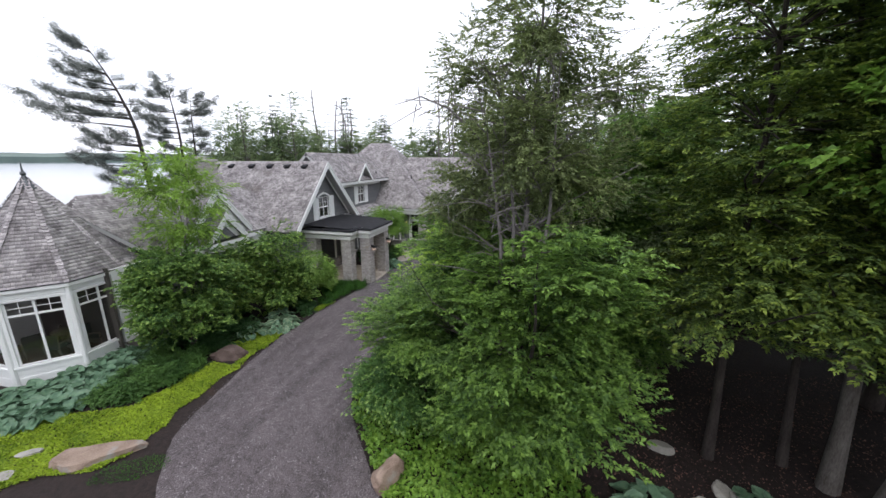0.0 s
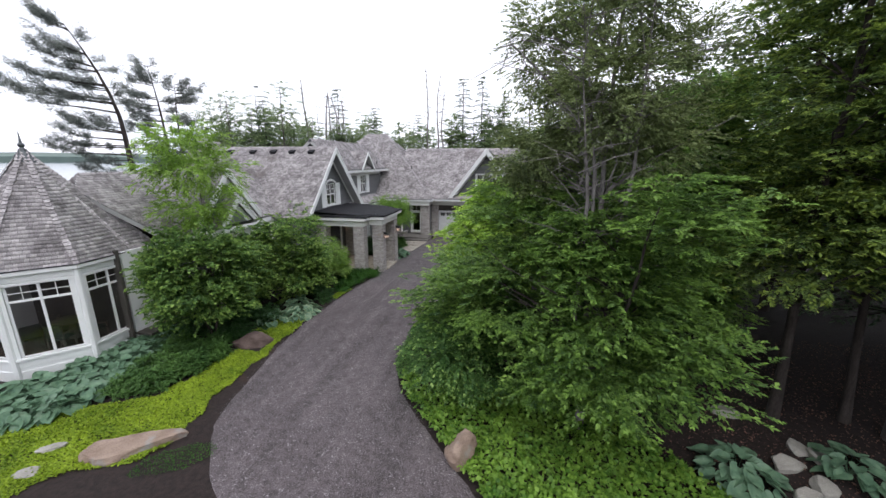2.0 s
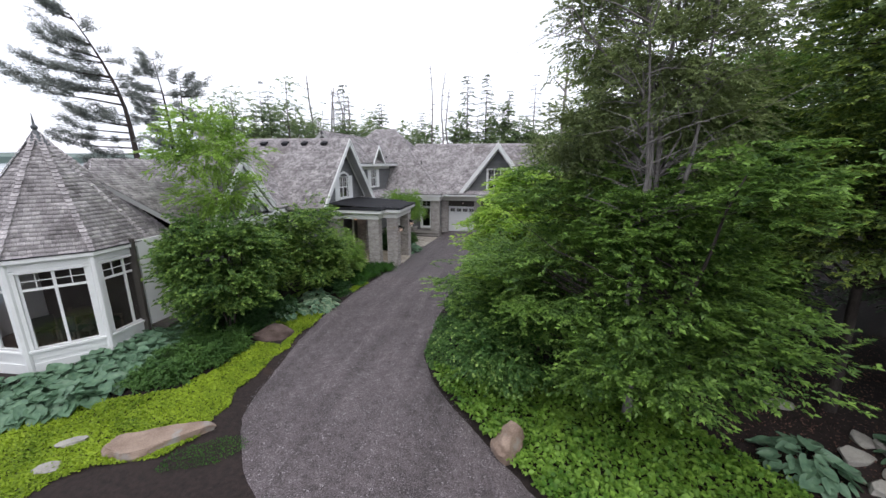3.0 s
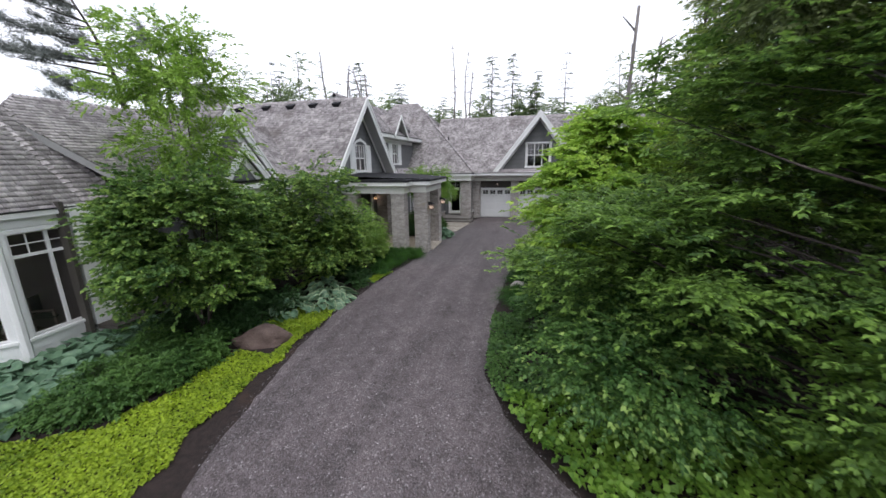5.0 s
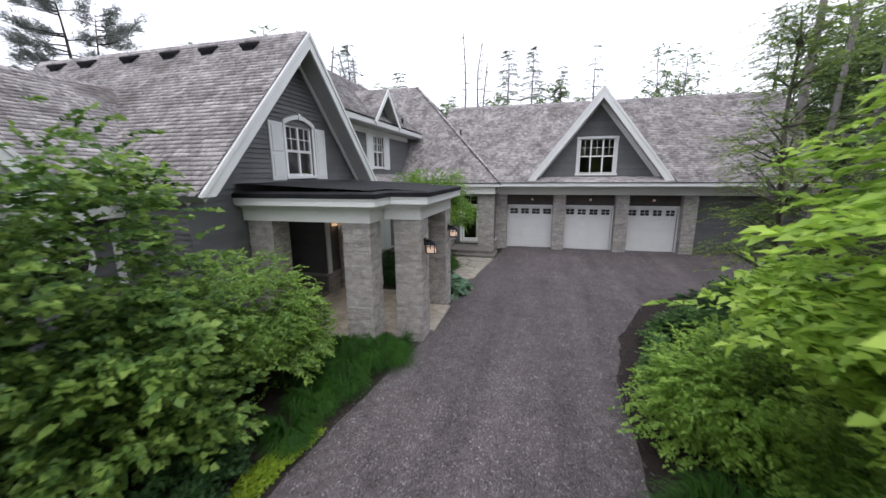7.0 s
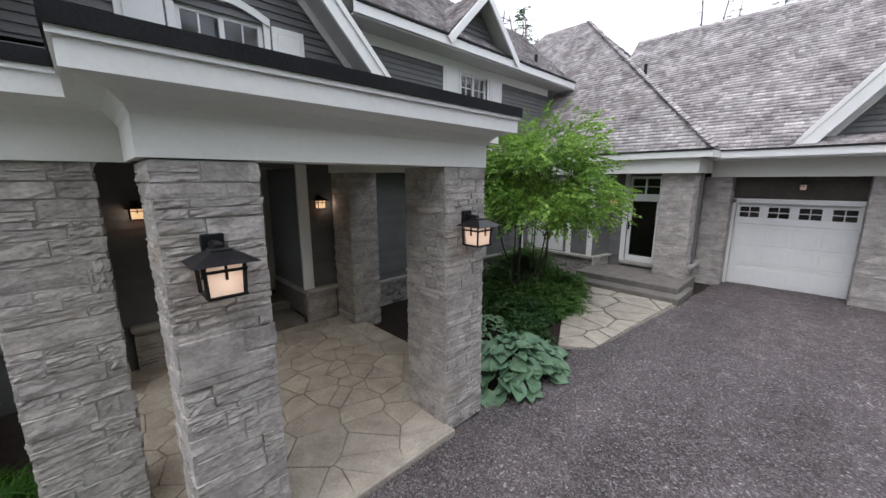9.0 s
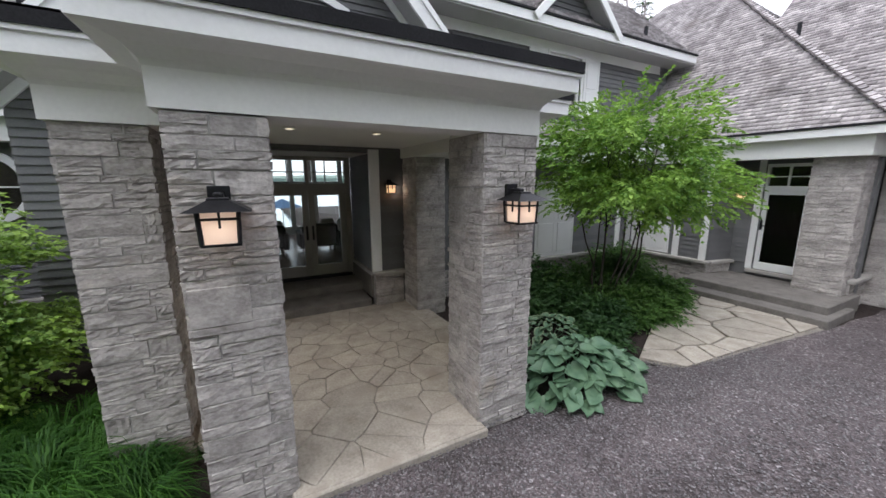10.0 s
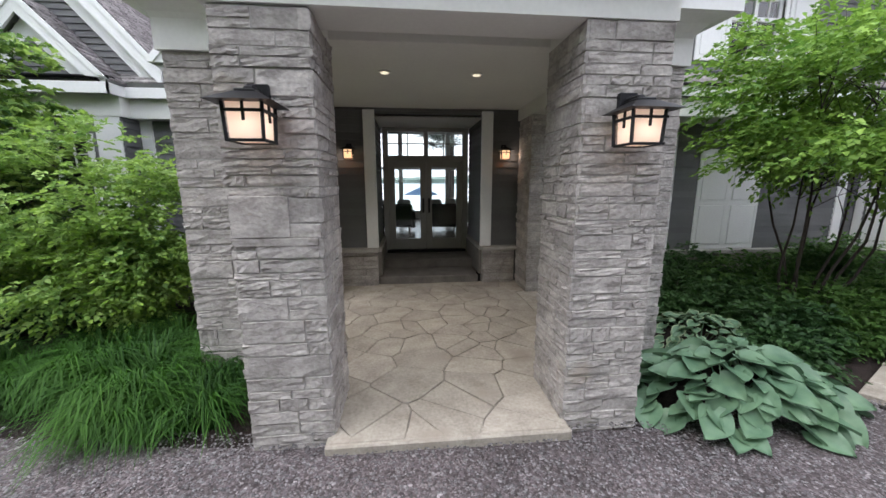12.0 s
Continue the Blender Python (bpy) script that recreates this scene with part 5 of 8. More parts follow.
# porch floor: irregular flagstones in mortar
def clip_poly(poly, p, n):
    """Keeps the side of the polygon where (q - p) . n <= 0."""
    out = []
    for a, b in zip(poly, poly[1:] + poly[:1]):
        da, db = (a - p).dot(n), (b - p).dot(n)
        if da <= 0:
            out.append(a)
        if da * db < 0:
            out.append(a + (b - a) * (da / (da - db)))
    return out


def flagstones(root, outline, count, z_of, seed, joint=0.0025, thick=0.016):
    r = random.Random(seed)
    xs, ys = [p[0] for p in outline], [p[1] for p in outline]
    seeds = []
    tries = 0
    area = (max(xs) - min(xs)) * (max(ys) - min(ys))
    gap = 0.62 * math.sqrt(area / count)
    while len(seeds) < count and tries < 6000:
        tries += 1
        c = Vector((r.uniform(min(xs), max(xs)), r.uniform(min(ys), max(ys))))
        if all((c - s).length > gap * r.uniform(0.35, 1.2) for s in seeds):
            seeds.append(c)
    weigh = [r.uniform(0, 1) ** 2 * 0.35 * gap * gap for s in seeds]
    for s, ws in zip(seeds, weigh):
        poly = [Vector(p) for p in outline]
        for o, wo in zip(seeds, weigh):
            if o is not s and (o - s).length < 2.5:
                n = (o - s).normalized()
                mid = s + n * (((o - s).length_squared + ws - wo) / (2 * (o - s).length))
                poly = clip_poly(poly, mid - n * joint, n)
                if len(poly) < 3:
                    break
        if len(poly) < 3:
            continue
        c = sum(poly, Vector((0, 0))) / len(poly)
        rim = []
        for a, b in zip(poly, poly[1:] + poly[:1]):
            k = max(1, int((b - a).length / 0.08))
            d = (b - a).normalized() if (b - a).length > 1e-6 else Vector((1, 0))
            for i in range(k):
                q = a.lerp(b, i / k)
                q = q + (c - q).normalized() * (0.0005 + 0.011 * abs(noise.noise((q.x * 9, q.y * 9, 1))) + (0.003 if i == 0 else 0))
                rim.append(q)
        lift = r.uniform(-0.003, 0.004)
        n = len(rim)
        vs = [(q.x, q.y, z_of(q.x, q.y) + thick - 0.005 + lift) for q in rim] + [(q.x + (c.x - q.x) * 0.03, q.y + (c.y - q.y) * 0.03, z_of(q.x, q.y) + thick + lift) for q in rim] + [(q.x, q.y, z_of(q.x, q.y) - 0.03) for q in rim]
        fs = [tuple(range(n, 2 * n))] + [(i, (i + 1) % n, n + (i + 1) % n, n + i) for i in range(n)] + [(2 * n + i, 2 * n + (i + 1) % n, (i + 1) % n, i) for i in range(n)]
        from_lists("flagstone", vs, fs, FLAG, root)


SLAB = 0.055
_bm = bmesh.new()
bx(_bm, -4.15, -1.3, -2.0, 1.85, -0.15, SLAB - 0.012)
bx(_bm, -1.3, -0.66, -1.6, 1.4, -0.15, SLAB - 0.012)
bx(_bm, -0.66, 0.04, -1.0, 0.81, -0.15, SLAB - 0.012)
floor = part("floor", _bm, FLAG_JOINT)
tagged(floor, "tan irregular flagstone porch floor with mortar joints", "porch floor", kind="structure")
flagstones(floor, [(0.1, -1.0), (0.1, 0.81), (-0.64, 0.81), (-0.67, 1.38), (-1.3, 1.83), (-4.1, 1.83), (-4.1, -1.98), (-1.3, -1.98), (-0.67, -1.56), (-0.66, -1.0)], 118, lambda x, y: SLAB - 0.012, 5)
edge = box_part("edge_stone", 0.0, 0.13, -1.03, 0.82, -0.06, SLAB - 0.002, FLAG, floor, "tan slab edge along the gravel", b=0.012)

# entry steps
for nm, a in (("step_1", (-4.85, -4.06, -0.93, 0.91, 0.0, 0.2)), ("step_2", (-5.75, -4.8, -0.96, 1.02, 0.0, 0.36))):
    tagged(box_part(nm, *a, STEP, b=0.015), "worn dark bluestone entry step", "step", kind="structure")

# the recess: side walls in clapboard, white posts, door with transom
wall("wall_17", face_m(-5.75, -0.96, 0, 180) @ Matrix.Translation((-1.55, 0, 0)), 1.55, 0.36, 3.1, "dark clapboard side of the entry recess", thick=0.12)
wall("wall_18", face_m(-5.7, 1.01, 0, 0), 1.5, 0.36, 3.1, "dark clapboard side of the entry recess", thick=0.12)
trim_board(face_m(-4.06, -1.12, 0, 90), 0.2, 0.75, 3.12, "white post at the entry recess")
trim_board(face_m(-4.06, 0.93, 0, 90), 0.2, 0.75, 3.12, "white post at the entry recess")
tagged(box_part("trim_6", -5.75, -4.12, -0.96, 1.02, 3.06, 3.3, CREAM), "pale lining over the entry recess", "trim", kind="structure")
for y0, y1 in ((-0.99, -0.87), (0.93, 1.05)):
    tagged(box_part("trim_7", -5.6, -4.12, y0, y1, 0.66, 0.74, SILL), "stone sill along the recess", "sill", kind="structure")
    tagged(box_part("trim_8", -5.6, -4.12, y0 - 0.002, y1 + 0.002, 0.2, 0.66, STEP), "stone base along the recess", "stone base", kind="structure")


def front_door():
    XD = -5.62
    root = thing("door_1", (XD, 0.03, 0.36), "taupe glazed double entry door with a gridded transom, closed", "door", kind="structure")
    m = face_m(XD, -0.9, 0.36, 90)
    w = 1.86
    bm = bmesh.new()
    bx(bm, 0, 0.12, 0, 0.14, 0, 2.72, m, 0.005)
    bx(bm, w - 0.12, w, 0, 0.14, 0, 2.72, m, 0.005)
    bx(bm, 0.12, w - 0.12, 0, 0.14, 2.62, 2.72, m, 0.005)
    bx(bm, 0.12, w - 0.12, 0, 0.14, 2.0, 2.12, m, 0.005)
    bx(bm, w / 2 - 0.04, w / 2 + 0.04, 0.01, 0.13, 2.12, 2.62, m)
    part("door_frame", bm, SAGE, root)
    bm = bmesh.new()
    for c in (0.12 + 0.42, w - 0.12 - 0.42):
        bx(bm, c - 0.012, c + 0.012, 0.05, 0.09, 2.12, 2.62, m)
    bx(bm, 0.12, w - 0.12, 0.052, 0.088, 2.36, 2.384, m)
    part("muntins", bm, SAGE, root)
    bm = bmesh.new()
    bx(bm, 0.12, w - 0.12, 0.066, 0.072, 2.12, 2.62, m)
    part("pane", bm, DOOR_GLASS, root).visible_shadow = False
    for k in (0, 1):
        a = 0.12 + k * 0.81
        b = a + 0.81
        bm = bmesh.new()
        bx(bm, a + 0.003, a + 0.13, 0.03, 0.085, 0.06, 2.0, m, 0.005)
        bx(bm, b - 0.13, b - 0.003, 0.03, 0.085, 0.06, 2.0, m, 0.005)
        bx(bm, a + 0.13, b - 0.13, 0.03, 0.085, 0.06, 0.3, m, 0.005)
        bx(bm, a + 0.13, b - 0.13, 0.03, 0.085, 1.87, 2.0, m, 0.005)
        leaf = part("door_leaf", bm, SAGE, root)
        bm = bmesh.new()
        bx(bm, a + 0.12, b - 0.12, 0.055, 0.061, 0.28, 1.88, m)
        part("pane", bm, DOOR_GLASS, leaf).visible_shadow = False
        c = b - 0.065 if k == 0 else a + 0.065
        bm = bmesh.new()
        bx(bm, c - 0.022, c + 0.022, 0.015, 0.03, 0.88, 1.2, m, 0.006)
        bx(bm, c - 0.012, c + 0.012, -0.03, 0.02, 0.93, 1.12, m, 0.01)
        part("door_handle", bm, IRON, leaf, "dark iron handle set")
    bm = bmesh.new()
    bx(bm, 0.05, w - 0.05, -0.08, 0.12, 0.0, 0.06, m, 0.006)
    part("threshold", bm, IRON, root)


front_door()

# ---- lanterns ----
def lantern(m, s, label, group="wall lanterns"):
    """A craftsman wall lantern; m: its wall face at the back plate's centre, s: size."""
    m = m @ Matrix.Scale(s, 4)
    root = thing("wall_lantern", m.translation, label, "wall lantern", group)
    bm = bmesh.new()
    bx(bm, -0.065, 0.065, -0.02, 0.03, -0.07, 0.09, m, 0.006)
    part("back_plate", bm, IRON, root)
    bm = bmesh.new()
    bx(bm, -0.03, 0.03, -0.16, -0.01, -0.03, 0.05, m, 0.01)
    part("arm", bm, IRON, root)
    bm = bmesh.new()
    cy, t = -0.16, 0.0
    k = [bm.verts.new(m @ Vector(c)) for c in ((-0.18, cy - 0.18, -0.06), (0.18, cy - 0.18, -0.06), (0.18, cy + 0.155, -0.06), (-0.18, cy + 0.155, -0.06), (-0.06, cy - 0.06, 0.005), (0.06, cy - 0.06, 0.005), (0.06, cy + 0.06, 0.005), (-0.06, cy + 0.06, 0.005))]
    for f in ((3, 2, 1, 0), (4, 5, 6, 7), (0, 1, 5, 4), (1, 2, 6, 5), (2, 3, 7, 6), (3, 0, 4, 7)):
        bm.faces.new([k[j] for j in f])
    bx(bm, -0.06, 0.06, cy - 0.06, cy + 0.06, 0.0, 0.02, m, 0.006)
    part("hood", bm, IRON, root)
    def rib(a, z):
        f = 1.0 + (z + 0.07) * -0.35
        return a * f
    bm = bmesh.new()
    top, bot, r0, r1 = -0.06, -0.265, 0.108, 0.1
    for sx in (-1, 1):
        for sy in (-1, 1):
            p = m @ Vector((sx * r0, cy + sy * r0, top))
            q = m @ Vector((sx * r1, cy + sy * r1, bot))
            bar(bm, q, p, 0.017 * s, 0.017 * s, (0.3, 0.2, 0))
            part("post", bm, IRON, root)
            bm = bmesh.new()
    for z, r in ((bot, r1), (top - 0.045, r0 - 0.002)):
        bx(bm, -r - 0.008, r + 0.008, cy - r - 0.008, cy - r + 0.008, z - 0.008, z + 0.008, m)
        bx(bm, -r - 0.008, r + 0.008, cy + r - 0.008, cy + r + 0.008, z - 0.008, z + 0.008, m)
        bx(bm, -r - 0.008, -r + 0.008, cy - r, cy + r, z - 0.008, z + 0.008, m)
        bx(bm, r - 0.008, r + 0.008, cy - r, cy + r, z - 0.008, z + 0.008, m)
        part("rail", bm, IRON, root)
        bm = bmesh.new()
    for a in ((-0.007, 0.007, cy - r0 - 0.004, cy - r0 + 0.008), (-r0 - 0.004, -r0 + 0.008, cy - 0.007, cy + 0.007), (r0 - 0.008, r0 + 0.004, cy - 0.007, cy + 0.007)):
        bm = bmesh.new()
        bx(bm, *a, top - 0.1, top, m)
        part("crossbar", bm, IRON, root)
    for ax, sg in ((0, -1), (0, 1), (1, -1), (1, 1)):
        bm = bmesh.new()
        a, b = r0 - 0.012, r1 - 0.012
        if ax == 0:
            c = [(-a, cy + sg * a, top), (a, cy + sg * a, top), (b, cy + sg * b, bot), (-b, cy + sg * b, bot)]
        else:
            c = [(sg * a, cy - a, top), (sg * a, cy + a, top), (sg * b, cy + b, bot), (sg * b, cy - b, bot)]
        bm.faces.new([bm.verts.new(m @ Vector(q)) for q in c])
        part("glass_panel", bm, AMBER_GLOW if 0.7 < s < 0.9 else PANE_GLOW, root, "lit amber glass panel" if 0.7 < s < 0.9 else "lit frosted glass panel")
    return root


lantern(face_m(0.015, -1.3, 2.42, 90), 1.0, "black iron wall lantern with lit frosted glass on a stone column")
lantern(face_m(0.015, 1.1, 2.42, 90), 1.0, "black iron wall lantern with lit frosted glass on a stone column")
lantern(face_m(-4.08, -1.37, 2.5, 90), 0.72, "small black wall lantern, lit, on dark clapboard", "small lanterns")
lantern(face_m(-4.08, 1.34, 2.5, 90), 0.72, "small black wall lantern, lit, on dark clapboard", "small lanterns")
lantern(face_m(-1.62, YD - 0.02, 2.3, 0), 0.8, "small black wall lantern, lit, beside the side door", "small lanterns")
for x in (2.35, 5.25, 8.2):
    lantern(face_m(x, 10.76, 2.72, 0), 0.62, "small black wall lantern, lit, above a garage door", "small lanterns")
for x, y, z, e in ((0.175, -1.3, 2.25, 0.22), (0.175, 1.1, 2.25, 0.22), (-3.965, -1.45, 2.37, 0.3), (-3.965, 1.46, 2.37, 0.3)):
    lamp = new("lantern_bulb", bpy.data.lights.new("lantern_bulb", "POINT"))
    lamp.data.energy, lamp.data.color, lamp.data.shadow_soft_size = e, (1.0, 0.82, 0.68), 0.04
    lamp.location = (x, y, z)

# ---- side steps and flagged path ----
for nm, a in (("step_3", (-1.95, 0.72, 7.55, 8.9, -0.3, 0.12)), ("step_4", (-1.95, 0.6, 7.95, 9.6, -0.3, 0.27))):
    tagged(box_part(nm, *a, STEP, b=0.015), "grey stone step up to the side door", "step", kind="structure")
path = from_lists("pavement", [(0.7, 7.56, -0.03), (-1.9, 7.56, -0.03), (-1.3, 6.4, -0.03), (-0.75, 4.9, -0.03), (-0.15, 3.65, -0.03), (0.35, 4.0, -0.03), (0.45, 5.4, -0.03)], [(0, 1, 2, 3, 4, 5, 6)], FLAG_JOINT)
tagged(path, "tan flagstone path from the drive to the side door", "path", kind="structure")
flagstones(path, [(0.62, 7.58), (0.42, 5.4), (0.32, 4.02), (-0.15, 3.68), (-0.75, 4.9), (-1.3, 6.4), (-1.9, 7.58)], 27, lambda x, y: -0.035, 11, 0.016, 0.045)

# ---- rooms behind the glass ----
def room():
    tagged(box_part("floor_2", -13.2, -5.75, -4.0, 4.0, 0.2, 0.38, PLANK, b=0.0), "dark polished timber floor of the living room", "floor", kind="structure")
    tagged(box_part("ceiling_2", -13.4, -5.7, -3.6, 3.5, 3.98, 4.05, PLASTER, b=0.0), "pale living room ceiling", "ceiling", kind="structure")
    for i, y in enumerate((-3.6, 3.4)):
        tagged(box_part("wall_19", -13.2, -5.8, y, y + 0.1, 0.2, 3.98, PLASTER, b=0.0), "pale living room wall", "wall", kind="structure")
    for y0, y1 in ((-3.6, -0.98), (1.03, 3.5)):
        tagged(box_part("wall_20", -5.9, -5.76, y0, y1, 0.2, 3.98, PLASTER, b=0.0), "pale living room wall", "wall", kind="structure")
    tagged(box_part("wall_21", -5.9, -5.7, -0.98, 1.03, 3.1, 3.98, PLASTER, b=0.0), "pale lintel over the entry", "wall", kind="structure")
    root = thing("window_5", (-13.2, 0, 0.38), "tall white-framed window wall facing the lake", "window", kind="structure")
    for y in (-3.5, -2.5, -1.5, -0.62, 0.45, 1.35, 2.4, 3.4):
        box_part("post", -13.25, -13.1, y - 0.09, y + 0.09, 0.38, 3.98, WHITE, root)
    box_part("rail", -13.24, -13.11, -3.6, 3.5, 0.38, 0.7, WHITE, root)
    box_part("rail", -13.24, -13.11, -3.6, 3.5, 2.42, 2.52, WHITE, root)
    box_part("rail", -13.24, -13.11, -3.6, 3.5, 3.86, 3.98, WHITE, root)


room()


def sofa(x, y, w, label):
    root = thing("sofa", (x, y, 0.38), label, "sofa", "living room sofas")
    box_part("seat", x - 0.45, x + 0.4, y - w / 2, y + w / 2, 0.52, 0.82, FABRIC, root, b=0.05)
    box_part("backrest", x + 0.25, x + 0.48, y - w / 2, y + w / 2, 0.55, 1.25, FABRIC, root, b=0.06)
    for s in (-1, 1):
        box_part("armrest", x - 0.45, x + 0.45, y + s * w / 2 - 0.09, y + s * w / 2 + 0.09, 0.5, 1.02, FABRIC, root, b=0.05)
        for dx in (-0.35, 0.35):
            box_part("leg", x + dx - 0.03, x + dx + 0.03, y + s * (w / 2 - 0.1) - 0.03, y + s * (w / 2 - 0.1) + 0.03, 0.38, 0.53, TEAK, root)
    for k in (-1, 1):
        box_part("cushion", x + 0.12, x + 0.3, y + k * w / 4 - w / 5, y + k * w / 4 + w / 5, 0.85, 1.38, LINEN, root, "pale cushion", b=0.06)


sofa(-9.2, -0.75, 1.05, "low dark green sofa with pale cushions")
sofa(-9.2, 0.75, 1.05, "low dark green sofa with pale cushions")


def chair(x, y, turn, label="dark grey armchair in the pavilion", group="pavilion chairs", z=0.0):
    m = Matrix.Translation((x, y, z)) @ Matrix.Rotation(radians(turn), 4, "Z")
    root = thing("chair", (x, y, z), label, "chair", group)
    bm = bmesh.new()
    bx(bm, -0.28, 0.28, -0.27, 0.27, 0.4, 0.45, m, 0.01)
    part("seat", bm, FABRIC, root)
    bm = bmesh.new()
    bx(bm, -0.27, 0.27, 0.22, 0.28, 0.5, 0.98, m, 0.02)
    part("backrest", bm, FABRIC, root)
    for sx in (-1, 1):
        for sy in (-1, 1):
            bm = bmesh.new()
            bx(bm, sx * 0.25 - 0.025, sx * 0.25 + 0.025, sy * 0.24 - 0.025, sy * 0.24 + 0.025, 0, 0.62 if sy < 0 else 0.95, m)
            part("leg", bm, TEAK, root)
        bm = bmesh.new()
        bx(bm, sx * 0.27 - 0.03, sx * 0.27 + 0.03, -0.27, 0.27, 0.6, 0.64, m, 0.008)
        part("armrest", bm, TEAK, root)


def armchair_room(x, y):
    root = thing("armchair", (x, y, 0.38), "pale upholstered armchair by the lake windows", "armchair")
    box_part("seat", x - 0.35, x + 0.35, y - 0.35, y + 0.35, 0.5, 0.78, LINEN, root, b=0.05)
    box_part("backrest", x + 0.2, x + 0.38, y - 0.36, y + 0.36, 0.55, 1.25, LINEN, root, b=0.06)
    for s in (-1, 1):
        box_part("armrest", x - 0.35, x + 0.36, y + s * 0.38 - 0.07, y + s * 0.38 + 0.07, 0.5, 0.98, LINEN, root, b=0.04)
    for dx in (-0.28, 0.28):
        for s in (-0.3, 0.3):
            box_part("leg", x + dx - 0.03, x + dx + 0.03, y + s - 0.03, y + s + 0.03, 0.38, 0.52, TEAK, root)


armchair_room(-10.4, 1.9)

# sunshade on the lake side, seen through the doors
def parasol(x, y, z):
    root = thing("parasol", (x, y, z), "blue canvas parasol on the lake terrace", "parasol")
    bm = bmesh.new()
    bmesh.ops.create_cone(bm, cap_ends=False, segments=8, radius1=0.95, radius2=0.02, depth=0.42, matrix=Matrix.Translation((x, y, z + 2.2)))
    part("canopy", bm, BLUE, root)
    bm = bmesh.new()
    bmesh.ops.create_cone(bm, cap_ends=True, segments=10, radius1=0.025, radius2=0.025, depth=2.4, matrix=Matrix.Translation((x, y, z + 1.2)))
    part("pole", bm, WHITE, root)
    bm = bmesh.new()
    bmesh.ops.create_cone(bm, cap_ends=True, segments=16, radius1=0.25, radius2=0.2, depth=0.1, matrix=Matrix.Translation((x, y, z + 0.05)))
    part("base", bm, SILL, root)


parasol(-17.5, 0.4, height(-17.5, 0.4))

# linings added to close the other rooms; their dark colour stands in for shade
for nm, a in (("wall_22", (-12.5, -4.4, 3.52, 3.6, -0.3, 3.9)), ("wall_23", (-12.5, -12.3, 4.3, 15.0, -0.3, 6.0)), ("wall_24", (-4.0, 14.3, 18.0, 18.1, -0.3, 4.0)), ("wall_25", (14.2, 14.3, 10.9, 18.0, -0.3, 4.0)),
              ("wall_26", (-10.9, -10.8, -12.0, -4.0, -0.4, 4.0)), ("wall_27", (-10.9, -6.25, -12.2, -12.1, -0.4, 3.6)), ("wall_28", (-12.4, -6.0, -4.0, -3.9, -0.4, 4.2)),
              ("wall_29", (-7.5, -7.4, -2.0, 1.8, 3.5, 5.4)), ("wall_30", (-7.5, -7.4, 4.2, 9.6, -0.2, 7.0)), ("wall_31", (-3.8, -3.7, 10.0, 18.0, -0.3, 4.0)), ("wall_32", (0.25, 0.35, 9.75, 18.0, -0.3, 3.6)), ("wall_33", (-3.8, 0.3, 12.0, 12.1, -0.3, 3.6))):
    tagged(box_part(nm, *a, LINED, b=0.0), "added inner wall, coloured dark to stand in for room shade", "wall", kind="structure")
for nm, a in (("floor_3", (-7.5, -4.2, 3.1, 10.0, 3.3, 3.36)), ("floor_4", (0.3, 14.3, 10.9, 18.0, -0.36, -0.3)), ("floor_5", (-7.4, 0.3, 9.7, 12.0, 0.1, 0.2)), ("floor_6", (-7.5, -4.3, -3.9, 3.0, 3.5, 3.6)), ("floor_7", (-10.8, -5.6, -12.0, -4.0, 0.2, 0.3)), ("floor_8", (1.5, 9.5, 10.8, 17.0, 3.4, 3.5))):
    tagged(box_part(nm, *a, LINED, b=0.0), "added inner floor, coloured dark to stand in for room shade", "floor", kind="structure")

# ---- eight-sided pavilion ----
OC, OR = Vector((-8.72, -12.6)), 2.6
OA = -19.0


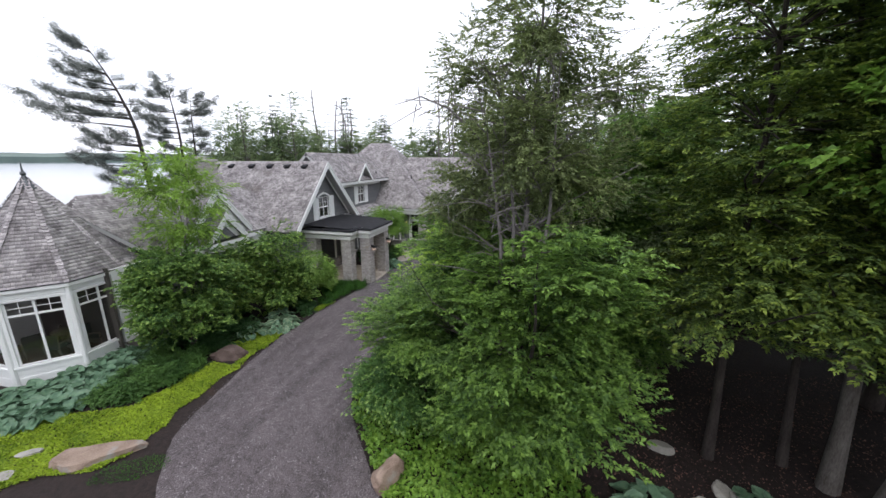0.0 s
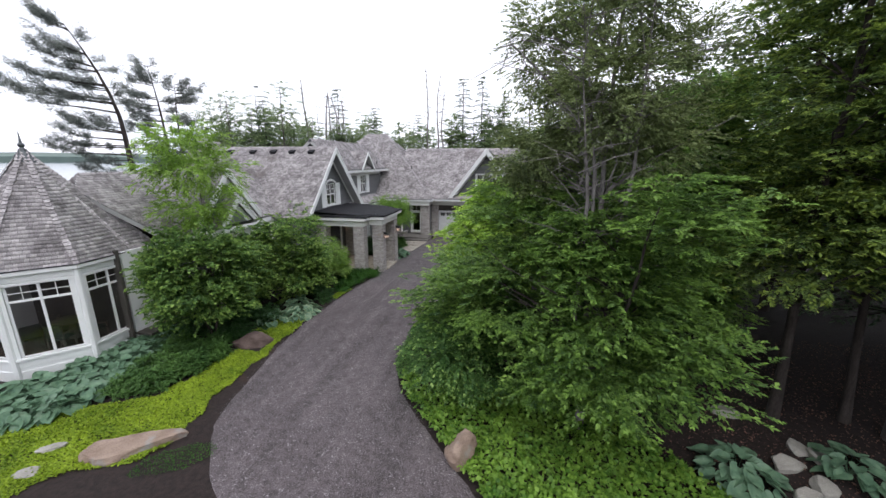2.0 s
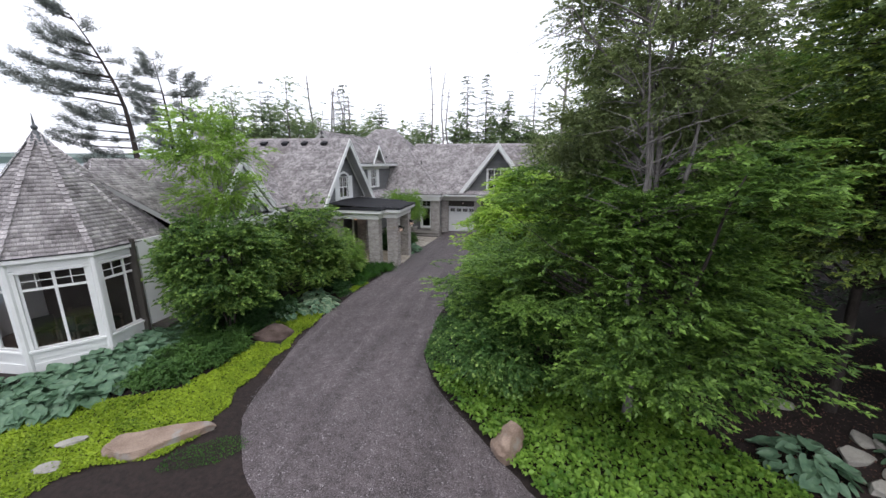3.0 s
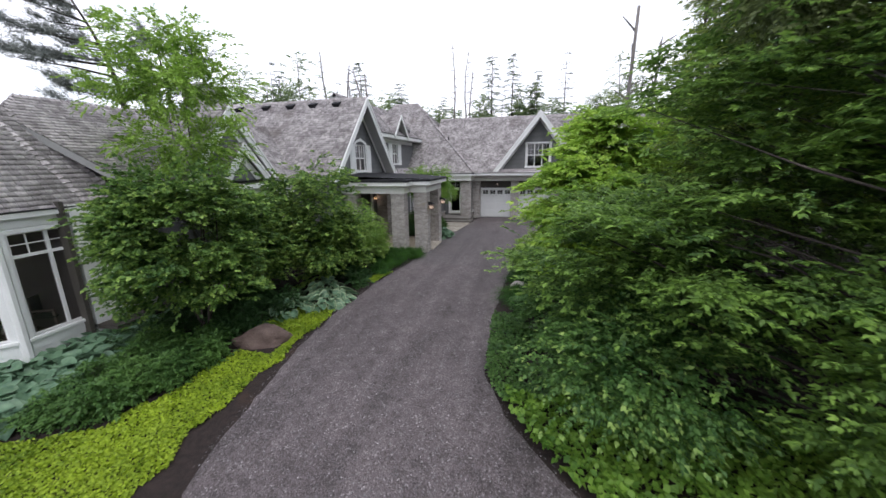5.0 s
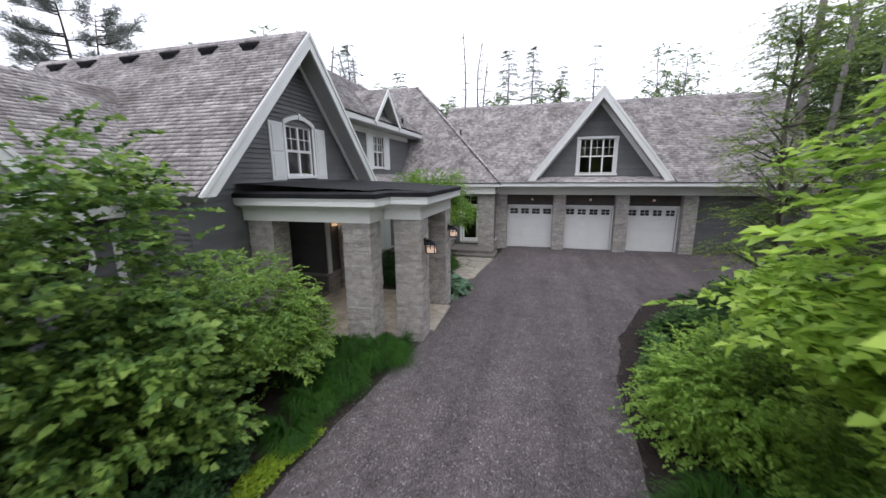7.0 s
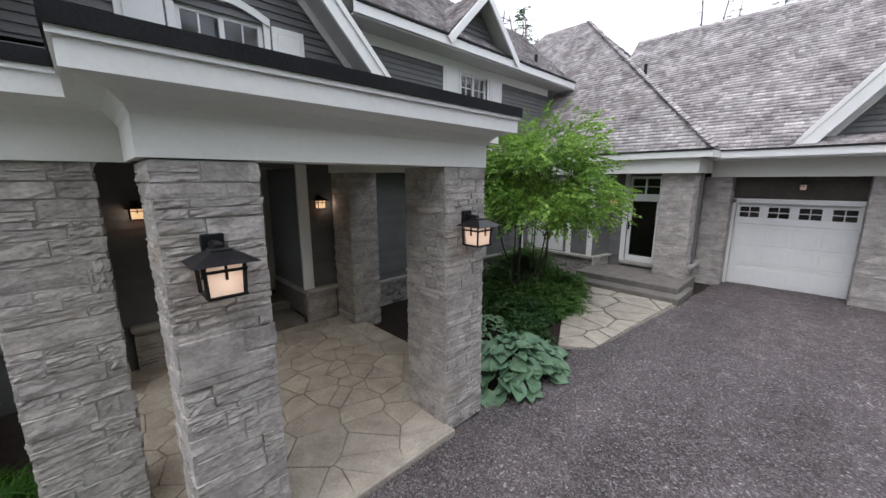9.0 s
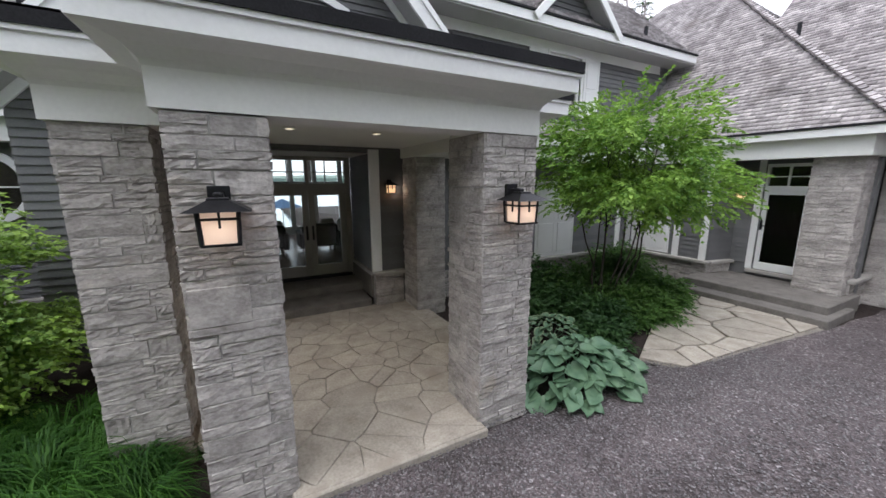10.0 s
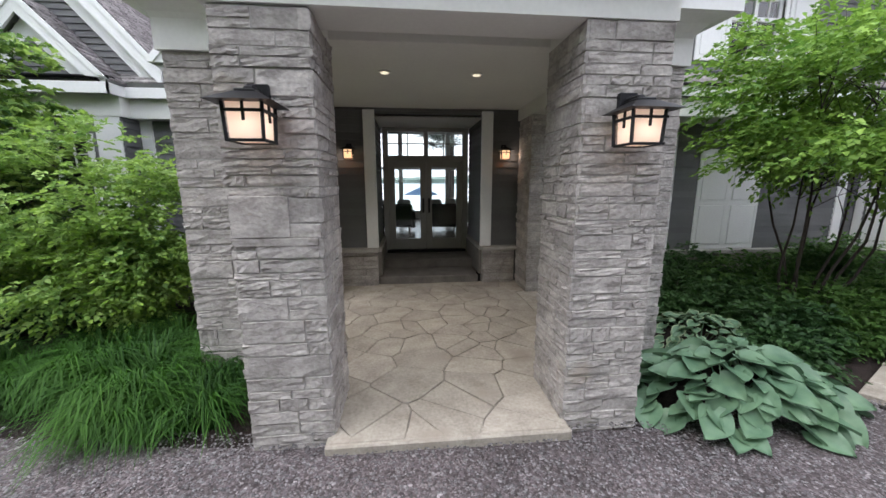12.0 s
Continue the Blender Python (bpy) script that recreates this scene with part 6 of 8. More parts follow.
def pavilion():
    root = thing("roof_7", (OC.x, OC.y, 3.4), "steep eight-sided grey cedar shingle pavilion roof", "roof", kind="structure")
    apex = (OC.x, OC.y, 7.15)
    def corner(k, r, z):
        a = radians(OA + 45 * k)
        return (OC.x + r * math.cos(a), OC.y + r * math.sin(a), z)
    norms = []
    join = (-6.4, -10.45, 3.44)
    for k in range(8):
        P, u, v, n = roof_face(root, [corner(k, OR, 3.44), join if k == 1 else corner(k + 1, OR, 3.44), apex], 0.1, 0.14)
        norms.append(n)
    P, u, v, n = roof_face(root, [join, corner(2, OR, 3.44), apex], 0.1, 0.14)
    caps(root, join, apex, norms[1], n, 0.14, 0.1)
    for k in range(8):
        caps(root, corner(k, OR, 3.44), apex, norms[k], norms[k - 1], 0.14, 0.1)
        board_part("fascia", corner(k, OR + 0.02, 3.44), corner(k + 1, OR + 0.02, 3.44), 0.04, 0.13, WHITE, root)
        board_part("gutter_edge", corner(k, OR + 0.045, 3.475), corner(k + 1, OR + 0.045, 3.475), 0.04, 0.035, MEMBRANE, root)
    fin = thing("finial", (OC.x, OC.y, 6.8), "dark copper spire finial on the pavilion roof", "finial")
    bm = bmesh.new()
    bmesh.ops.create_cone(bm, cap_ends=True, segments=8, radius1=0.34, radius2=0.05, depth=0.5, matrix=Matrix.Translation((OC.x, OC.y, 6.98)) @ Matrix.Rotation(radians(OA), 4, "Z"))
    part("cap", bm, COPPER, fin)
    bm = bmesh.new()
    bmesh.ops.create_uvsphere(bm, u_segments=14, v_segments=10, radius=0.09, matrix=Matrix.Translation((OC.x, OC.y, 7.3)))
    part("ball", bm, COPPER, fin)
    bm = bmesh.new()
    bmesh.ops.create_cone(bm, cap_ends=True, segments=8, radius1=0.045, radius2=0.006, depth=0.42, matrix=Matrix.Translation((OC.x, OC.y, 7.55)))
    part("spike", bm, COPPER, fin)
    # white walls with a wide window in each side
    RW = OR - 0.12
    side = 2 * RW * math.sin(radians(22.5))
    for k in range(8):
        a, b = Vector(corner(k, RW, 0)), Vector(corner(k + 1, RW, 0))
        d = b - a
        turn = math.degrees(math.atan2(d.y, d.x))
        m = Matrix.Translation(a) @ Matrix.Rotation(radians(turn), 4, "Z")
        if k in (0, 1, 2, 6, 7, 5):
            holes = [(0.18, side - 0.18, 0.55, 2.98)]
        else:
            holes = []
        w = wall("wall_pavilion_%d" % (k + 1), m, side, -0.5, 3.4, "white painted pavilion wall", holes=holes, clad=False, base=WHITE, thick=0.14)
        bm = bmesh.new()
        bx(bm, 0.0, side, -0.025, 0.0, -0.5, 0.1, m, 0.004)
        bx(bm, 0.0, side, -0.04, 0.0, 3.1, 3.36, m, 0.004)
        bx(bm, 0.08, side - 0.08, -0.02, 0.0, 0.22, 0.5, m, 0.006)
        part("panel", bm, WHITE, w)
        if holes:
            window("window_pavilion_%d" % (k + 1), m @ Matrix.Translation((0.18, 0, 0.55)), side - 0.36, 2.43, "wide white window with gridded top lights in the pavilion", 2, 0.22, (2, 2), 0.09)
        bm = bmesh.new()
        q = corner(k, RW, 0)
        bmesh.ops.create_cone(bm, cap_ends=True, segments=8, radius1=0.1, radius2=0.1, depth=3.9, matrix=Matrix.Translation((q[0], q[1], 1.45)) @ Matrix.Rotation(radians(OA + 45 * k), 4, "Z"))
        tagged(part("trim", bm, WHITE), "white corner post of the pavilion", "trim", kind="structure")
    bm = bmesh.new()
    bmesh.ops.create_circle(bm, cap_ends=True, segments=8, radius=RW - 0.1, matrix=Matrix.Translation((OC.x, OC.y, 0.15)) @ Matrix.Rotation(radians(OA), 4, "Z"))
    tagged(part("floor_9", bm, PLANK), "dark pavilion floor", "floor", kind="structure")
    # ceiling given the dark colour in place of the shade inside
    tagged(box_part("ceiling_3", OC.x - 1.6, OC.x + 1.6, OC.y - 1.6, OC.y + 1.6, 3.35, 3.39, LINED, b=0.0), "pavilion ceiling coloured dark to stand in for room shade", "ceiling", kind="structure")


pavilion()
for x, y, t in ((-8.0, -13.3, 200), (-7.6, -12.2, 120), (-8.9, -13.6, 250), (-9.5, -12.0, 30), (-8.3, -11.6, 90)):
    chair(x, y, t, z=0.15)
tb = thing("table", (-8.5, -12.6, 0.15), "round grey timber table in the pavilion", "table")
bm = bmesh.new()
bmesh.ops.create_cone(bm, cap_ends=True, segments=28, radius1=0.55, radius2=0.55, depth=0.04, matrix=Matrix.Translation((-8.5, -12.6, 0.88)))
part("tabletop", bm, TEAK, tb)
bm = bmesh.new()
bmesh.ops.create_cone(bm, cap_ends=True, segments=12, radius1=0.18, radius2=0.05, depth=0.7, matrix=Matrix.Translation((-8.5, -12.6, 0.5)))
part("pedestal", bm, TEAK, tb)

# ---- plants ----
def rand_dirs(n):
    return unit(RNG.normal(size=(n, 3)))


def spray_leaves(p, d, per, length, leaf, wide, droop, tilt, fold=0.25):
    """Leaves in flat sprays: p starts, d headings; per leaves on a twig of that length."""
    n = len(p)
    t = np.linspace(0.08, 1.0, per)[None, :, None] + RNG.uniform(-0.05, 0.05, (n, per, 1))
    ls = (length * RNG.uniform(0.6, 1.25, (n, 1, 1)))
    up = np.array([0, 0, 1.0])
    lat = unit(np.cross(d, up) + 1e-4)
    sgn = np.where(np.arange(per) % 2 == 0, 1.0, -1.0)[None, :, None]
    pos = p[:, None] + d[:, None] * ls * t + np.array([0, 0, -1.0]) * droop * ls * t ** 2
    al = d[:, None] * (0.45 + 0.5 * t) + lat[:, None] * sgn * (0.85 - 0.45 * t) + RNG.normal(0, 0.22, (n, per, 3)) + np.array([0, 0, -1.0]) * droop * 0.6
    al = unit(al.reshape(-1, 3))
    nor = unit(np.tile(up, (n * per, 1)) + RNG.normal(0, tilt, (n * per, 3)))
    side = unit(np.cross(nor, al))
    sz = leaf * RNG.uniform(0.6, 1.25, n * per)
    return leaf_faces(pos.reshape(-1, 3), al, side, sz, sz * wide, fold)


def in_crown(crowns, count, gap=0.0, freq=0.7, inner=0.4, seed=0.0, layer=1.6):
    """Points and outward headings inside a union of ellipsoids, thinned by noise so that gaps and clumps remain."""
    vol = np.array([c[3] * c[4] * c[5] for c in crowns])
    pick = RNG.choice(len(crowns), size=count * 3, p=vol / vol.sum())
    c = np.array(crowns)[pick]
    d = rand_dirs(count * 3)
    r = (inner + (1 - inner) * RNG.uniform(0, 1, (count * 3, 1)) ** 0.6)
    wob = np.array([1.0 + 0.28 * noise.noise((v[0] * 2.1 + seed, v[1] * 2.1, v[2] * 2.1)) + 0.16 * noise.noise((v[0] * 5 + seed, v[1] * 5, v[2] * 5)) for v in d])[:, None]
    p = c[:, :3] + d * c[:, 3:6] * r * wob
    keep = [i for i in range(len(p)) if noise.noise((p[i, 0] * freq + seed, p[i, 1] * freq, p[i, 2] * freq * layer)) > gap - 0.5][:count]
    return p[keep], d[keep]


def in_boughs(crowns, count, boughs, size, seed, droop=0.35, thick=0.07):
    """Points and headings on leafy boughs: flat drooping fans round each crown with open gaps between them."""
    r = np.random.default_rng(int(abs(seed) * 100) % 99991)
    cr = np.array(crowns)
    area = (cr[:, 3] * cr[:, 4] * cr[:, 5]) ** (2 / 3)
    c = cr[r.choice(len(cr), size=boughs, p=area / area.sum())]
    d = r.normal(size=(boughs, 3))
    d[:, 2] = r.uniform(-0.75, 1.1, boughs) * np.linalg.norm(d[:, :2], axis=1)
    d = unit(d)
    tip = c[:, :3] + d * c[:, 3:6] * r.uniform(0.55, 1.08, (boughs, 1))
    out = d * np.array([1, 1, 0.0]) + r.normal(0, 0.25, (boughs, 3)) * np.array([1, 1, 0])
    out = unit(out)
    lat = np.stack([-out[:, 1], out[:, 0], np.zeros(boughs)], 1)
    L = size * r.uniform(0.6, 1.35, (boughs, 1))
    slope = r.normal(0.06, 0.14, (boughs, 1)) + 0.16 * d[:, 2:3]
    k = r.integers(0, boughs, count)
    u = r.uniform(0, 1, (count, 1)) ** 0.8
    v = r.uniform(-1, 1, (count, 1))
    wide = 0.55 * np.sqrt(np.maximum(0.04, 1 - (2 * u - 0.9) ** 2 * 0.85))
    p = tip[k] - out[k] * L[k] * (1 - u) + lat[k] * L[k] * v * wide
    p[:, 2:3] += L[k] * (slope[k] * u - droop * u ** 2 - 0.18 * v ** 2) + r.normal(0, thick, (count, 1)) * size
    way = unit(out[k] * (0.5 + 0.6 * u) + lat[k] * v * 0.8 + np.array([0, 0, 1.0]) * (slope[k] - droop * u) * 0.6 + r.normal(0, 0.18, (count, 3)) * np.array([1, 1, 0.6]))
    return p, way


def limbs(root, base, tips, radius, mat, stems=1, name="trunk", wobble=0.25, spread=0.25, fork=0.35, top=None):
    """A tapered trunk, or several stems, with limbs that run out to the tips."""
    base = Vector(base)
    tips = [Vector(t) for t in tips]
    bunch, twigs = [([], []) for s in range(stems)], ([], [])
    head = max(tips, key=lambda t: t.z) if top is None else Vector(top)
    spines = []
    for s in range(stems):
        a = 2 * math.pi * s / stems + 0.4
        off = Vector((math.cos(a), math.sin(a), 0)) * (spread if stems > 1 else 0)
        end = head.lerp(tips[(s * 7) % len(tips)], 0.55) if stems > 1 else head
        pts, rad = [], []
        n = 9
        for i in range(n + 1):
            t = i / n
            q = (base + off * 0.25).lerp(end, t) + off * math.sin(t * 2.2) * 0.6
            q += Vector((noise.noise((t * 3 + s * 5, base.x, 0)), noise.noise((t * 3, base.y, s * 5)), 0)) * wobble * min(t * 3, 1)
            if i == 0:
                q.z -= 0.1
            pts.append(q)
            rad.append(radius * (1.35 if i == 0 else 1.0) * (1 - 0.88 * t) / (stems ** 0.35))
        tube(bunch[s][0], bunch[s][1], pts, rad, 8)
        spines.append((pts, rad))
    for k, tip in enumerate(tips):
        pts, rad = spines[k % stems]
        lo = int(len(pts) * fork)
        i = min(range(lo, len(pts) - 1), key=lambda j: abs(pts[j].z - (tip.z - 0.45 * (tip - pts[j]).xy.length)))
        a = pts[i]
        mid = a.lerp(tip, 0.5) + Vector((random.uniform(-1, 1), random.uniform(-1, 1), random.uniform(-0.2, 0.8))) * 0.12 * (tip - a).length
        r0 = max(rad[i] * 0.5, 0.006)
        vs, fs = twigs
        tube(vs, fs, [a, a.lerp(mid, 0.5) + Vector((0, 0, 0.02)), mid, mid.lerp(tip, 0.55), tip], [r0, r0 * 0.8, r0 * 0.6, r0 * 0.38, r0 * 0.12 + 0.002], 5)
    for vs, fs in bunch:
        from_lists(name, vs, fs, mat, root, smooth=True)
    tagged(from_lists("branches", *twigs, mat, root, smooth=True), kind="stuff")


def broadleaf(name, base, crowns, sprays, per, twig, leaf, wide, leaf_mat, bark, radius, label, category="tree", stems=1, gap=0.35, freq=0.7, droop=0.25, tilt=0.35, flat=0.35, tips=26, inner=0.4, group="", spread=0.25, fork=0.35, tip=None, layer=1.6, share=0.3, boughs=0, size=1.0, sag=0.35, thick=0.07):
    root = thing(name, base, label, category, group)
    seed = base[0] * 3.3 + base[1] * 1.7
    p, d = in_crown(crowns, sprays, gap, freq, inner, seed, layer)
    d = unit(d * np.array([1, 1, flat]) + RNG.normal(0, 0.35, d.shape) * np.array([1, 1, 0.5]))
    if boughs:
        few = len(p) // 6
        p2, d2 = in_boughs(crowns, sprays - few, boughs, size, seed + len(crowns), sag, thick)
        p, d = np.concatenate([p[:few], p2]), np.concatenate([d[:few], d2])
    v = spray_leaves(p - d * twig * 0.5, d, per, twig, leaf, wide, droop, tilt)
    sel = RNG.choice(len(p), size=min(tips, len(p)), replace=False)
    limbs(root, base, [tuple(q) for q in p[sel]], radius, bark, stems, "trunk" if stems == 1 else "stem", spread=spread, fork=fork)
    leaf_mesh("crown", v, leaf_mat, root, "", tip, per, share)
    return root


def conifer(name, base, top_z, low_z, reach, mat, bark, radius, label, density=1.0, droop=0.35, needle=0.16, lean=(0, 0), gap=0.0, category="tree", group="", width=0.32, step=0.34, twigs=1.0):
    """A conifer: whorls of drooping branches with flat side twigs of needles."""
    root = thing(name, base, label, category, group)
    vs, fs = [], []
    b = Vector(base)
    t = Vector((b.x + lean[0], b.y + lean[1], top_z))
    n = 10
    pts = [b.lerp(t, i / n) + Vector((noise.noise((i * 0.4, b.x, 0)), noise.noise((i * 0.4, b.y, 4)), 0)) * 0.12 for i in range(n + 1)]
    pts[0].z -= 0.15
    tube(vs, fs, pts, [radius * (1.3 if i == 0 else 1) * (1 - 0.93 * i / n) for i in range(n + 1)], 8)
    from_lists("trunk", vs, fs, bark, root, smooth=True)
    vs, fs, P, D, S = [], [], [], [], []
    z = low_z
    while z < top_z - 0.2:
        f = (z - b.z) / (top_z - b.z)
        g = (z - low_z) / (top_z - low_z)
        c = b.lerp(t, f)
        for k in range(random.choice((4, 5, 5, 6))):
            if random.random() < gap:
                continue
            a = random.uniform(0, 6.283)
            ln = reach * (1 - g) ** 0.75 * random.uniform(0.65, 1.15) * (0.55 + 0.45 * min(1, g * 8)) + 0.15
            dr = Vector((math.cos(a), math.sin(a), 0))
            bp = [c, c + dr * ln * 0.5 + Vector((0, 0, -droop * ln * 0.15 + 0.04 * ln)), c + dr * ln + Vector((0, 0, -droop * ln * 0.55))]
            tube(vs, fs, bp, [0.028 * ln ** 0.5, 0.016 * ln ** 0.5, 0.004], 4)
            m = max(3, int(ln / 0.13 * density))
            for j in range(m):
                u = 0.15 + 0.85 * (j + random.random()) / m
                q = bp[0].lerp(bp[1], u * 2) if u < 0.5 else bp[1].lerp(bp[2], u * 2 - 1)
                sd = random.choice((-1, 1))
                lat = Vector((-dr.y, dr.x, 0)) * sd
                dd = (dr * random.uniform(0.3, 0.9) + lat * random.uniform(0.5, 1.0) + Vector((0, 0, -droop * random.uniform(0.1, 0.7)))).normalized()
                P.append(q)
                D.append(dd)
                S.append(min(1.0, 0.35 + ln * (1 - u) * 0.55))
        z += step * random.uniform(0.7, 1.3)
    tagged(from_lists("branches", vs, fs, bark, root, smooth=True), kind="stuff")
    P, D = np.array(P), np.array(D)
    S = np.array(S)
    per = 6
    n = len(P)
    tt = np.linspace(0.05, 1, per)[None, :, None]
    ln = (needle * 3.2 * S * twigs)[:, None, None] * RNG.uniform(0.7, 1.2, (n, 1, 1))
    pos = P[:, None] + D[:, None] * ln * tt + np.array([0, 0, -1.0]) * 0.15 * ln * tt ** 2
    lat = unit(np.cross(D, np.array([0, 0, 1.0])) + 1e-4)
    sg = np.where(np.arange(per) % 2 == 0, 1.0, -1.0)[None, :, None]
    al = unit((D[:, None] * 0.8 + lat[:, None] * sg * 0.7 * (1.1 - tt) + RNG.normal(0, 0.15, (n, per, 3))).reshape(-1, 3))
    nor = unit(np.tile([0, 0, 1.0], (n * per, 1)) + RNG.normal(0, 0.3, (n * per, 3)))
    side = unit(np.cross(nor, al))
    sz = needle * RNG.uniform(0.7, 1.3, n * per)
    leaf_mesh("crown", leaf_faces(pos.reshape(-1, 3), al, side, sz, sz * width, 0.1), mat, root)
    return root


def grass_clump(base, r, h, blades, label="clump of arching green ornamental grass", mat=None, stretch=(1, 1)):
    root = thing("grass_clump", base, label, "ornamental grass", "grass clumps", kind="stuff")
    n = blades
    tufts = max(8, n // 60)
    k = RNG.integers(0, tufts, n)
    a = RNG.uniform(0, 6.283, tufts)[k] + RNG.normal(0, 0.12, n)
    rr = r * (0.5 * np.sqrt(RNG.uniform(0, 1, tufts)))[k] + RNG.normal(0, 0.015, n)
    b = np.stack([base[0] + rr * np.cos(a) * stretch[0], base[1] + rr * np.sin(a) * stretch[1], np.full(n, base[2] - 0.03)], 1)
    a2 = a + RNG.normal(0, 0.5, tufts)[k] + RNG.normal(0, 0.55, n)
    out = np.stack([np.cos(a2), np.sin(a2), np.zeros(n)], 1)
    L = h * (RNG.uniform(0.65, 1.2, tufts)[k] * RNG.uniform(0.55, 1.1, n))[:, None]
    reach = r * (RNG.uniform(0.5, 1.0, tufts)[k] * RNG.uniform(0.4, 1.1, n))[:, None]
    w = RNG.uniform(0.003, 0.006, n)[:, None]
    side = np.stack([-np.sin(a2), np.cos(a2), np.zeros(n)], 1)
    ks = [(0.0, 0.0, 0.8), (0.12, 0.5, 1.0), (0.36, 0.86, 1.0), (0.7, 0.84, 0.7), (1.05, 0.42, 0.0)]
    twist = RNG.normal(0, 0.16, n)[:, None] * side * reach
    V = np.empty((n, 9, 3), np.float32)
    for i, (u, z, ww) in enumerate(ks):
        c = b + out * reach * u + twist * u ** 2 + np.array([0, 0, 1.0]) * L * z
        if i < 4:
            V[:, i * 2] = c + side * w * ww
            V[:, i * 2 + 1] = c - side * w * ww
        else:
            V[:, 8] = c
    tri = np.array([0, 1, 3, 0, 3, 2, 2, 3, 5, 2, 5, 4, 4, 5, 7, 4, 7, 6, 6, 7, 8], np.int32)
    me = bpy.data.meshes.new("blades")
    me.vertices.add(n * 9)
    me.vertices.foreach_set("co", V.reshape(-1))
    me.loops.add(n * 21)
    me.loops.foreach_set("vertex_index", ((np.arange(n, dtype=np.int32) * 9)[:, None] + tri).reshape(-1))
    me.polygons.add(n * 7)
    me.polygons.foreach_set("loop_start", np.arange(0, n * 21, 3, dtype=np.int32))
    me.update(calc_edges=True)
    link("blades", me, mat or L_GRASS, root)
    return root


def hosta_leaf_meshes(edged):
    """Heart-shaped, cupped, ribbed leaves of length 1 along +x."""
    out = []
    for k in range(4):
        nu, nv = 8, 10 if edged else 6
        vs, fs, mi = [], [], []
        for i in range(nu + 1):
            u = i / nu
            half = 0.49 * (math.sin(math.pi * min(1, 0.03 + u * 0.97) ** 0.62) ** 0.75) * (1 - 0.2 * u)
            for j in range(nv + 1):
                s = j / nv * 2 - 1
                back = -0.1 * (1 - u) ** 3 * abs(s)
                rib = 0.012 * math.cos(s * 9.4) + 0.02 * noise.noise((u * 4, s * 3, k * 3))
                vs.append((u + back, s * half, 0.15 * s * s * (1 - 0.5 * u) - 0.17 * u * u - 0.03 * (1 - abs(s)) + rib))
        for i in range(nu):
            for j in range(nv):
                a = i * (nv + 1) + j
                fs.append((a, a + nv + 1, a + nv + 2, a + 1))
                mi.append(1 if edged and (j in (0, nv - 1) or i == nu - 1) else 0)
        me = bpy.data.meshes.new("leaf")
        me.from_pydata(vs, [], fs)
        me.materials.append(L_HOSTA)
        me.materials.append(L_EDGE)
        me.polygons.foreach_set("material_index", mi)
        me.polygons.foreach_set("use_smooth", [True] * len(mi))
        out.append(me)
    return out


HOSTA, HOSTA_EDGED = hosta_leaf_meshes(False), hosta_leaf_meshes(True)


def hosta(base, r, count, leaf, label="hosta with broad blue-green ribbed leaves", edged=False, stretch=(1, 1), lift=0.45, group="hostas"):
    root = thing("hosta", base, label, "hosta", group)
    for i in range(count):
        f = math.sqrt((i + 0.5) / count)
        a = i * 2.39996 + random.uniform(-0.25, 0.25)
        d = r * f * 0.72
        x, y = base[0] + d * math.cos(a) * stretch[0], base[1] + d * math.sin(a) * stretch[1]
        z = base[2] + lift * (1 - 0.75 * f ** 1.6) + random.uniform(-0.03, 0.03)
        s = leaf * random.uniform(0.75, 1.25) * (1.05 - 0.2 * (1 - f))
        ob = new("leaf", random.choice(HOSTA_EDGED if edged else HOSTA))
        ob.parent = root
        ob.matrix_parent_inverse = root.matrix_basis.inverted()
        pitch = -10 + 30 * f + random.uniform(-20, 20)
        ob.matrix_basis = Matrix.Translation((x, y, z)) @ Matrix.Rotation(a + random.uniform(-0.8, 0.8), 4, "Z") @ Matrix.Rotation(radians(pitch), 4, "Y") @ Matrix.Rotation(radians(random.uniform(-28, 28)), 4, "X") @ Matrix.Scale(s, 4)
    vs, fs = [], []
    for i in range(14):
        a = i * 2.39996
        d = r * 0.6 * math.sqrt((i + 1) / 14)
        tube(vs, fs, [(base[0], base[1], base[2] - 0.05), (base[0] + d * 0.5 * math.cos(a), base[1] + d * 0.5 * math.sin(a), base[2] + lift * 0.5), (base[0] + d * math.cos(a) * stretch[0], base[1] + d * math.sin(a) * stretch[1], base[2] + lift * 0.6)], [0.008, 0.006, 0.004], 4)
    tagged(from_lists("stalk", vs, fs, L_HOSTA, root), kind="stuff")
    return root


def carpet(name, inside, box, count, leaf, mat, label, low=0.0, high=0.08, category="groundcover", tilt=0.55, freq=1.3):
    """A carpet of small leaves over the ground inside a plan shape."""
    P = []
    x0, x1, y0, y1 = box
    while len(P) < count:
        x, y = random.uniform(x0, x1), random.uniform(y0, y1)
        if inside(x, y):
            h = low + (high - low) * (0.5 + 0.5 * noise.noise((x * freq, y * freq, 2))) * (0.65 + 0.35 * random.random())
            P.append((x, y, height(x, y) + h))
    P = np.array(P)
    n = len(P)
    al = unit(RNG.normal(size=(n, 3)) * np.array([1, 1, 0.45]))
    nor = unit(np.tile([0, 0, 1.0], (n, 1)) + RNG.normal(0, tilt, (n, 3)))
    side = unit(np.cross(nor, al))
    sz = leaf * RNG.uniform(0.6, 1.3, n)
    ob = leaf_mesh(name, leaf_faces(P, al, side, sz, sz * 0.75, 0.15), mat)
    return tagged(ob, label, category, kind="stuff")


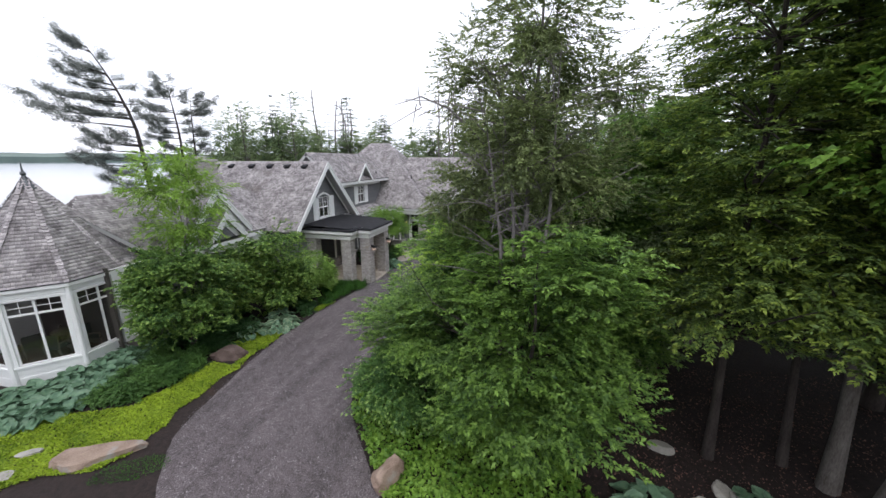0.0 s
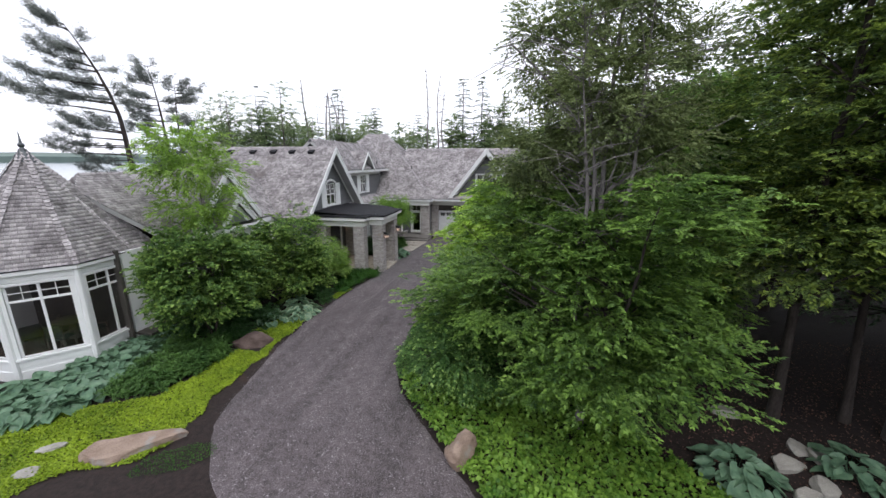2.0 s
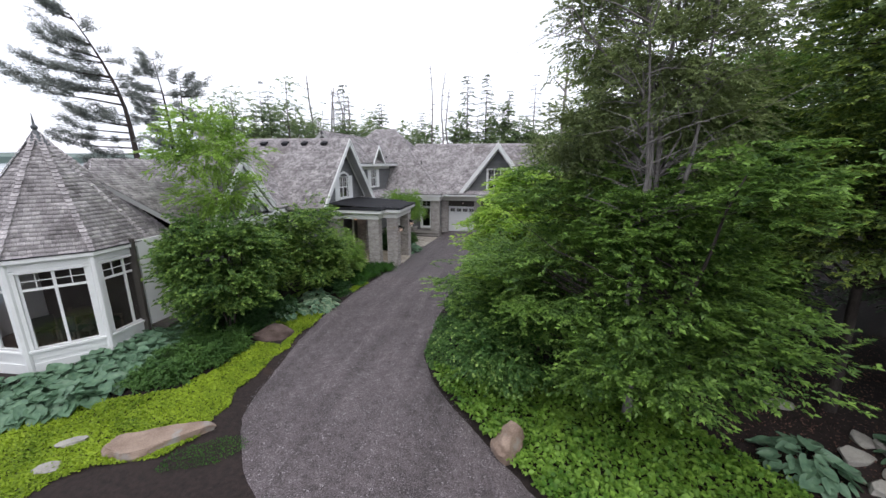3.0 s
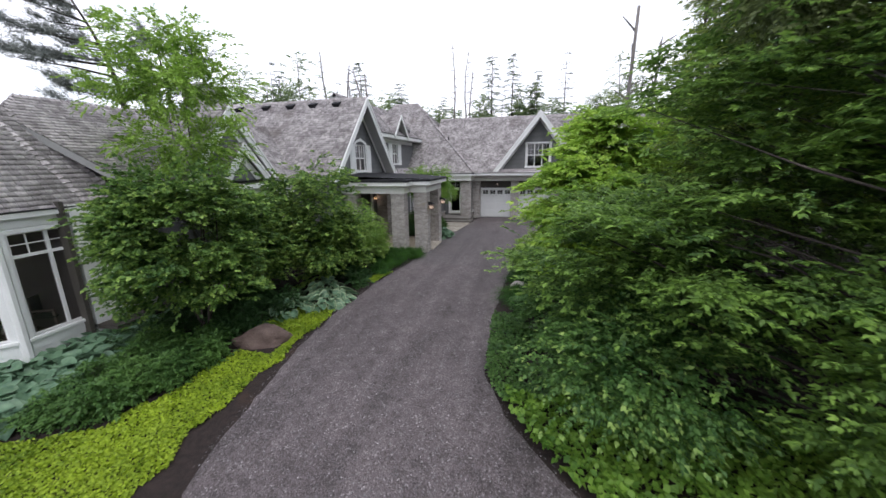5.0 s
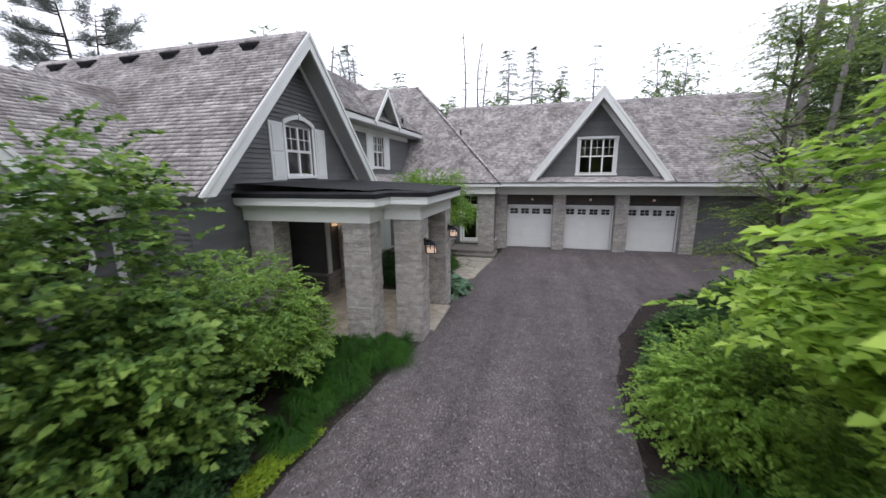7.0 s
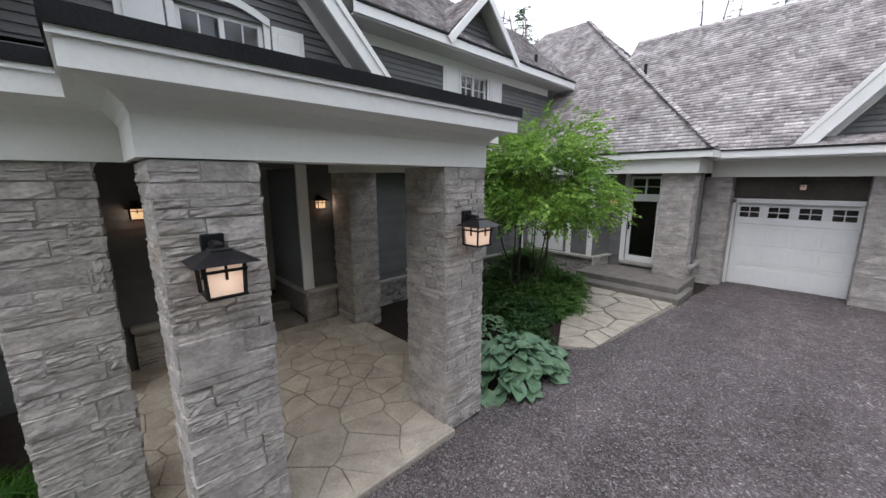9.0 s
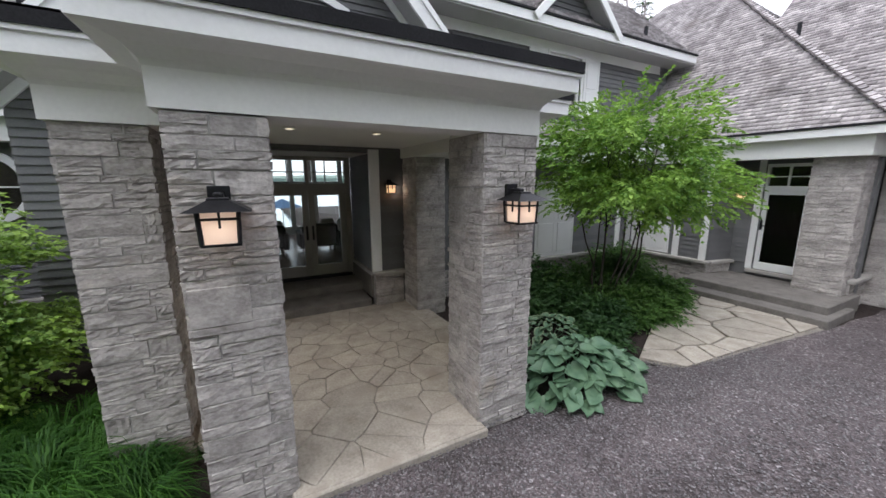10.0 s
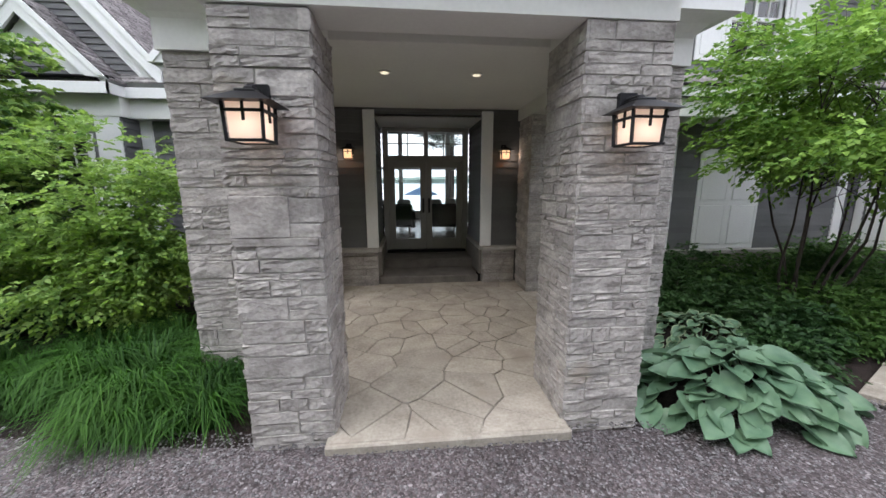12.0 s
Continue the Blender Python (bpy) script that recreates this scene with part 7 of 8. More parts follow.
def boulder(x, y, sx, sy, sz, turn, label, mat=None, sink=0.35, flat=False, tilt=0.0):
    bm = bmesh.new()
    bmesh.ops.create_icosphere(bm, subdivisions=4, radius=1.0)
    r = random.Random(int(x * 31 + y * 17))
    cuts = [(Vector((r.gauss(0, 1), r.gauss(0, 1), r.gauss(0.3, 0.7))).normalized(), r.uniform(0.62, 0.85)) for k in range(11)]
    for v in bm.verts:
        for nrm, off in cuts:
            over = v.co.dot(nrm) - off
            if over > 0:
                v.co -= nrm * over * 0.92
    for v in bm.verts:
        c = v.co.copy()
        q = 1.12 + 0.2 * noise.noise(c * 1.3 + Vector((x, y, 0))) + 0.08 * noise.noise(c * 3.7 + Vector((y, x, 1))) + 0.03 * noise.noise(c * 9)
        v.co = c * q
        if flat:
            v.co.z = max(min(v.co.z, 0.42 + 0.05 * noise.noise(c * 4)), -0.6)
        else:
            v.co.z = min(v.co.z, 0.8 + 0.08 * noise.noise(c * 3))
    m = Matrix.Translation((x, y, height(x, y) + sz * (1 - sink) * 0.5)) @ Matrix.Rotation(radians(turn), 4, "Z") @ Matrix.Rotation(radians(tilt), 4, "X") @ Matrix.Diagonal((sx, sy, sz, 1))
    bmesh.ops.transform(bm, matrix=m, verts=bm.verts)
    return tagged(part("boulder", bm, mat or BOULDER), label, "boulder", "boulders")


def gz(x, y, d=0.0):
    return (x, y, height(x, y) + d)


# west side of the drive
broadleaf("maple", gz(-3.4, -11.4), [(-3.5, -11.3, 2.95, 2.05, 2.1, 1.75), (-3.2, -11.6, 1.9, 1.7, 1.8, 0.9), (-4.9, -11.9, 2.3, 0.95, 0.95, 1.4)], 4000, 12, 0.36, 0.1, 0.85, L_MAPLE, BARK_DARK, 0.07,
          "round dense green maple beside the pavilion", stems=4, gap=0.36, tip=L_MAPLE_TIP, layer=2.2, tips=40, droop=0.06, tilt=0.5, share=0.2, boughs=130, size=0.8, sag=0.18, thick=0.16)
broadleaf("locust", gz(-4.75, -9.9), [(-4.75, -9.9, 6.5, 2.2, 2.1, 1.1), (-4.9, -9.8, 7.6, 1.8, 1.6, 0.9), (-4.6, -9.9, 5.0, 1.8, 1.7, 1.0)], 1800, 11, 0.36, 0.1, 0.6, L_LIME, BARK, 0.06,
          "airy yellow-green young tree by the south wing", stems=3, gap=0.56, freq=1.2, tips=46, flat=0.9, inner=0.15)
broadleaf("shrub_maple", gz(-2.6, -7.0), [(-2.65, -7.0, 2.6, 1.85, 2.0, 2.05), (-4.1, -7.9, 2.1, 1.5, 1.7, 1.8), (-2.4, -6.5, 1.4, 1.6, 1.8, 1.2), (-3.6, -9.0, 1.9, 1.3, 1.3, 1.5)], 5200, 12, 0.36, 0.105, 0.85, L_MAPLE, BARK_DARK, 0.06,
          "dense green maple shrub at the edge of the drive", stems=5, gap=0.36, tip=L_MAPLE_TIP, share=0.42, layer=2.2, tips=44, droop=0.06, tilt=0.5, boughs=200, size=0.8, sag=0.18, thick=0.16)
broadleaf("shrub", gz(-2.55, -4.35), [(-2.5, -4.4, 1.5, 1.25, 1.35, 1.15), (-2.9, -3.8, 1.1, 0.9, 0.8, 0.9), (-2.1, -4.3, 0.75, 1.0, 1.2, 0.65), (-2.0, -3.5, 1.0, 0.6, 0.75, 0.75)], 3200, 11, 0.28, 0.066, 0.7, L_MID, BARK_DARK, 0.03,
          "light green leafy shrub beside the porch pier", "shrub", stems=5, gap=0.4, tips=26, layer=2.4, tip=L_LIME, tilt=0.5)
for x, y, r, h in ((-0.75, -2.75, 0.85, 0.62), (-1.15, -3.35, 0.75, 0.62), (-0.95, -3.75, 0.6, 0.5), (-1.5, -2.75, 0.6, 0.6), (-1.05, -4.5, 0.55, 0.5), (-1.1, -5.2, 0.55, 0.5), (-0.5, -2.15, 0.5, 0.5), (-0.45, -2.6, 0.55, 0.5), (-1.75, -3.6, 0.7, 0.6), (-0.9, -2.3, 0.45, 0.5)):
    grass_clump(gz(x, y), r, h * 0.84, int(1900 * r))
hosta(gz(-1.5, -8.4), 1.0, 64, 0.33, "variegated hosta with pale-edged leaves by the drive", True, (0.9, 1.2), 0.4)
hosta(gz(-2.1, -7.7), 0.8, 44, 0.3, "variegated hosta with pale-edged leaves by the drive", True)
hosta(gz(-2.3, -9.3), 0.85, 46, 0.3, "variegated hosta with pale-edged leaves by the drive", True)
def on_line(line, t):
    k = min(int(t * (len(line) - 1)), len(line) - 2)
    return Vector(line[k]).lerp(Vector(line[k + 1]), t * (len(line) - 1) - k)


for line, n in ((((-7.6, -16.0), (-6.5, -15.1), (-6.05, -13.6), (-5.95, -12.0), (-5.5, -10.9)), 12), (((-6.9, -16.6), (-5.7, -15.8), (-5.2, -14.4), (-5.2, -12.9), (-5.1, -11.6)), 12), (((-6.2, -16.9), (-5.0, -15.8), (-4.6, -14.8), (-4.6, -13.4)), 9)):
    for i in range(n):
        q = on_line(line, i / (n - 1)) + Vector((random.uniform(-0.1, 0.1), random.uniform(-0.1, 0.1)))
        hosta(gz(q.x, q.y), 0.7, 26, 0.38, "hosta with broad blue-green leaves along the pavilion", False, (1, 1), 0.36, "hostas along the pavilion")
for x, y, r in ((-3.8, -14.5, 0.55), (-3.1, -14.2, 0.6), (-3.9, -13.6, 0.6), (-3.0, -13.5, 0.6), (-2.6, -13.1, 0.45), (-3.8, -12.9, 0.6), (-3.2, -12.6, 0.6), (-2.5, -12.3, 0.5), (-4.1, -12.2, 0.6), (-3.0, -11.8, 0.6)):
    broadleaf("low_shrub", gz(x, y), [(x, y, 0.05, r, r, 0.42)], 420, 9, 0.22, 0.075, 0.6, L_SHRUB, BARK_DARK, 0.012, "low spreading dark green shrub in the bed", "shrub", stems=4, gap=0.3, tips=8, inner=0.2, group="low shrubs")


MOSS_FRONT = ((-8.6, -0.95), (-11.4, -0.95), (-13.6, -0.88), (-15.4, -0.68), (-16.15, -0.45), (-16.8, -0.8), (-17.25, -2.15), (-17.7, -2.45), (-18.6, -2.6))
MOSS_BACK = ((-8.6, -2.2), (-10.6, -2.6), (-11.7, -2.15), (-13.2, -2.25), (-14.5, -2.5), (-15.06, -3.4), (-15.4, -4.4), (-16.4, -5.9), (-18.6, -7.4))


def at_y(line, y):
    for (ya, xa), (yb, xb) in zip(line, line[1:]):
        if yb <= y <= ya:
            return xa + (xb - xa) * (y - ya) / (yb - ya)
    return line[-1][1]


def in_moss(x, y):
    if not -18.6 < y < -8.9:
        return False
    n = 0.22 * noise.noise((x * 1.3, y * 1.3, 4)) + 0.1 * noise.noise((x * 4, y * 4, 1))
    if -11.75 < y < -10.95 and x < -1.2:
        return False
    return at_y(MOSS_BACK, y) + n * 1.4 < x < at_y(MOSS_FRONT, y) + n


carpet("groundcover", in_moss, (-7.5, 1.5, -18.6, -8.9), 52000, 0.058, L_MOSS, "bright lime-green creeping groundcover along the drive", 0.0, 0.1)
carpet("groundcover", lambda x, y: ((x - 0.1) * 0.85 + (y + 16.45) * 0.53) ** 2 / 0.85 + ((y + 16.45) * 0.85 - (x - 0.1) * 0.53) ** 2 / 0.16 < 1 + 0.5 * noise.noise((x * 3, y * 3, 7)), (-1.2, 1.5, -17.4, -15.4), 1500, 0.03, L_GRASS, "thin mossy grass at the edge of the gravel", 0.02, 0.06)
carpet("groundcover", lambda x, y: left_edge(y) - 0.5 + 0.15 * noise.noise((x * 2, y * 2, 3)) < x < left_edge(y) - 0.08 and -6.4 < y < -4.9, (-1.8, 0.2, -6.4, -4.9), 2200, 0.05, L_MOSS, "small lime-green groundcover patch by the drive", 0.0, 0.08)
boulder(-1.4, -16.42, 1.12, 0.44, 0.36, 30, "flat reddish granite slab in the groundcover", None, 0.75, True)
boulder(-1.85, -11.15, 0.66, 0.45, 0.36, 20, "rounded dark brown boulder between the groundcover", BROWN_ROCK, 0.35)
boulder(-3.28, -16.77, 0.26, 0.16, 0.1, 40, "small pale flat stone in the groundcover", PALE_ROCK, 0.2, True)
boulder(-2.96, -17.47, 0.3, 0.18, 0.1, 10, "small pale flat stone in the groundcover", PALE_ROCK, 0.2, True)

# east side of the drive
broadleaf("beech", gz(10.2, -13.0), [(10.3, -14.1, 3.3, 2.2, 2.0, 2.3), (9.9, -14.4, 1.9, 2.0, 1.2, 0.85), (9.6, -14.0, 5.0, 1.7, 1.1, 0.9), (11.6, -15.0, 3.2, 1.2, 1.4, 0.7), (11.2, -15.2, 5.9, 1.5, 1.3, 0.8), (8.3, -12.7, 3.0, 2.9, 1.9, 2.0), (6.6, -11.3, 2.6, 2.2, 1.6, 1.6), (9.0, -12.0, 5.2, 2.9, 2.1, 1.5), (12.4, -12.2, 3.6, 1.9, 1.6, 1.6)],
          9600, 14, 0.44, 0.108, 0.52, L_BEECH, BARK_DARK, 0.09, "broad beech with layered sprays of leaves beside the drive", gap=0.44, freq=0.7, tips=80, flat=0.1, droop=0.03, tilt=0.24, inner=0.3, fork=0.12, tip=L_BEECH_TIP, layer=2.6, share=0.3, boughs=210, size=1.6, sag=0.1, thick=0.025)
broadleaf("ash", gz(9.9, -13.5), [(9.9, -13.2, 8.3, 1.8, 1.7, 1.5), (10.0, -13.0, 10.6, 1.5, 1.5, 1.6), (10.2, -12.8, 12.8, 1.0, 1.0, 1.4), (11.7, -12.2, 9.4, 1.2, 1.1, 1.1), (8.6, -12.4, 7.2, 1.3, 1.2, 1.2), (10.9, -12.6, 7.4, 1.6, 1.4, 1.3), (8.4, -12.2, 9.6, 1.1, 1.1, 1.5), (8.0, -12.2, 6.6, 1.0, 1.0, 1.0)], 5200, 12, 0.42, 0.1, 0.45, L_ASH, GREY_WOOD, 0.1,
          "slim airy green tree with pale bare branches behind the beech", gap=0.5, freq=1.3, tips=110, flat=0.6, droop=0.2, tilt=0.6, inner=0.1, fork=0.3)
broadleaf("hazel", gz(6.9, -12.8), [(6.7, -12.9, 1.2, 1.9, 1.5, 1.0), (7.6, -11.6, 1.6, 1.8, 1.6, 1.2)], 2100, 12, 0.42, 0.09, 0.66, L_SHRUB, BARK_DARK, 0.04,
          "spreading dark green hazel under the beech", "shrub", stems=6, gap=0.38, tips=40, flat=0.4, inner=0.25, tip=L_MID, layer=2.0, share=0.2)
broadleaf("viburnum", gz(7.1, -6.4), [(7.1, -6.4, 3.3, 2.55, 2.8, 1.95), (7.1, -6.9, 2.1, 1.9, 2.0, 0.9), (7.6, -5.6, 4.6, 2.0, 2.1, 1.6), (6.3, -7.4, 1.7, 1.4, 1.2, 0.8), (5.8, -7.8, 1.6, 0.75, 0.7, 0.45), (5.7, -4.9, 2.6, 1.25, 1.2, 0.4)], 5200, 11, 0.6, 0.165, 0.62, L_VIBURNUM, BARK_DARK, 0.08,
          "layered tree with large yellow-green leaves by the drive", stems=4, gap=0.44, freq=0.8, tips=60, flat=0.12, droop=0.12, tilt=0.32, inner=0.3, layer=2.8, boughs=150, size=1.3, sag=0.25, thick=0.04)
for x, y, rx, rz, mat in ((5.4, -9.6, 0.95, 0.95, L_SHRUB), (6.4, -10.6, 1.15, 1.1, L_SHRUB), (5.6, -11.4, 0.9, 0.75, L_SHRUB), (6.8, -8.9, 1.1, 1.2, L_SHRUB), (5.5, -3.7, 1.35, 1.15, L_LIME), (6.2, -4.9, 0.8, 0.7, L_FRESH), (6.9, -2.4, 1.0, 0.9, L_SHRUB), (5.5, -2.3, 0.8, 0.6, L_SHRUB), (6.1, -0.7, 0.9, 0.7, L_SHRUB), (7.1, 0.9, 0.85, 0.7, L_DARK), (8.4, 2.3, 0.9, 0.7, L_SHRUB), (10.2, 3.2, 1.0, 0.8, L_DARK)):
    broadleaf("shrub", gz(x, y), [(x, y, height(x, y) + rz * 0.55, rx, rx, rz)], int(900 * rx * rx) + 200, 11, 0.3, 0.08, 0.65, mat, BARK_DARK, 0.02, "leafy green shrub beside the gravel drive", "shrub", stems=5, gap=0.3, tips=14, inner=0.25, group="shrubs by the drive")
for x, y, r in ((4.75, -5.35, 0.66), (5.2, -5.5, 0.6), (4.75, -7.25, 0.8), (5.3, -7.0, 0.65), (4.95, -7.9, 0.65)):
    grass_clump(gz(x, y), r, 0.46, 1300)
boulder(4.62, -6.4, 0.38, 0.3, 0.3, 20, "pale rough boulder at the edge of the drive", PALE_ROCK, 0.3)
boulder(6.95, -15.0, 0.46, 0.38, 0.45, 60, "rounded tan boulder at the edge of the drive", None, 0.25)


def in_fern(x, y):
    return x > right_edge(y) + 0.12 + 0.15 * noise.noise((x * 2, y * 2, 0)) and x < 12.2 + 1.2 * noise.noise((x * 0.8, y * 0.8, 5)) - 0.5 * max(0, y + 15) * 1.0 and -19.5 < y < -12.2


carpet("groundcover", in_fern, (4.0, 13.5, -19.5, -12.2), 17000, 0.125, L_GROUND, "knee-high fresh green leafy groundcover under the beech", 0.05, 0.5, tilt=0.65, freq=2.2)
carpet("groundcover", lambda x, y: right_edge(y) + 0.02 < x < right_edge(y) + 0.9 + 0.4 * noise.noise((x, y, 0)) and -12.4 < y < -8.6, (3.8, 6, -12.4, -8.6), 4500, 0.07, L_SHRUB, "green leafy groundcover beside the gravel", 0.03, 0.35, tilt=0.5)
hosta(gz(13.1, -14.6), 0.95, 60, 0.32, "large blue-green hosta among stones")
hosta(gz(15.5, -14.2), 0.75, 40, 0.3, "large blue-green hosta among stones")
for x, y, sz in ((14.3, -14.2, 0.34), (14.7, -14.7, 0.3), (14.2, -15.0, 0.28), (14.9, -13.6, 0.26), (15.2, -13.9, 0.3), (13.9, -12.4, 0.34)):
    boulder(x, y, sz, sz * 0.7, sz * 0.55, x * 77 % 180, "pale broken stone on the forest floor", PALE_ROCK, 0.45, True, 12)
carpet("leaf_litter", lambda x, y: x > 11 + 1.5 * noise.noise((x * 0.5, y * 0.5, 0)), (10, 21, -17, -8), 9000, 0.05, LITTER, "brown leaf litter on the forest floor", 0.0, 0.03, "leaf litter", 0.3)
HEM = "tall dark hemlock with bare lower trunk at the wood's edge"


def hemlock(x, y, tiers, sprays, radius, label, leaf=0.17, bark=BARK):
    """A full hemlock: level tiers of drooping fans with paler young tips; tiers: (dx, dy, z, radius, half height)."""
    return broadleaf("hemlock", gz(x, y), [(x + a, y + b, z, r, r, h) for a, b, z, r, h in tiers], sprays, 14, 0.5, leaf * 0.68, 0.45, L_HEMLOCK, bark, radius, label,
                     gap=0.46, freq=0.62, tips=110, flat=0.08, droop=0.1, tilt=0.3, inner=0.4, fork=0.2, group="hemlocks", tip=L_HEMLOCK_TIP, layer=3.2, share=0.42, boughs=int(sprays / 20), size=1.15, sag=0.24, thick=0.035)


hemlock(15.0, -12.5, ((-0.4, -0.6, 4.9, 2.0, 0.9), (0.2, -0.2, 5.8, 2.5, 1.3), (0.2, 0, 7.8, 2.6, 1.9), (0.1, 0.2, 10.6, 2.5, 2.2), (0.3, 0, 13.6, 1.8, 2.4)), 7400, 0.12, HEM, bark=BARK_DARK)
hemlock(17.3, -13.0, ((-0.9, -1.5, 4.9, 2.2, 0.9), (-0.4, -0.9, 5.9, 2.7, 1.5), (0, -0.4, 8.0, 2.8, 2.1), (0.2, 0, 11.0, 2.4, 2.4), (0.4, 0, 15.0, 1.7, 2.6)), 7600, 0.17, HEM)
hemlock(18.0, -13.4, ((1.0, -0.6, 5.9, 2.2, 1.6), (1.0, -0.4, 9.0, 2.2, 2.4), (1.2, -0.4, 13.0, 1.6, 2.4)), 4200, 0.14, HEM)
hemlock(16.7, -12.4, ((0, 0.6, 6.0, 2.0, 2.0), (0, 0.6, 10.0, 1.8, 2.4), (0, 0.6, 13.4, 1.2, 2.0)), 3200, 0.1, HEM, bark=BARK_DARK)
broadleaf("maple", gz(13.6, -7.6), [(13.6, -7.8, 4.4, 3.0, 2.6, 2.0), (13.6, -7.6, 6.8, 2.9, 2.6, 1.9), (14.0, -7.8, 8.8, 2.0, 2.0, 1.5), (15.8, -9.0, 6.6, 2.2, 1.8, 2.0), (12.6, -9.6, 5.6, 1.8, 1.6, 1.6)], 5200, 12, 0.62, 0.15, 0.58, L_BEECH, BARK, 0.16,
          "leafy green maple behind the beech", gap=0.44, freq=0.7, tips=70, flat=0.2, droop=0.2, tilt=0.55, inner=0.45, tip=L_BEECH_TIP, layer=2.6, boughs=210, size=1.2)
hemlock(9.5, -9.2, ((-0.2, -0.2, 4.2, 2.1, 1.6), (0, 0, 6.4, 1.9, 1.6), (0.1, 0, 8.6, 1.5, 1.7), (0.2, 0, 10.8, 1.0, 1.6), (0.2, 0, 12.6, 0.5, 1.2)), 3600, 0.12, "tall dark hemlock behind the beech")
hemlock(10.6, -3.0, ((0, 0, 2.4, 2.4, 1.6), (0, 0, 4.8, 2.2, 1.8), (0, 0, 7.2, 1.6, 1.8), (0, 0, 9.4, 0.9, 1.4)), 2600, 0.14, "dense green hemlock behind the drive", 0.14)
hemlock(8.0, 0.5, ((0, 0, 2.6, 1.7, 1.3), (0, 0, 4.6, 1.6, 1.5), (0, 0, 6.6, 1.1, 1.4)), 1700, 0.12, "young dark green hemlock beside the gravel court", 0.1)
conifer("hemlock", gz(20.5, -9.5), 18.0, 2.2, 3.6, L_SPRUCE, BARK_DARK, 0.2, "dense dark hemlock inside the wood", 0.9, 0.4, 0.19, group="hemlocks")
broadleaf("maple", gz(18.4, -15.6), [(15.3, -15.0, 8.4, 1.4, 1.2, 1.5), (16.5, -15.4, 10.6, 1.9, 1.7, 2.0), (17.0, -15.4, 7.4, 1.5, 1.3, 1.4), (18.6, -15.4, 12.5, 2.2, 2.0, 2.4)], 2400, 12, 0.5, 0.14, 0.8, L_FRESH, BARK, 0.16, "tall green maple at the wood's edge", gap=0.4, tips=50, droop=0.2)

for x, y, r in ((-2.6, -9.3, 0.6), (-3.3, -8.6, 0.7), (-4.6, -10.6, 0.8), (-4.6, -12.0, 0.7), (-3.6, -9.8, 0.8), (-2.8, -10.2, 0.7), (-3.2, -10.9, 0.7), (-4.2, -8.9, 0.8), (-2.1, -5.9, 0.7), (-1.5, -6.6, 0.6), (-3.0, -5.6, 0.8)):
    broadleaf("low_shrub", gz(x, y), [(x, y, 0.15, r * 1.1, r * 1.1, 0.5)], 420, 9, 0.24, 0.078, 0.6, L_DARK, BARK_DARK, 0.012, "low dark green shrub under the maples", "shrub", stems=4, gap=0.3, tips=8, inner=0.2, group="low shrubs")

# serviceberry and underplanting beside the porch
broadleaf("serviceberry", gz(-1.75, 4.9), [(-1.7, 5.1, 3.15, 1.6, 1.8, 1.1), (-1.5, 5.2, 2.4, 1.75, 2.1, 0.6), (-1.6, 6.2, 2.5, 1.2, 1.2, 0.7)], 3000, 11, 0.34, 0.082, 0.62, L_FRESH, BARK_DARK, 0.045,
          "small multi-stemmed tree with airy fresh green leaves beside the porch", stems=8, gap=0.42, freq=1.2, tips=60, flat=0.6, tilt=0.55, inner=0.1, spread=0.55, fork=0.45)
for x, y, rx, rz, mat in ((-2.7, 3.6, 0.8, 0.5, L_DARK), (-2.0, 4.2, 0.7, 0.45, L_DARK), (-2.6, 5.0, 0.9, 0.6, L_SHRUB), (-1.4, 4.9, 0.7, 0.5, L_SHRUB), (-2.7, 6.5, 0.9, 0.65, L_SHRUB), (-3.4, 4.6, 0.7, 0.6, L_DARK), (-3.3, 7.4, 0.8, 0.7, L_SHRUB), (-2.4, 3.0, 0.5, 0.4, L_DARK), (-1.25, 4.1, 0.55, 0.42, L_DARK), (-1.5, 6.0, 0.75, 0.5, L_SHRUB), (-0.8, 3.6, 0.42, 0.32, L_DARK), (-1.1, 5.4, 0.5, 0.4, L_SHRUB), (-1.6, 6.6, 0.6, 0.45, L_SHRUB)):
    broadleaf("low_shrub", gz(x, y), [(x, y, height(x, y) + rz * 0.45, rx, rx, rz)], int(1100 * rx * rx) + 250, 8, 0.22, 0.075, 0.62, mat, BARK_DARK, 0.012, "low dark green leafy shrub under the small tree", "shrub", stems=4, gap=0.25, tips=10, inner=0.2, group="underplanting")
hosta(gz(-0.22, 2.45), 1.0, 150, 0.235, "large hosta with broad blue-green ribbed leaves beside the porch column", False, (0.78, 1.25), 0.52)
hosta(gz(-1.35, 3.15), 0.85, 130, 0.14, "small variegated hosta behind the large one", True, (1, 1.1), 0.36)

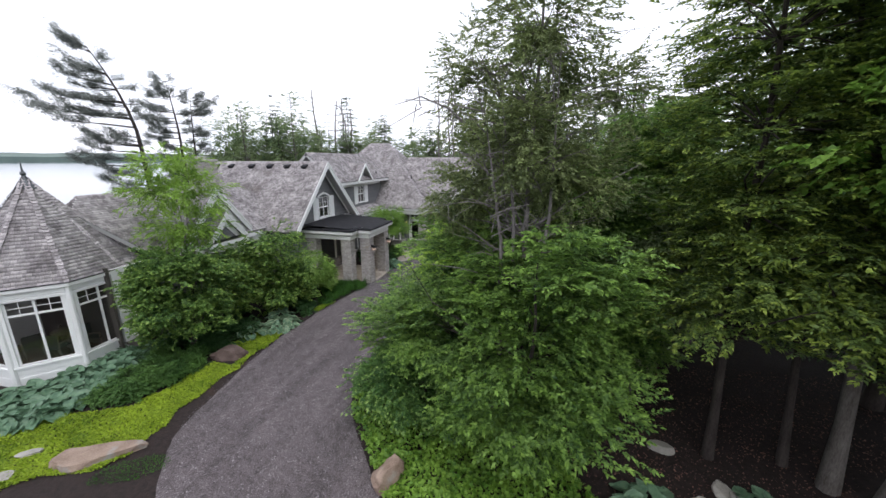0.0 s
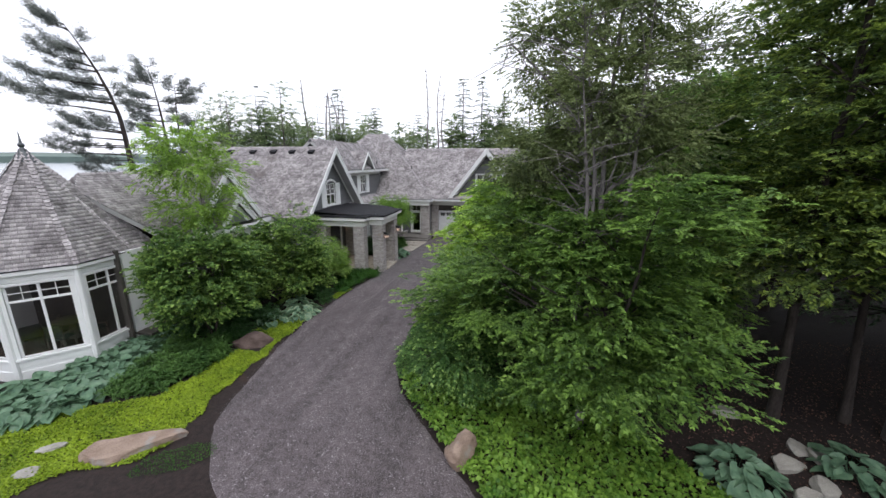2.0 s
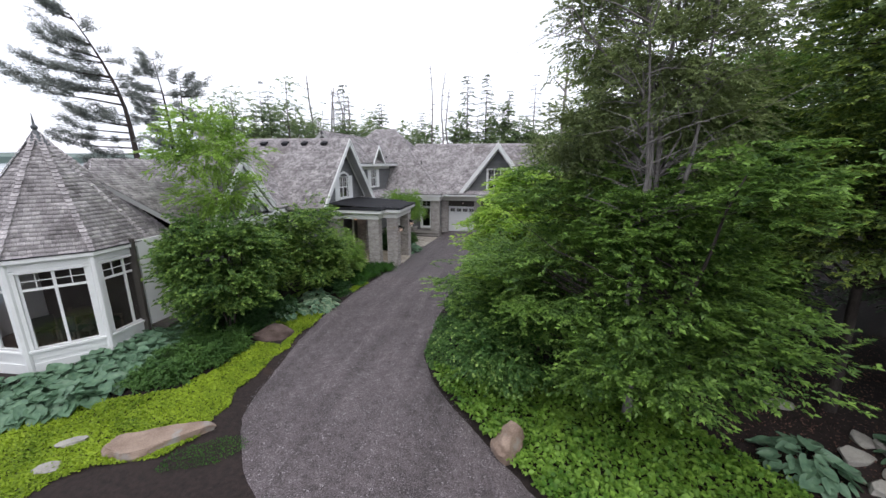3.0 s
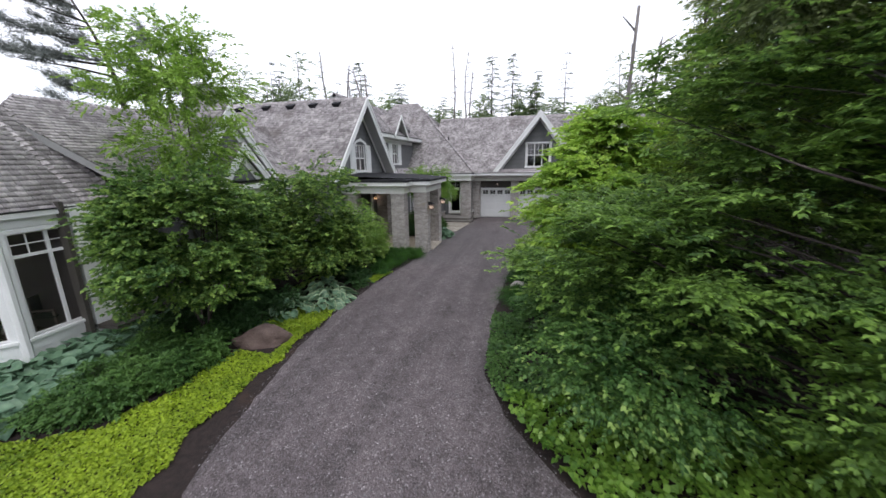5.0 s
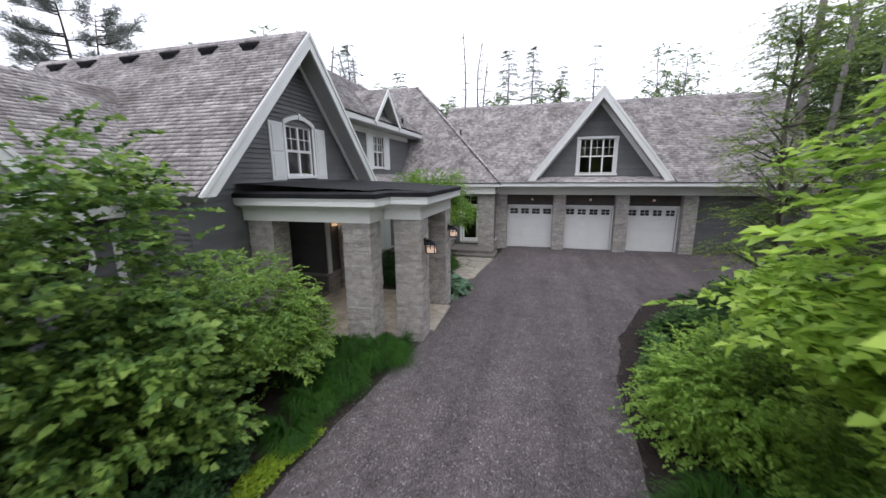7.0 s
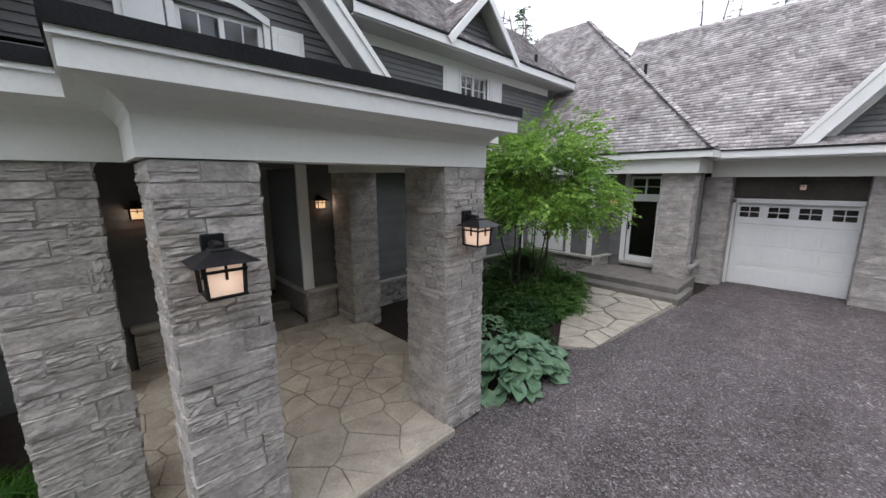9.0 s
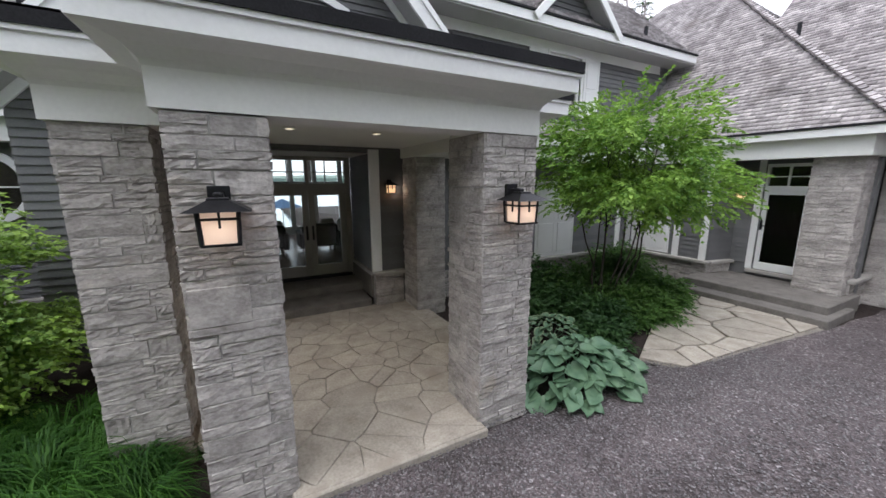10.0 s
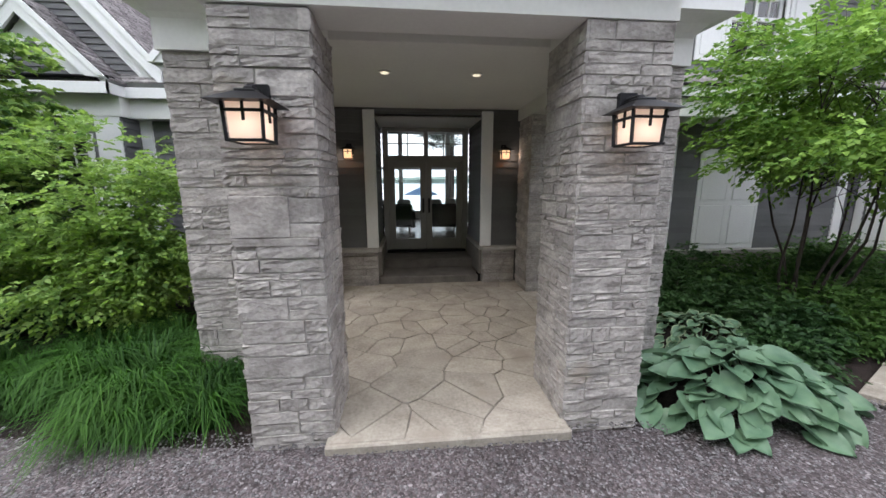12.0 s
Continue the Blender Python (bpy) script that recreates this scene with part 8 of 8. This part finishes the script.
# ---- far trees ----
def white_pine(base, top, side, reach, label, tiers, sweep=0.0, seed=1, stout=1.0):
    """A wind-swept white pine: long level limbs to the lee side with flat pads of needles along them.
    tiers: (height along the trunk, limbs, lee length, windward length)."""
    r = random.Random(seed)
    root = thing("white_pine", base, label, "tree", "white pines")
    b, t = Vector(base), Vector(top)
    lee = Vector((side[0], side[1], 0)).normalized()
    across = Vector((-lee.y, lee.x, 0))
    n = 12
    pts = [b.lerp(t, i / n) + lee * (sweep * max(0.0, i / n - 0.62) ** 1.7 * 5.2) + across * 0.25 * noise.noise((i * 0.5, seed, 0)) for i in range(n + 1)]
    vs, fs = [], []
    tube(vs, fs, pts, [0.34 * stout * (1 - 0.92 * i / n) for i in range(n + 1)], 9)
    from_lists("trunk", vs, fs, BARK_DARK, root, smooth=True)
    P, D = [], []
    for f, count, far, near in tiers:
        for q in range(count + (1 if f < 0.8 else 0)):
            g = min(0.995, max(0.05, f + r.uniform(-0.03, 0.03)))
            k = min(int(g * n), n - 1)
            c = pts[k].lerp(pts[k + 1], g * n - k)
            windward = q % 3 == 2
            ln = reach * (near if windward else far) * r.uniform(0.35, 1.15)
            if ln < 0.3:
                continue
            d = (lee * (-1 if windward else 1) + across * r.gauss(0, 0.6)).normalized()
            rise = ln * (r.uniform(-0.12, 0.34) + 4.5 * max(0.0, f - 0.84))
            p1 = c + d * ln * 0.4 + Vector((0, 0, rise * 0.15))
            p2 = c + d * ln * 0.75 + across * r.gauss(0, 0.08) * ln + Vector((0, 0, rise * 0.45 - 0.03 * ln))
            p3 = c + d * ln + Vector((0, 0, rise + 0.05 * ln))
            vs, fs = [], []
            tube(vs, fs, [c, p1, p2, p3], [0.034 * ln ** 0.5, 0.024 * ln ** 0.5, 0.016, 0.006], 5)
            spine = [c, p1, p2, p3]
            for j in range(int(ln * 4.5) + 3):
                u = r.uniform(0.45 if ln > 3 else 0.2, 1.0) * 3
                i0 = min(int(u), 2)
                e = spine[i0].lerp(spine[i0 + 1], u - i0)
                w = (d * r.uniform(0.4, 1.0) + Vector((-d.y, d.x, 0)) * r.gauss(0, 0.8)).normalized()
                tl = r.uniform(0.4, 1.1) * (0.55 + 0.1 * ln)
                e2 = e + w * tl + Vector((0, 0, r.uniform(-0.12, 0.5)))
                tube(vs, fs, [e, e2], [0.014, 0.005], 3)
                for m in range(5):
                    P.append(e.lerp(e2, (m + r.random()) / 5) + Vector((r.gauss(0, 0.06), r.gauss(0, 0.06), r.gauss(0.06, 0.09))))
                    D.append((w * 0.8 + lee * 0.35 + Vector((0, 0, 0.25))).normalized())
            from_lists("limb", vs, fs, BARK_DARK, root)
    P, D = np.array(P), np.array(D)
    per = 10
    n2 = len(P) * per
    pos = np.repeat(P, per, 0) + RNG.normal(0, 0.11, (n2, 3)) * np.array([1, 1, 0.8])
    al = unit(np.repeat(D, per, 0) * 0.9 + RNG.normal(0, 0.6, (n2, 3)) * np.array([1, 1, 0.7]))
    side2 = unit(np.cross(al, RNG.normal(size=(n2, 3))))
    sz = 0.25 * RNG.uniform(0.6, 1.3, n2)
    leaf_mesh("crown", leaf_faces(pos, al, side2, sz, sz * 0.14, 0.1), L_PINE, root)
    return root


white_pine((-22.4, 2.5, height(-22.4, 2.5) - 0.3), (-24.0, 3.0, 16.6), (-0.62, -0.78), 5.0, "tall wind-swept white pine leaning towards the lake",
           ((0.37, 4, 0.4, 0.4), (0.42, 4, 0.55, 0.35), (0.48, 3, 0.85, 0.1), (0.545, 3, 0.9, 0.08), (0.6, 3, 0.95, 0.1), (0.63, 2, 0.75, 0.08), (0.7, 4, 1.15, 0.36), (0.74, 3, 1.0, 0.4), (0.785, 4, 0.9, 0.4), (0.83, 4, 0.66, 0.3), (0.87, 4, 0.55, 0.2), (0.91, 4, 0.45, 0.14), (0.95, 4, 0.4, 0.1), (0.985, 4, 0.34, 0.08)), 2.0, 5, 1.05)
white_pine((-25.1, 8.0, height(-25.1, 8.0) - 0.3), (-26.0, 8.9, 15.4), (-0.62, -0.78), 3.0, "wind-swept white pine behind the house",
           ((0.48, 3, 0.45, 0.4), (0.56, 4, 0.55, 0.5), (0.63, 3, 0.6, 0.5), (0.7, 4, 0.75, 0.6), (0.77, 4, 0.8, 0.6), (0.83, 4, 0.8, 0.6), (0.89, 4, 0.7, 0.5), (0.94, 4, 0.5, 0.35), (0.985, 4, 0.4, 0.2)), 0.5, 8, 0.8)
white_pine((-24.7, 9.3, height(-24.7, 9.3) - 0.3), (-25.2, 9.6, 14.0), (0.62, 0.78), 2.2, "thin white pine behind the house",
           ((0.55, 3, 0.5, 0.4), (0.66, 3, 0.5, 0.3), (0.76, 4, 0.7, 0.4), (0.86, 4, 0.8, 0.5), (0.93, 4, 0.9, 0.5), (0.98, 4, 0.5, 0.4)), 0.3, 11, 0.62)


def dead_spruce(x, y, h, label="bare grey dead spruce", seed=0):
    r = random.Random(seed)
    base = gz(x, y)
    root = thing("dead_spruce", base, label, "tree", "dead spruces")
    vs, fs = [], []
    pts = [Vector((x, y, base[2] - 0.3)).lerp(Vector((x + r.uniform(-0.4, 0.4), y, base[2] + h)), i / 6) for i in range(7)]
    tube(vs, fs, pts, [0.24 * (1 - 0.78 * i / 6) for i in range(7)], 6)
    trunk = from_lists("trunk", vs, fs, GREY_WOOD, root, smooth=True)
    vs, fs = [], []
    z = 0.3
    while z < 0.98:
        c = pts[0].lerp(pts[-1], z)
        for k in range(r.choice((1, 2, 2, 3))):
            a = r.uniform(0, 6.283)
            ln = ((1 - z) * h * 0.13 + 0.3) * r.uniform(0.3, 1.3)
            d = Vector((math.cos(a), math.sin(a), r.uniform(-0.5, 0.35)))
            e = c + d * ln
            tube(vs, fs, [c, c + d * ln * 0.5 + Vector((0, 0, 0.04)), e], [0.05, 0.035, 0.012], 4)
            for q in range(3):
                f = c.lerp(e, r.uniform(0.3, 0.9))
                tube(vs, fs, [f, f + Vector((r.gauss(0, 0.3), r.gauss(0, 0.3), r.gauss(-0.05, 0.1)))], [0.022, 0.01], 3)
        z += r.uniform(0.02, 0.075)
    tagged(from_lists("branches", vs, fs, GREY_WOOD, root), kind="stuff")
    return root


# templates for the wood, then copies that share their meshes
T_SPRUCE = conifer("spruce", gz(2.0, 54.0), 15.5, 0.8, 2.5, L_SPRUCE, BARK_DARK, 0.16, "dark green spruce in the wood behind the house", 0.8, 0.25, 0.24, group="wood spruces", step=0.5)
T_AIRY = conifer("spruce", gz(-1.0, 57.0), 17.0, 2.0, 2.3, L_PINE, BARK_DARK, 0.16, "thin spruce in the wood behind the house", 0.55, 0.1, 0.24, gap=0.35, group="wood spruces", step=0.6)
T_LEAF = broadleaf("birch", gz(6.0, 52.0), [(6, 52, 6.0, 2.6, 2.6, 3.6), (6.3, 52, 9.2, 1.8, 1.8, 2.6)], 560, 11, 0.8, 0.25, 0.6, L_FAR, BARK, 0.14, "green deciduous tree in the wood behind the house", gap=0.52, tips=40, group="wood birches")
T_THIN = broadleaf("birch", gz(-14.0, 22.0), [(-14, 22, 6.4, 2.4, 2.4, 3.4), (-13.6, 22, 9.8, 1.6, 1.6, 2.2)], 480, 10, 0.7, 0.19, 0.6, L_FAR, BARK, 0.12, "thin-leaved birch in the wood behind the house", gap=0.58, freq=0.9, tips=50, group="wood birches", inner=0.1)
T_BUSH = broadleaf("birch", gz(-17.0, 26.0), [(-17, 26, 3.2, 2.6, 2.6, 2.6), (-16.6, 26, 5.2, 1.9, 1.9, 1.9)], 620, 11, 0.8, 0.25, 0.6, L_FAR, BARK, 0.1, "dense young green tree in the wood behind the house", gap=0.34, tips=30, group="wood birches", inner=0.3)
rw = random.Random(21)


def plant(template, x, y, s=1.0):
    z = height(x, y)
    return copy_thing(template, Matrix.Translation((x, y, z)) @ Matrix.Rotation(rw.uniform(0, 6.28), 4, "Z") @ Matrix.Diagonal((s, s, s * rw.uniform(0.9, 1.1), 1)))


for x, y, k, s in ((-26, 18, 't', 1.19), (-23, 20, 's', 0.9), (-20, 19, 't', 1.25), (-18, 22, 'l', 1.12), (-16.5, 18, 't', 1.06), (-15, 24, 's', 1.0), (-12.5, 21, 'l', 1.06), (-11, 26, 's', 0.78), (17, 31, 'l', 1.0), (20, 26, 's', 0.95), (22, 22, 'l', 1.1), (25, 27, 't', 1.2),
                   (18, 20, 't', 1.15), (20, 16, 'l', 1.15), (17, 14, 'l', 0.95), (16.5, 8.5, 's', 0.9), (19, 11, 't', 1.2), (22, 13, 's', 1.1), (14.5, 4.0, 'l', 0.85), (17, 3, 's', 0.7), (13.0, 0.5, 's', 0.75), (16.5, -2, 'l', 0.8), (20, 0, 'l', 1.2), (19, -5, 's', 1.1),
                   (23, -4, 'l', 1.2), (16.5, -6.5, 'l', 0.85), (24, -9, 's', 1.2), (22, -13, 'l', 1.25), (25, -16, 'l', 1.2), (21, -18, 's', 1.1), (28, -12, 's', 1.2), (28, -3, 'l', 1.3), (27, 5, 'l', 1.3), (12.2, -5.0, 'l', 0.7), (13.5, -10.4, 'l', 0.6), (11.5, -8.0, 'l', 0.62),
                   (24, 18, 'l', 1.2), (-28, 26, 'l', 1.25), (-32, 22, 't', 1.25), (-22, 27, 'l', 1.25), (-14, 31, 'l', 1.25), (21, 36, 'l', 1.2), (28, 32, 'l', 1.2), (32, 22, 'l', 1.3), (33, 12, 'l', 1.3), (34, 0, 'l', 1.3), (33, -12, 'l', 1.3), (30, -22, 'l', 1.3),
                   (-22, 13, 'a', 0.62), (-27, 9, 'l', 0.5), (-24, 11, 'l', 0.55), (-20.5, 12, 'l', 0.6), (-17, 13.5, 'l', 0.55), (22, -26, 'l', 1.2), (12, -36, 'l', 1.2), (0, -38, 'l', 1.2), (-12, -36, 'l', 1.2), (-22, -30, 'l', 1.0), (30, -34, 'l', 1.2), (-2.2, 49.3, 's', 1.42),
                   (1.3, 49.7, 's', 1.28), (3.9, 50.3, 'l', 1.65), (5.4, 50.2, 's', 1.16), (10.1, 52.0, 'a', 1.26), (8.6, 50.9, 'l', 1.5), (16.1, 52.4, 'l', 1.39), (20.1, 54.2, 't', 1.72), (23.5, 55.2, 't', 1.78), (-3.5, 47.9, 'l', 1.39), (-10.2, 46.0, 's', 0.98), (-12.7, 45.3, 'l', 1.22), (13.2, 51.5, 'l', 1.28),
                   (-11.1, 27.1, 's', 0.93), (-9.4, 27.0, 'l', 1.05), (-10.9, 22.0, 'l', 0.92), (-33.3, 21.3, 't', 1.22), (-31.1, 21.9, 't', 1.22), (-28.5, 22.8, 't', 1.29), (-26.6, 23.5, 'a', 0.96), (-24.7, 23.7, 'l', 1.26), (-23.2, 24.1, 't', 1.29), (-21.1, 24.0, 'l', 1.07), (-29.8, 21.7, 'l', 1.05), (-18.5, 24.8, 'a', 0.77),
                   (-14.7, 20.9, 'l', 0.89), (-12.6, 21.4, 'l', 0.88), (-5.4, 23.5, 'l', 0.95), (-28.6, 17.4, 'l', 0.92), (-23.1, 18.9, 'l', 0.95),
                   (-31, 20, 'b', 1.5), (-27.5, 20.5, 'b', 1.45), (-24, 21, 'b', 1.35), (-20.5, 21.2, 'b', 1.3), (-17.2, 20.6, 'b', 1.15), (-14.2, 22.6, 'b', 1.15), (-11.6, 23.2, 'b', 1.1), (-8.8, 24.6, 'b', 1.2), (-6.0, 25.5, 'b', 1.2), (-34, 17, 'b', 1.4), (-3.0, 47.0, 'b', 2.0), (2.6, 48.6, 'b', 1.9), (7.4, 49.4, 'b', 1.9), (12.0, 50.2, 'b', 2.0), (17.5, 51.0, 'b', 2.0), (-8.0, 46.0, 'b', 1.9)):
    if k != "b" and (y > 22 or x < -16):
        s *= {"l": 0.9, "t": 1.02}.get(k, 1.08) * (1 - height(x, y) / 14)
    plant({"s": T_SPRUCE, "a": T_AIRY, "l": T_LEAF, "t": T_THIN, "b": T_BUSH}[k], x, y, s)
for i, (x, y, h) in enumerate(((-18.2, 21.6, 17.1), (-15.6, 21.9, 15.6), (-14.6, 22.1, 15.2), (-13.6, 22.2, 14.7), (-7.3, 42.0, 22.6), (-5.5, 42.1, 21.5), (-4.7, 41.8, 18.8), (-23.4, 37.3, 18.4), (15.5, 9.5, 15.5), (17.0, 7.5, 13.5))):
    dead_spruce(x, y, h - height(x, y) - 0.6, seed=i + 3)


def broken_trunk(x, y, top, radius, seed):
    r = random.Random(seed)
    root = thing("dead_tree", gz(x, y), "tall broken grey dead tree at the wood's edge", "dead tree", "dead trees")
    vs, fs = [], []
    pts = [Vector((x, y, height(x, y) - 0.2)).lerp(Vector((x + 0.3, y, top)), i / 5) for i in range(6)]
    tube(vs, fs, pts, [radius * (1 - 0.1 * i) for i in range(6)], 8)
    from_lists("trunk", vs, fs, GREY_WOOD, root, smooth=True)
    for k in range(5):
        c = pts[3].lerp(pts[5], r.random())
        vs, fs = [], []
        tube(vs, fs, [c, c + Vector((r.uniform(-0.7, 0.7), r.uniform(-0.5, 0.5), r.uniform(0.3, 0.9)))], [radius * 0.45, 0.02], 6)
        from_lists("branch_stub", vs, fs, GREY_WOOD, root)


broken_trunk(9.5, 3.5, 11.8, 0.14, 1)
broken_trunk(11.0, 4.7, 10.4, 0.11, 2)


def bare_limbs():
    """Dead grey branches standing out of the beech."""
    root = thing("dead_limb", (9.7, -13.5, 4.0), "bare grey dead branches standing in the beech crown", "dead branch")
    r = random.Random(4)
    for s in range(3):
        vs, fs = [], []
        c = Vector((9.5 + s * 0.3, -13.7 + 0.15 * s, 3.0))
        t = c + Vector((r.uniform(-0.8, 0.6), r.uniform(-0.8, 0.2), 6.0 + r.uniform(-1, 1.5)))
        tube(vs, fs, [c, c.lerp(t, 0.5) + Vector((0.2, 0, 0)), t], [0.06, 0.04, 0.008], 6)
        for k in range(26):
            p = c.lerp(t, r.uniform(0.2, 1.0))
            d = Vector((r.gauss(0, 1), r.gauss(-0.2, 0.8), r.uniform(0.0, 0.8))).normalized() * r.uniform(0.6, 1.9)
            tube(vs, fs, [p, p + d * 0.5 + Vector((0, 0, 0.06)), p + d], [0.018, 0.011, 0.003], 4)
            for j in range(3):
                e = p + d * r.uniform(0.3, 0.9)
                tube(vs, fs, [e, e + Vector((r.gauss(0, 0.3), r.gauss(0, 0.3), r.gauss(0.1, 0.2)))], [0.007, 0.002], 3)
        from_lists("branch", vs, fs, GREY_WOOD, root)
    vs, fs = [], []
    tube(vs, fs, [(9.5, -13.3, 7.4), (8.7, -13.2, 8.4), (8.1, -13.5, 8.95), (7.7, -14.3, 9.1), (7.35, -15.0, 8.85)], [0.04, 0.032, 0.024, 0.015, 0.005], 5)
    for k in range(14):
        p = Vector((8.6, -13.25, 8.5)).lerp(Vector((7.5, -14.6, 9.0)), r.random())
        d = Vector((r.gauss(-0.3, 0.6), r.gauss(0, 0.5), r.gauss(0.1, 0.5)))
        tube(vs, fs, [p, p + d * 0.6, p + d], [0.012, 0.008, 0.002], 4)
    from_lists("branch", vs, fs, GREY_WOOD, root)


bare_limbs()
